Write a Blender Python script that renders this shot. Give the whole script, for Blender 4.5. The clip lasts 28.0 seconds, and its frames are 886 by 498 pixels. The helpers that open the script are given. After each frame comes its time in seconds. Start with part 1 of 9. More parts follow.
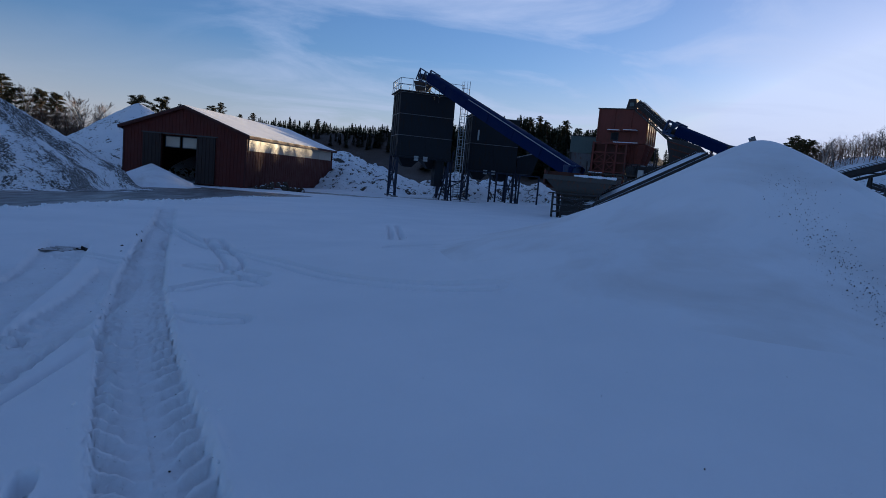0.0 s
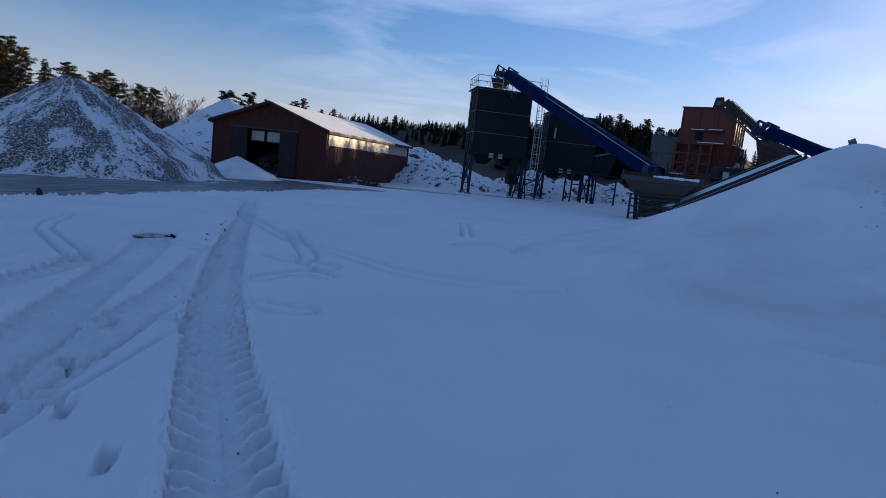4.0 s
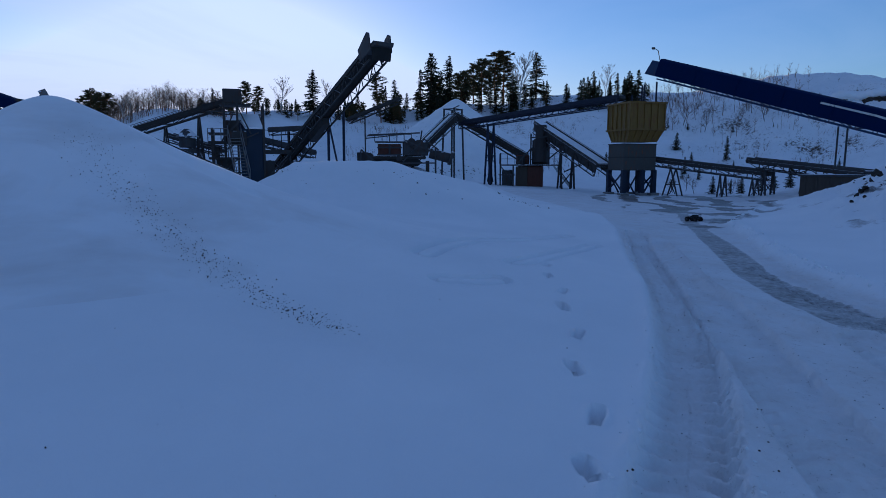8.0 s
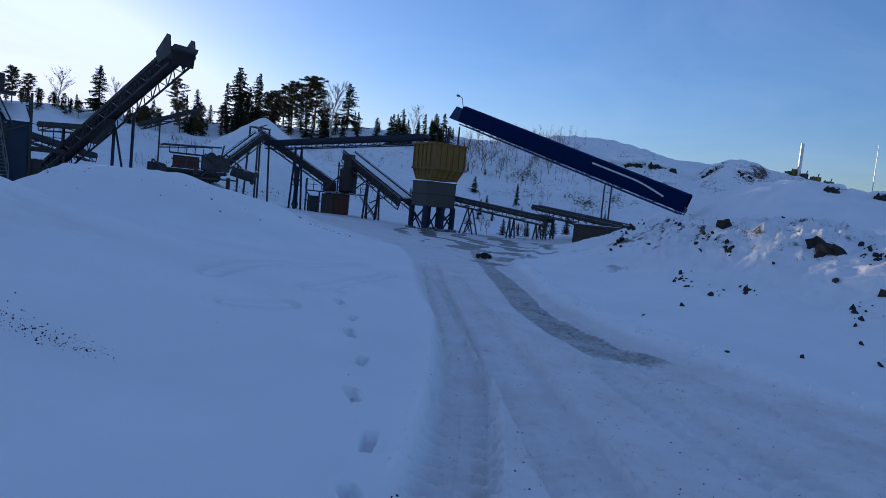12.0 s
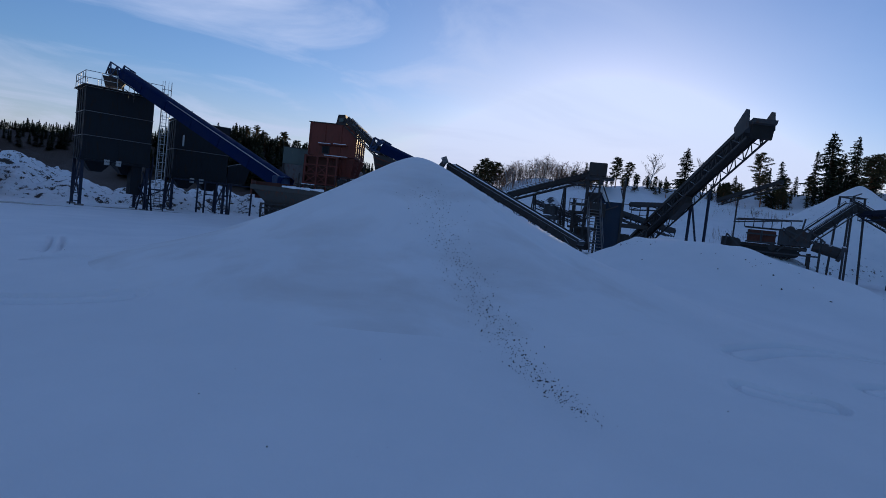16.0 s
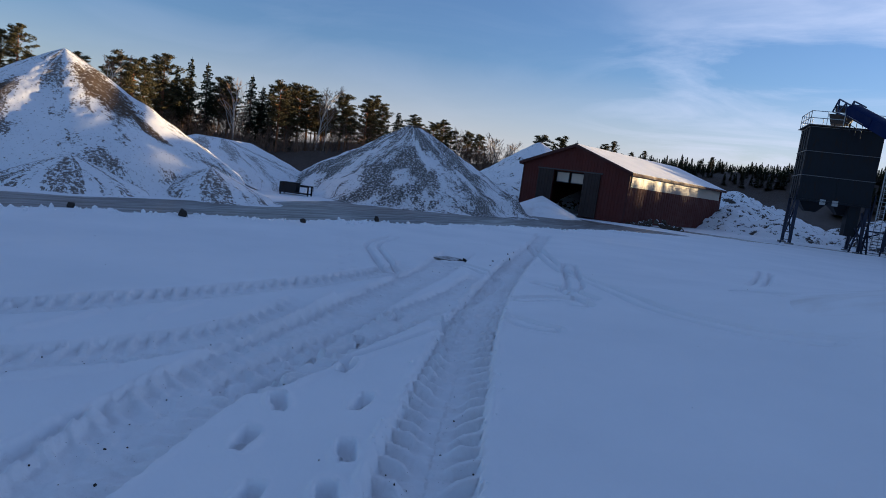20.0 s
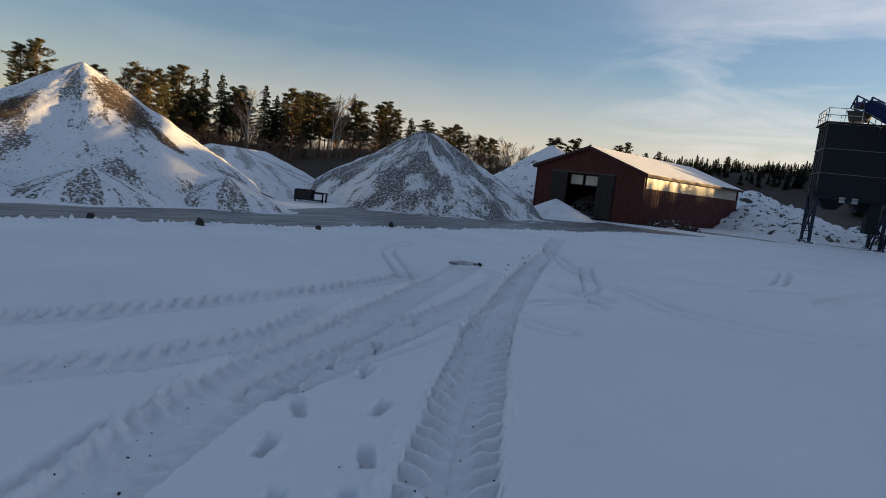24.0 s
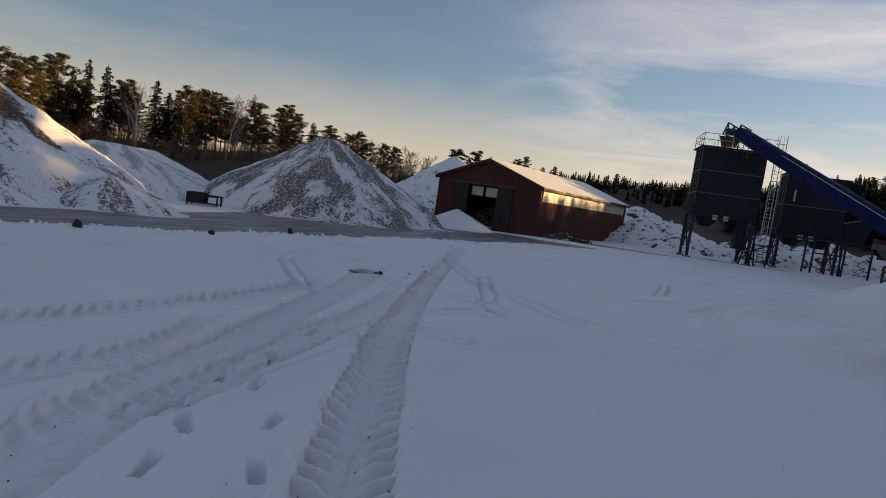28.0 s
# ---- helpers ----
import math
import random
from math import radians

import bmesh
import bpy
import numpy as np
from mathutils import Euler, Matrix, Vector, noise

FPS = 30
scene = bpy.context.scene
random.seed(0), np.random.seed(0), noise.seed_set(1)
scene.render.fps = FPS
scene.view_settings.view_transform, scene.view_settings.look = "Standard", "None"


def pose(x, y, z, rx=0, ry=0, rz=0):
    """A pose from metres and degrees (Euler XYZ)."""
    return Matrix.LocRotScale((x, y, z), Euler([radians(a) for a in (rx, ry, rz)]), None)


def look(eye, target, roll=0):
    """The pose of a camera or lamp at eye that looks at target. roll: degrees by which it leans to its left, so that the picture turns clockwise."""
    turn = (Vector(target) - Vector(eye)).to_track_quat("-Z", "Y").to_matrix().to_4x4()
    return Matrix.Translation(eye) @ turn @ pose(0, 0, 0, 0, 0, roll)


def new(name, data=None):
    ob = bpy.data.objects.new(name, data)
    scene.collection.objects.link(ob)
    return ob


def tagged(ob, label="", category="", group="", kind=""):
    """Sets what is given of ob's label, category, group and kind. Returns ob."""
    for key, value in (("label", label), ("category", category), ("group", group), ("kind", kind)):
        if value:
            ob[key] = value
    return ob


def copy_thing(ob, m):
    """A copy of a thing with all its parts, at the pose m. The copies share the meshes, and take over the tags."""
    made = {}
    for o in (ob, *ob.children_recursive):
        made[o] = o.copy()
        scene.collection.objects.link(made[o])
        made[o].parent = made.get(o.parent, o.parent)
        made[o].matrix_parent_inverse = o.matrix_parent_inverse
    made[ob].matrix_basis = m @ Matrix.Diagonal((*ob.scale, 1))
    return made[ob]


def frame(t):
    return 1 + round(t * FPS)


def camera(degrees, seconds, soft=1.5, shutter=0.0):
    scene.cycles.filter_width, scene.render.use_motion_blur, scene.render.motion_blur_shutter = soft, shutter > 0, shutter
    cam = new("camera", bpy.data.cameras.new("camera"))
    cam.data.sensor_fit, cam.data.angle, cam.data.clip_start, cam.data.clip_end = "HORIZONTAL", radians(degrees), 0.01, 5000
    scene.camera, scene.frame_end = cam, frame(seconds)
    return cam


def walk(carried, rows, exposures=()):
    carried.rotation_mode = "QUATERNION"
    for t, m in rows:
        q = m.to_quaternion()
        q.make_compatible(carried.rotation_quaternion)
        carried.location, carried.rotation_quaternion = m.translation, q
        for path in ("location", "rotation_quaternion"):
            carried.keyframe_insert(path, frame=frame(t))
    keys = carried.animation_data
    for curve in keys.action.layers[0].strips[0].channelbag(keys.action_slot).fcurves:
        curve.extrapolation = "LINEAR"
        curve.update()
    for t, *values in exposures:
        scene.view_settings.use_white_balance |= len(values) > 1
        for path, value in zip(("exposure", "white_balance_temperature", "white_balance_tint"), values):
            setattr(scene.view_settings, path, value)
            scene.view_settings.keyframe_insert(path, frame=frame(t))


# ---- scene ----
# ---------------- camera and its way ----------------
cam = camera(71.5, 28.0, soft=0.75)
PATH = [
    (0.0, -0.084, -0.075, 1.673, 83.39, -5.19, -0.02),
    (0.5, -0.068, -0.061, 1.687, 80.48, -6.38, 7.51),
    (1.0, -0.065, -0.069, 1.689, 79.75, -7.86, 13.19),
    (1.5, -0.055, -0.068, 1.687, 80.56, -8.32, 16.08),
    (2.0, -0.050, -0.067, 1.687, 81.50, -8.23, 15.69),
    (2.5, -0.052, -0.067, 1.690, 82.15, -7.41, 12.71),
    (4.5, -0.043, -0.071, 1.698, 82.29, -5.96, 5.98),
    (5.0, -0.040, -0.068, 1.701, 81.58, -4.80, 4.32),
    (5.5, -0.040, -0.088, 1.704, 80.42, -2.71, -1.16),
    (6.0, -0.042, -0.119, 1.707, 80.93, -3.20, -12.28),
    (6.5, -0.045, -0.157, 1.709, 83.84, -2.61, -25.62),
    (7.0, -0.033, -0.179, 1.711, 85.83, -1.56, -37.01),
    (7.5, -0.030, -0.227, 1.711, 85.83, 0.52, -46.53),
    (8.0, -0.028, -0.272, 1.714, 82.09, -0.08, -58.27),
    (8.5, -0.036, -0.335, 1.716, 81.02, -2.57, -68.28),
    (9.0, -0.015, -0.321, 1.700, 81.20, -4.53, -75.92),
    (9.5, -0.014, -0.360, 1.699, 82.41, -4.15, -80.09),
    (10.0, -0.021, -0.362, 1.694, 83.92, -3.52, -80.74),
    (10.5, -0.019, -0.360, 1.687, 85.29, -3.43, -79.73),
    (11.0, -0.018, -0.360, 1.679, 85.77, -3.61, -78.97),
    (11.5, -0.016, -0.357, 1.677, 85.78, -3.88, -77.02),
    (13.5, 0.667, -0.496, 1.690, 84.39, -12.25, -72.28),
    (14.0, 0.723, -0.489, 1.711, 82.77, -11.51, -66.64),
    (14.5, 0.748, -0.463, 1.726, 80.44, -10.71, -58.01),
    (15.0, 0.770, -0.468, 1.719, 80.83, -10.45, -45.46),
    (15.5, 0.774, -0.511, 1.718, 83.65, -8.72, -37.38),
    (16.0, 0.740, -0.514, 1.697, 87.07, -6.18, -25.37),
    (16.5, 0.703, -0.475, 1.706, 87.72, -7.00, -12.30),
    (17.0, 0.704, -0.474, 1.718, 86.51, -7.35, -0.39),
    (17.5, 0.689, -0.532, 1.719, 84.49, -7.72, 9.13),
    (18.0, 0.743, -0.498, 1.719, 82.78, -7.06, 16.15),
    (18.5, 0.766, -0.484, 1.711, 81.87, -6.05, 19.65),
    (19.0, 0.772, -0.473, 1.708, 81.33, -5.61, 24.78),
    (19.5, 0.742, -0.485, 1.715, 81.76, -6.86, 29.55),
    (20.0, 0.748, -0.506, 1.701, 82.79, -7.50, 35.10),
    (20.5, 0.741, -0.515, 1.694, 83.89, -6.46, 38.50),
    (21.0, 0.720, -0.525, 1.701, 84.68, -6.82, 39.11),
    (21.5, 0.712, -0.530, 1.704, 84.62, -7.66, 39.27),
    (23.5, 0.720, -0.526, 1.701, 82.80, -7.06, 38.58),
    (24.0, 0.735, -0.513, 1.705, 83.06, -6.47, 36.34),
    (24.5, 0.750, -0.492, 1.704, 83.52, -6.30, 30.96),
    (25.0, 0.759, -0.484, 1.704, 83.96, -6.41, 27.13),
    (25.5, 0.756, -0.490, 1.703, 85.03, -6.87, 25.67),
    (26.0, 0.751, -0.494, 1.704, 85.85, -7.50, 25.38),
    (26.5, 0.750, -0.495, 1.703, 86.07, -8.00, 26.11),
    (27.0, 0.745, -0.496, 1.708, 85.96, -8.16, 27.03),
    (27.5, 0.743, -0.496, 1.707, 85.53, -8.28, 27.48),
    (28.0, 0.745, -0.494, 1.707, 85.02, -8.33, 27.28),
]
walk(cam, [(t, pose(*p)) for t, *p in PATH],
     exposures=[(0.0, 0.54, 4400, 10), (1.0, 0.76, 4450, 10), (2.5, 0.81, 4450, 10), (5.0, 0.68, 4400, 10), (7.0, 0.58, 4350, 10), (8.0, 0.66, 4250, 10), (9.0, 0.82, 4300, 10), (11.0, 0.98, 4400, 10), (15.0, 0.70, 4550, 10), (17.0, 0.54, 4450, 10), (19.0, 0.82, 4500, 10), (21.0, 1.04, 5050, 10), (23.5, 1.06, 5750, 5), (24.5, 1.00, 5750, 6), (26.0, 0.92, 6150, 9), (28.0, 0.92, 6300, 9)])

# ---------------- sky, sun ----------------
SUN_AZ, SUN_EL = -40.0, 5.05
world = bpy.data.worlds.new("winter_sky")
scene.world = world
world.use_nodes = True
wn, wl = world.node_tree.nodes, world.node_tree.links
wn.clear()
w_out = wn.new("ShaderNodeOutputWorld")
w_bg = wn.new("ShaderNodeBackground")
w_sky = wn.new("ShaderNodeTexSky")
w_sky.sky_type = "NISHITA"
w_sky.sun_disc = False
w_sky.sun_elevation = radians(SUN_EL)
w_sky.sun_rotation = radians(-SUN_AZ)
w_sky.altitude = 100
w_sky.air_density, w_sky.dust_density, w_sky.ozone_density = 1.0, 0.45, 2.0
w_bg.inputs["Strength"].default_value = 0.085
# thin high cloud, laid out on a flat layer over the place
w_tc = wn.new("ShaderNodeTexCoord")
w_sep = wn.new("ShaderNodeSeparateXYZ")
wl.new(w_tc.outputs["Generated"], w_sep.inputs[0])


def w_math(op, a, b, clamp=False):
    n = wn.new("ShaderNodeMath")
    n.operation, n.use_clamp = op, clamp
    for i, v in enumerate((a, b)):
        if isinstance(v, (int, float)):
            n.inputs[i].default_value = v
        else:
            wl.new(v, n.inputs[i])
    return n.outputs[0]


w_z = w_math("MAXIMUM", w_sep.outputs["Z"], 0.0)
w_den = w_math("ADD", w_z, 0.10)
w_comb = wn.new("ShaderNodeCombineXYZ")
wl.new(w_math("DIVIDE", w_sep.outputs["X"], w_den), w_comb.inputs[0])
wl.new(w_math("DIVIDE", w_sep.outputs["Y"], w_den), w_comb.inputs[1])
w_map = wn.new("ShaderNodeMapping")
w_map.inputs["Rotation"].default_value = (0, 0, radians(-35))
w_map.inputs["Scale"].default_value = (0.8, 1.0, 1.0)
w_map.inputs["Location"].default_value = (0.3, 0.9, 0.0)
wl.new(w_comb.outputs[0], w_map.inputs[0])
w_n1 = wn.new("ShaderNodeTexNoise")
w_n1.inputs["Scale"].default_value = 1.0
w_n1.inputs["Detail"].default_value = 9
w_n1.inputs["Roughness"].default_value = 0.58
w_n1.inputs["Distortion"].default_value = 0.9
wl.new(w_map.outputs[0], w_n1.inputs["Vector"])
w_ramp = wn.new("ShaderNodeValToRGB")
w_ramp.color_ramp.elements[0].position, w_ramp.color_ramp.elements[1].position = 0.45, 0.68
wl.new(w_n1.outputs["Fac"], w_ramp.inputs[0])
# the sky is clear in the east and cloudier in the north
w_side = w_math("MULTIPLY_ADD", w_sep.outputs["Y"], 1.9)
w_side.node.inputs[2].default_value = -0.75
w_side.node.use_clamp = True
# the clouds gather towards north by east
w_dir = w_math("ADD", w_math("MULTIPLY", w_sep.outputs["X"], 0.20), w_math("MULTIPLY", w_sep.outputs["Y"], 0.98))
w_gather = w_math("MULTIPLY_ADD", w_dir, 6.0)
w_gather.node.inputs[2].default_value = -4.75
w_gather.node.use_clamp = True
w_fac = w_math("MULTIPLY", w_ramp.outputs[0], w_math("MULTIPLY_ADD", w_gather, 0.88))
w_fac.node.inputs[1].links[0].from_node.inputs[2].default_value = 0.08
w_veil = w_math("MULTIPLY_ADD", w_fac, 0.72)
# the veil is thickened overhead, above the view, to brighten the ground
w_thick = w_math("MULTIPLY_ADD", w_math("MULTIPLY", w_z, w_z), 0.13)
w_thick.node.inputs[2].default_value = 0.025
wl.new(w_thick, w_veil.node.inputs[2])
w_low = w_math("MINIMUM", w_veil, 0.9, True)
w_mix = wn.new("ShaderNodeMix")
w_mix.data_type = "RGBA"
wl.new(w_low, w_mix.inputs["Factor"])
w_tone = wn.new("ShaderNodeMix")
w_tone.data_type, w_tone.blend_type = "RGBA", "MULTIPLY"
w_tone.inputs["Factor"].default_value = 1.0
w_tone.inputs["B"].default_value = (1.07, 0.96, 1.02, 1)
wl.new(w_sky.outputs[0], w_tone.inputs["A"])
w_cap = wn.new("ShaderNodeMix")
w_cap.data_type, w_cap.blend_type = "RGBA", "DARKEN"
w_cap.inputs["Factor"].default_value = 0.92
w_cap.inputs["B"].default_value = (6.6, 5.7, 5.0, 1)
wl.new(w_tone.outputs["Result"], w_cap.inputs["A"])
wl.new(w_cap.outputs["Result"], w_mix.inputs["A"])
w_mix.inputs["B"].default_value = (5.5, 4.8, 4.4, 1)
# a pale cream bank of haze low in the north
w_wide = w_math("MULTIPLY_ADD", w_sep.outputs["Y"], 1.3)
w_wide.node.inputs[2].default_value = 0.05
w_wide.node.use_clamp = True
w_haze = w_math("MULTIPLY", w_math("MULTIPLY_ADD", w_z, -4.2, True), w_wide)
w_haze.node.inputs[0].links[0].from_node.inputs[2].default_value = 0.75
w_mix2 = wn.new("ShaderNodeMix")
w_mix2.data_type = "RGBA"
wl.new(w_math("MULTIPLY", w_haze, 0.9), w_mix2.inputs["Factor"])
wl.new(w_mix.outputs["Result"], w_mix2.inputs["A"])
w_mix2.inputs["B"].default_value = (5.6, 4.25, 3.4, 1)
wl.new(w_mix2.outputs["Result"], w_bg.inputs["Color"])
wl.new(w_bg.outputs[0], w_out.inputs[0])

sun_data = bpy.data.lights.new("sun", "SUN")
sun_data.energy, sun_data.angle, sun_data.color = 5.4, radians(0.6), (1.0, 0.60, 0.22)
sun = new("sun", sun_data)
sa, se = radians(SUN_AZ), radians(SUN_EL)
SUN_DIR = Vector((-math.sin(sa) * math.cos(se), math.cos(sa) * math.cos(se), math.sin(se)))
sun.matrix_world = look(SUN_DIR * 400, (0, 0, 0))
# ---------------- materials ----------------
def material(name, rough=0.6, metal=0.0):
    m = bpy.data.materials.new(name)
    m.use_nodes = True
    nt = m.node_tree
    b = nt.nodes["Principled BSDF"]
    b.inputs["Roughness"].default_value, b.inputs["Metallic"].default_value = rough, metal
    b.inputs["Specular IOR Level"].default_value = 0.3
    return m, nt, b


def nd(nt, kind, **values):
    n = nt.nodes.new(kind)
    for k, v in values.items():
        n.inputs[k.replace("_", " ")].default_value = v
    return n


def noise_at(nt, scale, detail=6, rough=0.6, coords=None, distortion=0.0):
    n = nd(nt, "ShaderNodeTexNoise", Scale=scale, Detail=detail, Roughness=rough, Distortion=distortion)
    if coords is not None:
        nt.links.new(coords, n.inputs["Vector"])
    return n.outputs["Fac"]


def ramp_of(nt, src, stops):
    r = nt.nodes.new("ShaderNodeValToRGB")
    e = r.color_ramp.elements
    while len(e) < len(stops):
        e.new(0.5)
    for el, (p, c) in zip(e, stops):
        el.position = p
        el.color = (*c, 1) if not isinstance(c, (int, float)) else (c, c, c, 1)
    nt.links.new(src, r.inputs[0])
    return r.outputs[0]


def mix_of(nt, fac, a, b, blend="MIX"):
    n = nt.nodes.new("ShaderNodeMix")
    n.data_type, n.blend_type = "RGBA", blend
    for k, v in (("Factor", fac), ("A", a), ("B", b)):
        if isinstance(v, (int, float)):
            n.inputs[k].default_value = v
        elif isinstance(v, tuple):
            n.inputs[k].default_value = (*v, 1)
        else:
            nt.links.new(v, n.inputs[k])
    return n.outputs["Result"]


def math_of(nt, op, a, b=0.0, c=None, clamp=False):
    n = nt.nodes.new("ShaderNodeMath")
    n.operation, n.use_clamp = op, clamp
    for i, v in enumerate((a, b, c)):
        if v is None:
            continue
        if isinstance(v, (int, float)):
            n.inputs[i].default_value = v
        else:
            nt.links.new(v, n.inputs[i])
    return n.outputs[0]


def bump_of(nt, b, height, strength=0.3, distance=0.02):
    n = nd(nt, "ShaderNodeBump", Strength=strength, Distance=distance)
    nt.links.new(height, n.inputs["Height"])
    nt.links.new(n.outputs[0], b.inputs["Normal"])


def coords_of(nt, kind="Object"):
    return nt.nodes.new("ShaderNodeTexCoord").outputs[kind]


def world_pos(nt):
    return nt.nodes.new("ShaderNodeNewGeometry").outputs["Position"]


def normal_z(nt):
    g = nt.nodes.new("ShaderNodeNewGeometry")
    s = nt.nodes.new("ShaderNodeSeparateXYZ")
    nt.links.new(g.outputs["Normal"], s.inputs[0])
    return s.outputs["Z"]


def paint(name, colour, rough=0.5, metal=0.0, wear=0.35, dark=0.45, scale=2.0, rust=None, snow=0.0):
    """Painted or bare sheet steel, timber or rubber: blotches, streaks that run down, grain; snow dust on tops."""
    m, nt, b = material(name, rough, metal)
    p = world_pos(nt)
    mp = nd(nt, "ShaderNodeMapping", Scale=(1.0, 1.0, 0.25))
    nt.links.new(p, mp.inputs[0])
    big = noise_at(nt, scale * 0.6, 5, 0.6, p)
    streak = noise_at(nt, scale * 2.5, 6, 0.65, mp.outputs[0], 0.3)
    fine = noise_at(nt, 45, 3, 0.6, p)
    dk = tuple(c * dark for c in colour)
    col = mix_of(nt, ramp_of(nt, streak, [(0.35, 0.0), (0.75, wear)]), colour, dk)
    col = mix_of(nt, ramp_of(nt, big, [(0.4, 0.0), (0.7, wear * 0.8)]), col, tuple(min(1, c * 1.3 + 0.001) for c in colour))
    if rust:
        col = mix_of(nt, ramp_of(nt, streak, [(0.55, 0.0), (0.68, 0.8)]), col, rust)
    rr = ramp_of(nt, big, [(0.3, max(0.05, rough - 0.12)), (0.7, min(1.0, rough + 0.15))])
    if snow:
        edge = math_of(nt, "MULTIPLY_ADD", big, 0.5, normal_z(nt))
        f = ramp_of(nt, edge, [(0.98, 0.0), (1.1, snow)])
        col = mix_of(nt, f, col, (0.82, 0.84, 0.88))
    nt.links.new(col, b.inputs["Base Color"])
    nt.links.new(rr, b.inputs["Roughness"])
    bump_of(nt, b, math_of(nt, "ADD", math_of(nt, "MULTIPLY", fine, 0.3), big), 0.15, 0.02)
    return m


RUST = (0.16, 0.065, 0.03)
M_BLUE = paint("blue_steel", (0.004, 0.012, 0.062), 0.62, 0.0, 0.3, 0.55)
M_BLUE.node_tree.nodes["Principled BSDF"].inputs["Specular IOR Level"].default_value = 0.08
M_BLUE_DARK = paint("dark_blue_steel", (0.025, 0.045, 0.11), 0.5, 0.0, 0.4, 0.5, rust=RUST)
M_DARK = paint("dark_steel", (0.055, 0.056, 0.06), 0.6, 0.1, 0.4, 0.5, rust=(0.07, 0.035, 0.02), snow=0.9)
M_DARK_PLAIN = paint("blackened_steel", (0.042, 0.040, 0.040), 0.65, 0.05, 0.45, 0.5, rust=(0.055, 0.03, 0.02), snow=0.75)
M_LEG = paint("blue_black_steel", (0.022, 0.027, 0.05), 0.55, 0.1, 0.4, 0.5)
M_RUST_DARK = paint("dark_rust_steel", (0.085, 0.034, 0.024), 0.7, 0.0, 0.5, 0.45, rust=(0.05, 0.025, 0.016))
M_TIMBER = paint("grey_weathered_timber", (0.075, 0.062, 0.05), 0.85, 0.0, 0.5, 0.45, snow=0.7)
M_BLACK_SHEET = paint("black_sheet_steel", (0.019, 0.022, 0.028), 0.62, 0.1, 0.4, 0.5, rust=(0.03, 0.02, 0.015))
M_BLACK_SHEET.node_tree.nodes["Principled BSDF"].inputs["Specular IOR Level"].default_value = 0.15
M_GREY_STEEL = paint("grey_steel", (0.17, 0.17, 0.17), 0.5, 0.3, 0.45, 0.45, rust=RUST, snow=0.9)
M_GREY_DARK = paint("dull_grey_sheet", (0.075, 0.072, 0.066), 0.6, 0.1, 0.5, 0.5, rust=RUST)
M_BLUE_NIGHT = paint("night_blue_steel", (0.010, 0.022, 0.05), 0.5, 0.0, 0.35, 0.5)
M_GALV = paint("galvanised_steel", (0.38, 0.39, 0.40), 0.42, 0.6, 0.3, 0.6)
M_GREEN_GREY = paint("grey_green_sheet", (0.12, 0.15, 0.14), 0.55, 0.1, 0.35, 0.6)
M_RUST_RED = paint("rust_red_steel", (0.14, 0.040, 0.028), 0.6, 0.05, 0.5, 0.4, rust=(0.09, 0.04, 0.025))
M_YELLOW = paint("yellow_steel", (0.19, 0.12, 0.026), 0.55, 0.0, 0.45, 0.5, rust=RUST)
M_SHED_RED = paint("red_timber_cladding", (0.072, 0.018, 0.014), 0.75, 0.0, 0.3, 0.6)
M_SHED_TRIM = paint("dark_red_trim", (0.045, 0.012, 0.010), 0.7, 0.0, 0.3, 0.6)
M_SHED_DOOR = paint("dark_brown_door", (0.028, 0.02, 0.018), 0.7, 0.0, 0.35, 0.6)
M_BEIGE = paint("translucent_beige_sheet", (0.46, 0.41, 0.33), 0.45, 0.0, 0.25, 0.7)
M_ROOF_SHEET = paint("dark_roof_sheet", (0.05, 0.03, 0.03), 0.5, 0.2, 0.3, 0.6)
M_CONCRETE = paint("weathered_concrete", (0.2, 0.19, 0.18), 0.85, 0.0, 0.5, 0.55, snow=0.8)
M_BELT = paint("black_rubber_belt", (0.02, 0.02, 0.02), 0.8, 0.0, 0.3, 0.6, snow=0.95)
M_RUBBER = paint("black_rubber", (0.018, 0.018, 0.018), 0.85, 0.0, 0.3, 0.6)
M_STEEL_WHITE = paint("chimney_steel", (0.6, 0.6, 0.6), 0.35, 0.3, 0.2, 0.7)
M_GREEN_PAINT = paint("green_paint", (0.03, 0.09, 0.06), 0.4, 0.0, 0.2, 0.6)


def snow_colour(nt, p):
    big = noise_at(nt, 0.35, 6, 0.6, p)
    return mix_of(nt, ramp_of(nt, big, [(0.3, 0.0), (0.75, 1.0)]), (0.80, 0.82, 0.85), (0.90, 0.91, 0.93))


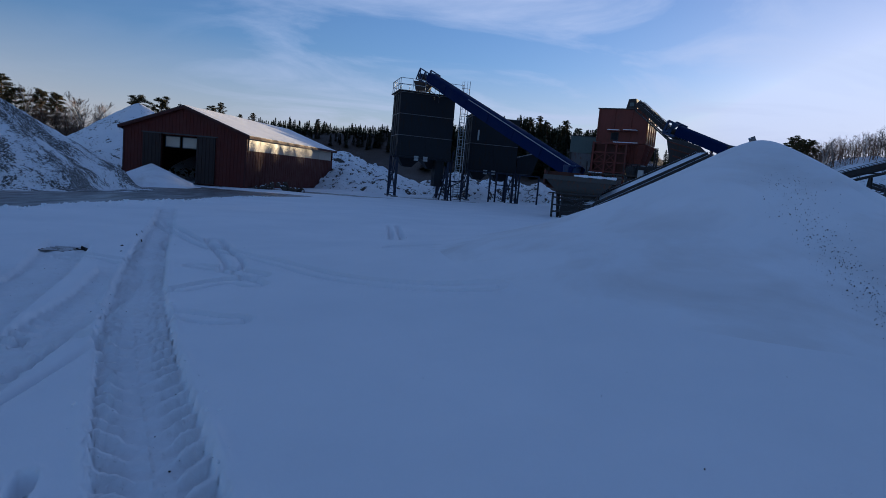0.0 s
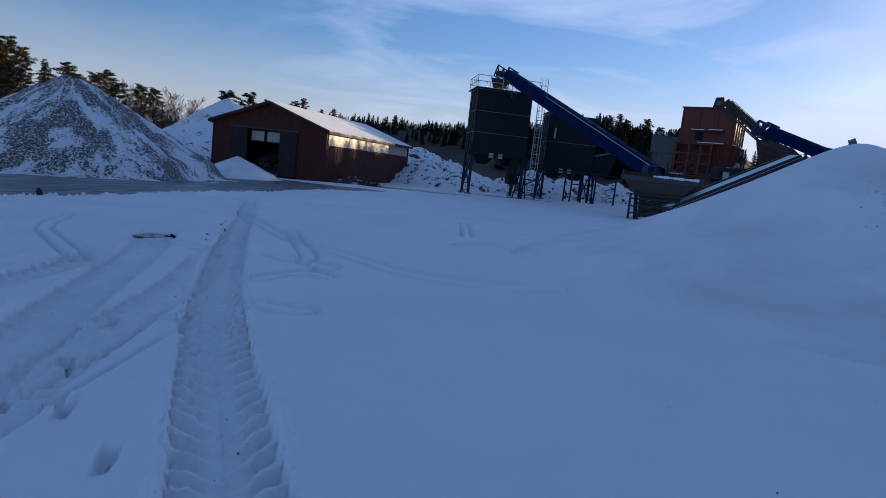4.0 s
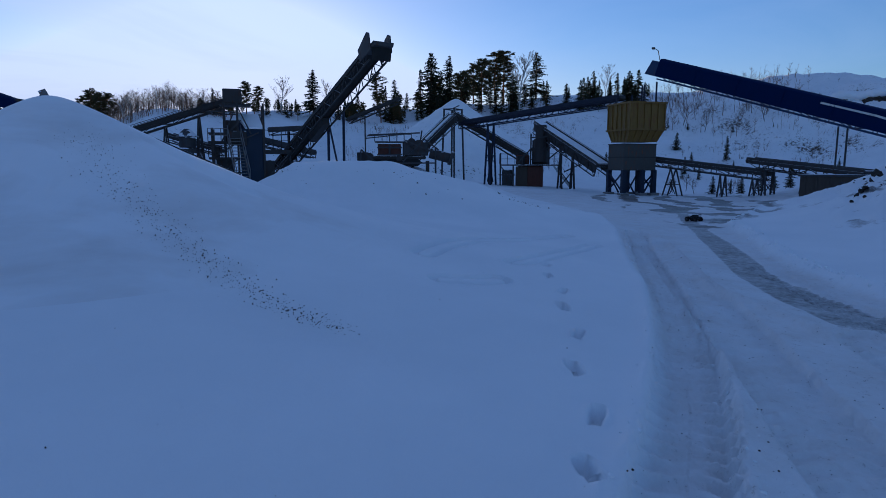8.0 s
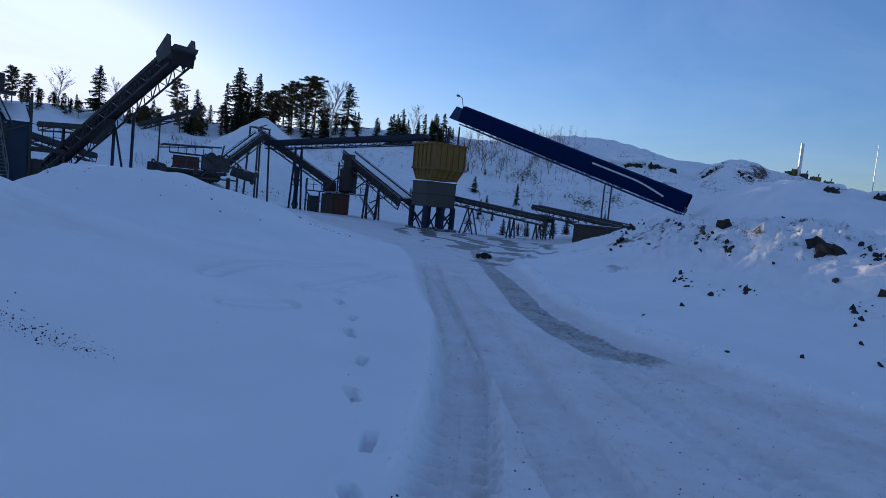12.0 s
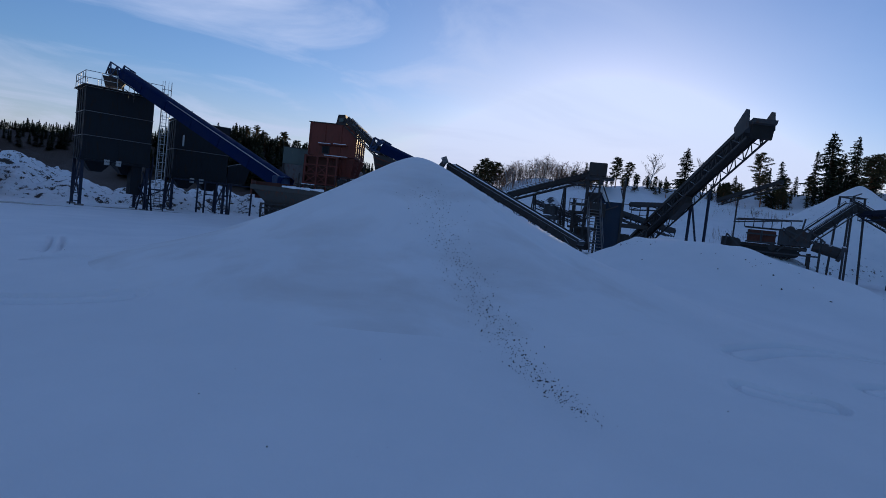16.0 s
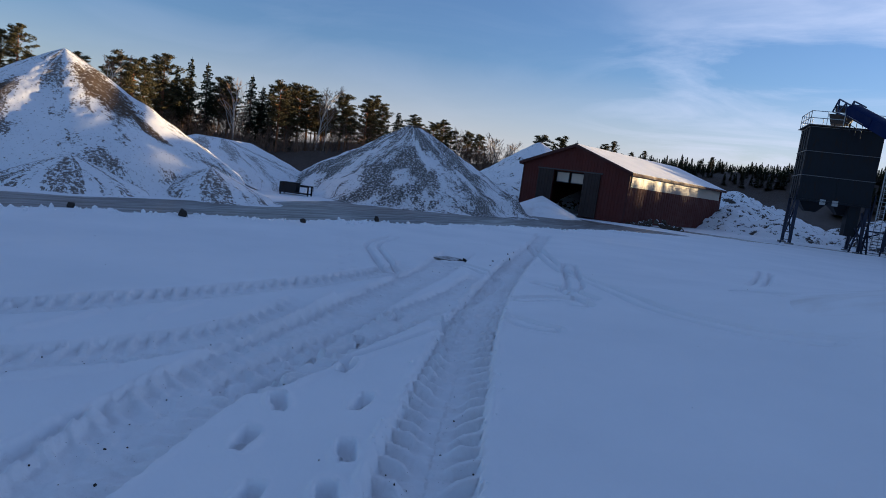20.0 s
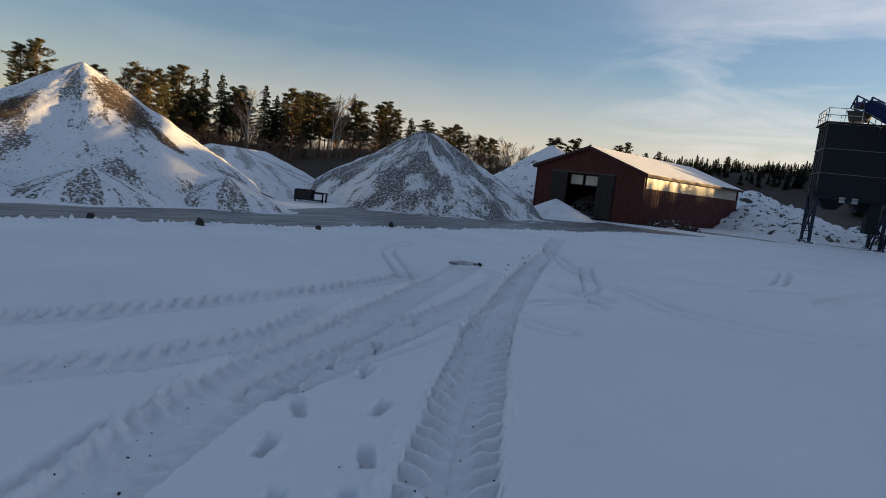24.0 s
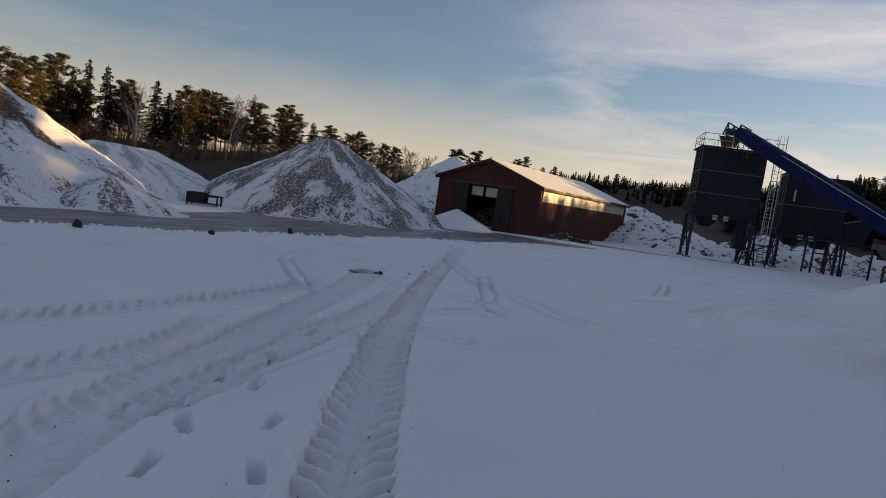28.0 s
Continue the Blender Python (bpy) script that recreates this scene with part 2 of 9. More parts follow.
def snow_material(name, grit=0.0, grit_scale=6.0, grit_colour=(0.06, 0.052, 0.045), bump=0.35, patches=0.0, patch_scale=0.25, stain=0.0):
    """Snow; grit: how much dark stone shows through it in fine flecks; patches: bare dark stone in large areas and on steep faces."""
    m, nt, b = material(name, 0.75)
    b.inputs["Specular IOR Level"].default_value = 0.25
    p = world_pos(nt)
    col = snow_colour(nt, p)
    if stain:
        col = mix_of(nt, ramp_of(nt, noise_at(nt, 0.5, 5, 0.6, p, 0.4), [(0.48, 0.0), (0.72, stain)]), col, (0.50, 0.47, 0.44))
    grain = noise_at(nt, 60, 4, 0.7, p)
    mid = noise_at(nt, 4.0, 6, 0.6, p)
    h = math_of(nt, "ADD", mid, math_of(nt, "MULTIPLY", grain, 0.25))
    if grit or patches:
        fl = noise_at(nt, grit_scale, 5, 0.72, p)
        area = noise_at(nt, patch_scale, 4, 0.6, p, 0.5)
        steep = math_of(nt, "MULTIPLY_ADD", normal_z(nt), -0.55, 0.45)
        v = math_of(nt, "ADD", math_of(nt, "MULTIPLY_ADD", area, 0.85 * patches, fl), math_of(nt, "MULTIPLY", steep, 0.6))
        base = 0.62 + 0.42 * patches - grit * 0.2
        f = ramp_of(nt, v, [(base, 0.0), (base + 0.05, 1.0)])
        stone = mix_of(nt, noise_at(nt, 14, 4, 0.7, p), tuple(c * 0.55 for c in grit_colour), tuple(min(1, c * 1.7) for c in grit_colour))
        col = mix_of(nt, f, col, stone)
        h = math_of(nt, "ADD", h, math_of(nt, "MULTIPLY", f, 0.5))
    nt.links.new(col, b.inputs["Base Color"])
    bump_of(nt, b, h, bump, 0.05)
    return m


M_SNOW = snow_material("snow", bump=0.22)
M_SNOW_CONE = snow_material("drifted_snow", bump=0.16, stain=0.4)
M_SNOW_RIPPLE = snow_material("rippled_snow", grit=0.2, grit_scale=3.0, bump=0.9, patches=0.5, patch_scale=0.5)
M_SNOW_STONY = snow_material("snow_with_stones", grit=0.38, grit_scale=1.6, bump=0.9, patches=0.45, patch_scale=0.6)
M_SNOW_HIGH = snow_material("wind_packed_snow", grit=-0.25, grit_scale=2.5, bump=0.5, patches=0.35, patch_scale=0.4)


def pile_material(name, gravel, cover=0.5, bare=0.0, dots=11.0, bump=0.5, patches=()):
    """Gravel under thin snow: fields of stones showing in streaks that run down the slope, and bare patches.
    cover: how much of the face shows stones; patches: x, y, turn, half length, half width from the heap's middle."""
    m, nt, b = material(name, 0.8)
    b.inputs["Specular IOR Level"].default_value = 0.2
    p = world_pos(nt)
    oc = coords_of(nt)
    sx = nt.nodes.new("ShaderNodeSeparateXYZ")
    nt.links.new(oc, sx.inputs[0])
    ang = math_of(nt, "ARCTAN2", sx.outputs[1], sx.outputs[0])
    rad = math_of(nt, "SQRT", math_of(nt, "ADD", math_of(nt, "MULTIPLY", sx.outputs[0], sx.outputs[0]), math_of(nt, "MULTIPLY", sx.outputs[1], sx.outputs[1])))
    cb = nt.nodes.new("ShaderNodeCombineXYZ")
    nt.links.new(math_of(nt, "MULTIPLY", ang, 3.6), cb.inputs[0])
    nt.links.new(math_of(nt, "MULTIPLY", rad, 0.30), cb.inputs[1])
    nt.links.new(math_of(nt, "MULTIPLY", sx.outputs[2], 0.12), cb.inputs[2])
    area = noise_at(nt, 0.95, 5, 0.58, cb.outputs[0], 0.55)
    streak = noise_at(nt, 7.0, 5, 0.68, cb.outputs[0], 0.4)
    fl = noise_at(nt, dots, 5, 0.75, p)
    snow = snow_colour(nt, p)
    lo = 0.64 - 0.26 * cover
    field = ramp_of(nt, math_of(nt, "MULTIPLY_ADD", streak, 0.35, area), [(lo + 0.17, 0.0), (lo + 0.27, 1.0)])
    speck = ramp_of(nt, math_of(nt, "MULTIPLY_ADD", field, 0.17, fl), [(0.60, 0.0), (0.66, 1.0)])
    v = math_of(nt, "MULTIPLY_ADD", streak, 0.3, area)
    bare_f = ramp_of(nt, math_of(nt, "MULTIPLY_ADD", fl, 0.12, v), [(0.99 - 0.22 * bare, 0.0), (1.02 - 0.22 * bare, 1.0)])
    patch_f = math_of(nt, "MULTIPLY", bare_f, 0.0)
    for cx, cy, turn, hl, hw in patches:
        mp = nd(nt, "ShaderNodeMapping", Location=(-cx, -cy, 0))
        nt.links.new(oc, mp.inputs[0])
        mp2 = nd(nt, "ShaderNodeMapping", Rotation=(0, 0, radians(-turn)), Scale=(1.0, 1.0, 0.0))
        nt.links.new(mp.outputs[0], mp2.inputs[0])
        mp3 = nd(nt, "ShaderNodeMapping", Scale=(1 / hl, 1 / hw, 0.0))
        nt.links.new(mp2.outputs[0], mp3.inputs[0])
        ln = nt.nodes.new("ShaderNodeVectorMath")
        ln.operation = "LENGTH"
        nt.links.new(mp3.outputs[0], ln.inputs[0])
        q = math_of(nt, "ADD", ln.outputs["Value"], math_of(nt, "MULTIPLY_ADD", noise_at(nt, 1.6, 8, 0.72, p, 0.6), 2.2, math_of(nt, "MULTIPLY_ADD", fl, 1.6, -1.85)))
        hole = ramp_of(nt, q, [(0.90, 1.0), (0.96, 0.0)])
        patch_f = math_of(nt, "MAXIMUM", patch_f, math_of(nt, "MULTIPLY", hole, ramp_of(nt, noise_at(nt, 6.0, 5, 0.75, p), [(0.36, 0.15), (0.46, 1.0)])))
    stone = mix_of(nt, noise_at(nt, 16, 4, 0.7, p), tuple(c * 0.5 for c in gravel), tuple(min(1, c * 1.7) for c in gravel))
    f = math_of(nt, "MAXIMUM", math_of(nt, "MULTIPLY", speck, 0.92), bare_f)
    earth = mix_of(nt, noise_at(nt, 5, 6, 0.75, p), (0.035, 0.024, 0.015), (0.17, 0.115, 0.07))
    nt.links.new(mix_of(nt, patch_f, mix_of(nt, f, snow, stone), earth), b.inputs["Base Color"])
    h = math_of(nt, "ADD", math_of(nt, "MULTIPLY", noise_at(nt, 3.0, 5, 0.6, p), 0.8), math_of(nt, "MULTIPLY_ADD", f, 0.35, math_of(nt, "MULTIPLY", fl, 0.5)))
    bump_of(nt, b, h, bump, 0.08)
    return m


M_PILE_LIT = pile_material("snowy_gravel_lit", (0.12, 0.098, 0.078), 0.55, 0.0, 9.0, 0.5, patches=((3.5, 0.2, 6, 2.3, 1.15), (5.9, 1.0, 24, 1.0, 0.45), (3.0, -4.2, -55, 1.6, 0.5)))
M_PILE_SMALL = pile_material("snowy_gravel_small", (0.12, 0.098, 0.078), 0.6, 0.0, 8.0, 0.5)
M_PILE_DARK = pile_material("snowy_dark_gravel", (0.065, 0.06, 0.053), 0.82, 0.0, 9.0, 0.9, patches=((0.81, 0.46, 38, 1.3, 0.5),))
M_PILE_PALE = pile_material("pale_snowy_gravel", (0.26, 0.25, 0.24), 0.6, 0.2, 10.0, 0.4)
M_ROCK, _nt, _b = material("dark_rock", 0.85)
_p = world_pos(_nt)
_c = mix_of(_nt, noise_at(_nt, 7, 6, 0.7, _p), (0.016, 0.014, 0.013), (0.06, 0.052, 0.045))
_c = mix_of(_nt, ramp_of(_nt, math_of(_nt, "MULTIPLY_ADD", noise_at(_nt, 5, 4, 0.6, _p), 0.6, normal_z(_nt)), [(1.05, 0.0), (1.15, 1.0)]), _c, (0.84, 0.86, 0.9))
_nt.links.new(_c, _b.inputs["Base Color"])
bump_of(_nt, _b, noise_at(_nt, 12, 6, 0.7, _p), 0.6, 0.05)


def ground_material():
    m, nt, b = material("ground_snow", 0.7)
    b.inputs["Specular IOR Level"].default_value = 0.3
    p = world_pos(nt)
    at = nt.nodes.new("ShaderNodeAttribute")
    at.attribute_name = "cover"
    sp = nt.nodes.new("ShaderNodeSeparateColor")
    nt.links.new(at.outputs["Color"], sp.inputs[0])
    asphalt, packed, rocky = sp.outputs[0], sp.outputs[1], sp.outputs[2]
    snow = snow_colour(nt, p)
    # packed snow: a little grey and brown, with grit trodden in
    n1, n2, n3 = noise_at(nt, 1.3, 6, 0.65, p), noise_at(nt, 9, 5, 0.7, p), noise_at(nt, 38, 4, 0.7, p)
    packed_c = mix_of(nt, ramp_of(nt, n1, [(0.35, 0.0), (0.7, 1.0)]), (0.74, 0.74, 0.75), (0.56, 0.51, 0.46))
    flecks = ramp_of(nt, math_of(nt, "MULTIPLY_ADD", n3, 0.5, math_of(nt, "MULTIPLY", n2, 0.5)), [(0.58, 0.0), (0.63, 0.7)])
    packed_c = mix_of(nt, flecks, packed_c, (0.13, 0.10, 0.08))
    f_p = ramp_of(nt, math_of(nt, "MULTIPLY_ADD", n2, 0.35, math_of(nt, "MULTIPLY", packed, 0.85)), [(0.3, 0.0), (0.85, 1.0)])
    col = mix_of(nt, f_p, snow, packed_c)
    # wet icy gravel, streaked with ice
    mp = nd(nt, "ShaderNodeMapping", Scale=(1.4, 0.22, 1.0))
    nt.links.new(p, mp.inputs[0])
    ice = ramp_of(nt, noise_at(nt, 1.5, 6, 0.65, mp.outputs[0], 0.6), [(0.42, 0.0), (0.7, 0.75)])
    asp = mix_of(nt, n2, (0.07, 0.062, 0.055), (0.15, 0.135, 0.12))
    asp = mix_of(nt, ice, asp, (0.5, 0.5, 0.5))
    f_a = ramp_of(nt, math_of(nt, "MULTIPLY_ADD", n2, 0.4, math_of(nt, "MULTIPLY", asphalt, 0.8)), [(0.42, 0.0), (0.62, 1.0)])
    col = mix_of(nt, f_a, col, asp)
    # bare dark earth and brush on the far slopes
    steep = math_of(nt, "MULTIPLY_ADD", normal_z(nt), -1.6, 1.6)
    v = math_of(nt, "ADD", math_of(nt, "MULTIPLY", rocky, 0.75), math_of(nt, "MULTIPLY_ADD", noise_at(nt, 0.12, 6, 0.65, p), 0.32, math_of(nt, "MULTIPLY", steep, 0.35)))
    v = math_of(nt, "ADD", v, math_of(nt, "MULTIPLY", noise_at(nt, 2.2, 6, 0.8, p), 0.68))
    f_r = math_of(nt, "MULTIPLY", ramp_of(nt, v, [(0.89, 0.0), (0.97, 1.0)]), ramp_of(nt, rocky, [(0.02, 0.0), (0.1, 1.0)]))
    col = mix_of(nt, f_r, col, mix_of(nt, n1, (0.035, 0.027, 0.022), (0.10, 0.075, 0.058)))
    nt.links.new(col, b.inputs["Base Color"])
    nt.links.new(math_of(nt, "SUBTRACT", 0.75, math_of(nt, "MULTIPLY", f_a, 0.35)), b.inputs["Roughness"])
    rocks_h = math_of(nt, "MULTIPLY", noise_at(nt, 3.5, 6, 0.7, p), math_of(nt, "MULTIPLY", rocky, 5.0))
    hh = math_of(nt, "ADD", rocks_h, math_of(nt, "MULTIPLY", n2, math_of(nt, "MULTIPLY_ADD", packed, 1.1, 0.12)))
    hh = math_of(nt, "ADD", hh, math_of(nt, "MULTIPLY", n3, math_of(nt, "MULTIPLY_ADD", packed, 0.5, 0.12)))
    bump_of(nt, b, hh, 0.5, 0.08)
    return m


M_GROUND = ground_material()


def foliage(name, a, c, rough=0.8):
    m, nt, b = material(name, rough)
    p = world_pos(nt)
    g = nt.nodes.new("ShaderNodeNewGeometry")
    oi = nt.nodes.new("ShaderNodeObjectInfo")
    v = math_of(nt, "MULTIPLY_ADD", g.outputs["Random Per Island"], 0.6, math_of(nt, "MULTIPLY", oi.outputs["Random"], 0.4))
    col = mix_of(nt, v, a, c)
    nt.links.new(col, b.inputs["Base Color"])
    b.inputs["Specular IOR Level"].default_value = 0.2
    return m


M_SPRUCE = foliage("spruce_needles", (0.016, 0.024, 0.013), (0.06, 0.062, 0.03))
M_PINE = foliage("pine_needles", (0.04, 0.042, 0.017), (0.12, 0.095, 0.04))
M_TWIG = foliage("bare_twigs", (0.13, 0.085, 0.055), (0.27, 0.18, 0.12))
M_BARK = paint("grey_brown_bark", (0.10, 0.07, 0.05), 0.9, 0.0, 0.6, 0.4, scale=3)
M_PINE_BARK = paint("orange_pine_bark", (0.22, 0.10, 0.045), 0.9, 0.0, 0.6, 0.45, scale=3)
M_BIRCH = paint("pale_birch_bark", (0.45, 0.42, 0.38), 0.85, 0.0, 0.6, 0.3, scale=3)
M_GLASS, _nt, _b = material("window_pane", 0.12)
_b.inputs["Base Color"].default_value = (0.75, 0.8, 0.82, 1)
_b.inputs["Transmission Weight"].default_value = 1.0
_b.inputs["Roughness"].default_value = 0.25
# ---------------- helpers for meshes ----------------
def thing(name, at, label, category, group="", kind=""):
    ob = new(name)
    ob.location = at
    ob.empty_display_size = 0.3
    return tagged(ob, label, category, group, kind)


def top_of(ob):
    while ob.parent:
        ob = ob.parent
    return ob


def smooth_mesh(me):
    me.polygons.foreach_set("use_smooth", [True] * len(me.polygons))


def part(name, bm, mat, parent, label="", smooth=False):
    """One mesh of its own under a thing or a part; the bmesh is in world metres."""
    base = top_of(parent).location
    me = bpy.data.meshes.new(name)
    for v in bm.verts:
        v.co -= base
    bm.to_mesh(me)
    bm.free()
    if smooth:
        smooth_mesh(me)
    me.materials.append(mat)
    ob = new(name, me)
    ob.parent = parent
    if label:
        ob["label"] = label
    return ob


def solo(name, bm, mat, at, label, category, group="", kind="", smooth=False):
    """A thing that is one mesh."""
    me = bpy.data.meshes.new(name)
    for v in bm.verts:
        v.co -= Vector(at)
    bm.to_mesh(me)
    bm.free()
    if smooth:
        smooth_mesh(me)
    me.materials.append(mat)
    ob = new(name, me)
    ob.location = at
    return tagged(ob, label, category, group, kind)


def box(bm, size, m=None, bevel=0.0):
    """A box of that size, centred on the pose m."""
    m = m or Matrix.Identity(4)
    r = bmesh.ops.create_cube(bm, size=1.0, matrix=m @ Matrix.Diagonal((*size, 1)))
    if bevel:
        es = {e for v in r["verts"] for e in v.link_edges}
        bmesh.ops.bevel(bm, geom=list(es), offset=bevel, segments=1, affect="EDGES")
    return bm


def along(p, q, up=(0, 0, 1)):
    """The pose half way from p to q, its x axis along the way, z as far up as it goes; and the length."""
    p, q = Vector(p), Vector(q)
    x = (q - p).normalized()
    u = Vector(up)
    if abs(x.dot(u)) > 0.999:
        u = Vector((0, 1, 0))
    y = u.cross(x).normalized()
    z = x.cross(y)
    m = Matrix((x, y, z)).transposed().to_4x4()
    m.translation = (p + q) / 2
    return m, (q - p).length


def beam(bm, p, q, w=0.1, h=None, extra=0.0):
    m, n = along(p, q)
    return box(bm, (n + extra, w, h or w), m)


def rod(bm, p, q, r=0.03, seg=8, r2=None):
    m, n = along(p, q)
    bmesh.ops.create_cone(bm, cap_ends=True, segments=seg, radius1=r, radius2=r if r2 is None else r2, depth=n, matrix=m @ Matrix.Rotation(radians(90), 4, "Y"))
    return bm


def hull(bm, bottom, top):
    """A closed solid between two rings of equally many points."""
    a = [bm.verts.new(v) for v in bottom]
    b = [bm.verts.new(v) for v in top]
    n = len(a)
    bm.faces.new(a[::-1])
    bm.faces.new(b)
    for i in range(n):
        j = (i + 1) % n
        bm.faces.new((a[i], a[j], b[j], b[i]))
    return bm


B = bmesh.new


SPAN = 1.162          # the plan's bearings were paced out this much too wide, and its distances too short
BEARING_PLAN = (-180, -142, -120, -108, -90, -80, -62, -48, -24, 0, 20, 30, 60, 75, 96, 180)
_shift = (0, 1.0, 1.05, 1.2, 0.55, 0.35, 0.65, 0.6, 0.15, 0, -0.1, -0.4, -0.35, -0.4, -0.4, 0)
BEARING_SITE = tuple(a if abs(a) == 180 else a / SPAN + b for a, b in zip(BEARING_PLAN, _shift))
# the yard and all that stands on it falls away to the west and the south-east, in degrees by plan bearing
FALL = ((-180, 0), (-140, -1.1), (-110, -0.95), (-88, -0.5), (-76, -0.1), (-62, 0.45), (-45, 0.4), (-30, 0.45), (-14, 0.25), (0, 0), (20, -0.3), (30, -0.5), (50, -0.9), (80, -1.0), (96, -1.0), (180, 0))


def site(x, y):
    """From the plan to the true place."""
    az = np.interp(np.degrees(np.arctan2(-x, y)), BEARING_PLAN, BEARING_SITE)
    r = np.hypot(x, y) * SPAN
    return -np.sin(np.radians(az)) * r, np.cos(np.radians(az)) * r


def plan(x, y):
    """From the true place back to the plan."""
    az = np.interp(np.degrees(np.arctan2(-x, y)), BEARING_SITE, BEARING_PLAN)
    r = np.hypot(x, y) / SPAN
    return -np.sin(np.radians(az)) * r, np.cos(np.radians(az)) * r


def spot(x, y):
    x, y = site(x, y)
    return float(x), float(y)


def turned_at(x, y):
    """By how many degrees a thing at this true place is turned against the plan."""
    az = math.degrees(math.atan2(-x, y))
    return az - float(np.interp(az, BEARING_SITE, BEARING_PLAN))


def lift(x, y):
    """Rise or fall of the ground at a place on the plan."""
    xs, ys = zip(*FALL)
    return np.hypot(x, y) * SPAN * np.tan(np.radians(np.interp(np.degrees(np.arctan2(-x, y)), xs, ys)))


def lift_at(x, y):
    return float(lift(*plan(x, y)))


def polar(az, r, z=0.0):
    a = radians(az)
    return Vector((*spot(-math.sin(a) * r, math.cos(a) * r), z))


def sight(az, el, r):
    """The place at that bearing, height angle and distance, from a standing eye at the origin."""
    p = polar(az, r)
    p.z = 1.7 + r * math.tan(radians(el)) + lift_at(p.x, p.y)
    return p


# ---------------- lie of the land ----------------
def lerp_table(x, table):
    xs, ys = zip(*table)
    return np.interp(x, xs, ys)


# dip added from -35 to -23.5 to light the mound, rise beyond for shade
CREST = ((-180, 4.0), (-150, 5.2), (-136, 4.9), (-131, 5.4), (-127, 5.9), (-123, 6.6), (-119, 7.3), (-113, 7.6), (-109, 8.5), (-100, 8.5), (-92, 7.5), (-80, 6.9), (-72, 6.0), (-66, 5.3),
         (-60, 4.9), (-50, 4.7), (-45, 4.8), (-41, 4.6), (-38.5, 4.0), (-35, 2.8), (-23.5, 2.8), (-21, 4.2), (-13.2, 4.4), (-7, 5.0), (0, 4.4), (9, 3.7), (18, 3.6), (25, 3.0), (37, 1.8), (52, 2.4), (66, 1.6), (73, 1.5), (90, 4.2), (110, 4.0), (180, 4.0))
FOOT = ((-180, 60), (-140, 42), (-120, 50), (-108, 62), (-90, 66), (-70, 70), (-50, 62), (-30, 66), (0, 74), (30, 82), (60, 78), (90, 60), (180, 60))


def dist_line(x, y, pts):
    """Distance to a line of points, and the way along it."""
    best = np.full(np.shape(x), 1e9)
    s_at = np.zeros(np.shape(x))
    side = np.zeros(np.shape(x))
    s0 = 0.0
    for (ax, ay), (bx, by) in zip(pts, pts[1:]):
        dx, dy = bx - ax, by - ay
        n = math.hypot(dx, dy)
        t = np.clip(((x - ax) * dx + (y - ay) * dy) / n ** 2, 0, 1)
        d = np.hypot(x - ax - t * dx, y - ay - t * dy)
        near = d < best
        best = np.where(near, d, best)
        s_at = np.where(near, s0 + t * n, s_at)
        side = np.where(near, np.sign(dx * (y - ay) - dy * (x - ax)), side)
        s0 += n
    return best, s_at, side


def smoothed(pts, n=3):
    for _ in range(n):
        out = [pts[0]]
        for a, b in zip(pts, pts[1:]):
            out += [(0.75 * a[0] + 0.25 * b[0], 0.75 * a[1] + 0.25 * b[1]), (0.25 * a[0] + 0.75 * b[0], 0.25 * a[1] + 0.75 * b[1])]
        pts = out + [pts[-1]]
    return pts


def sstep(a, b, x):
    t = np.clip((x - a) / (b - a), 0, 1)
    return t * t * (3 - 2 * t)


_rng = np.random.RandomState(7)
_tab = _rng.rand(256, 256)


def vnoise(x, y):
    """Smooth value noise from 0 to 1, one bump a metre."""
    xi, yi = np.floor(x).astype(int), np.floor(y).astype(int)
    fx, fy = x - xi, y - yi
    fx, fy = fx * fx * (3 - 2 * fx), fy * fy * (3 - 2 * fy)
    a, b = _tab[xi & 255, yi & 255], _tab[(xi + 1) & 255, yi & 255]
    c, d = _tab[xi & 255, (yi + 1) & 255], _tab[(xi + 1) & 255, (yi + 1) & 255]
    return (a * (1 - fx) + b * fx) * (1 - fy) + (c * (1 - fx) + d * fx) * fy


def fnoise(x, y, octaves=4):
    s, a, out = 1.0, 0.5, 0.0
    for k in range(octaves):
        out = out + a * vnoise(x * s + 17.3 * k, y * s - 9.1 * k)
        s, a = s * 2.03, a * 0.5
    return out - 0.5


RIDGE = ((15.0, 12.0, 0.9), (14.6, 10.6, 1.65), (15.6, 8.6, 1.8), (16.6, 7.0, 1.55), (17.4, 5.2, 1.05), (18.2, 3.6, 0.45))
BANK = ((25.2, -11.3, 2.0), (20.5, -10.9, 2.25), (17.75, -11.2, 2.35), (14.2, -12.9, 2.3), (11.0, -14.0, 2.3), (8.0, -16.5, 2.4), (4.0, -19.0, 2.2))
ASPHALT_NEAR = ((-30, -13.0), (-0.9, -13.6), (8.4, -13.3), (13.2, -13.3), (19.3, -12.6), (28.4, -11.3), (33, -10.3), (36, -9.0))
ASPHALT_FAR = ((-30, -16.0), (-1.2, -16.7), (4.2, -17.5), (10.5, -19.1), (18.1, -23.4), (26, -26), (33, -30), (36, -30))
ROAD_L = ((-2, -0.5), (1.5, 0.0), (2.93, -0.26), (3.67, -0.36), (4.64, -0.41), (6.16, -0.39), (8.05, -0.26), (10.7, 0.14), (16.2, 0.7), (24, 2.8), (34, 8), (48, 14))
ROAD_R = ((-2, -9.6), (2.4, -7.0), (4.7, -5.4), (5.9, -4.5), (7.6, -3.8), (9.4, -3.3), (12.7, -2.9), (19.9, -2.9), (26, -5.2), (32, -9), (48, -16))
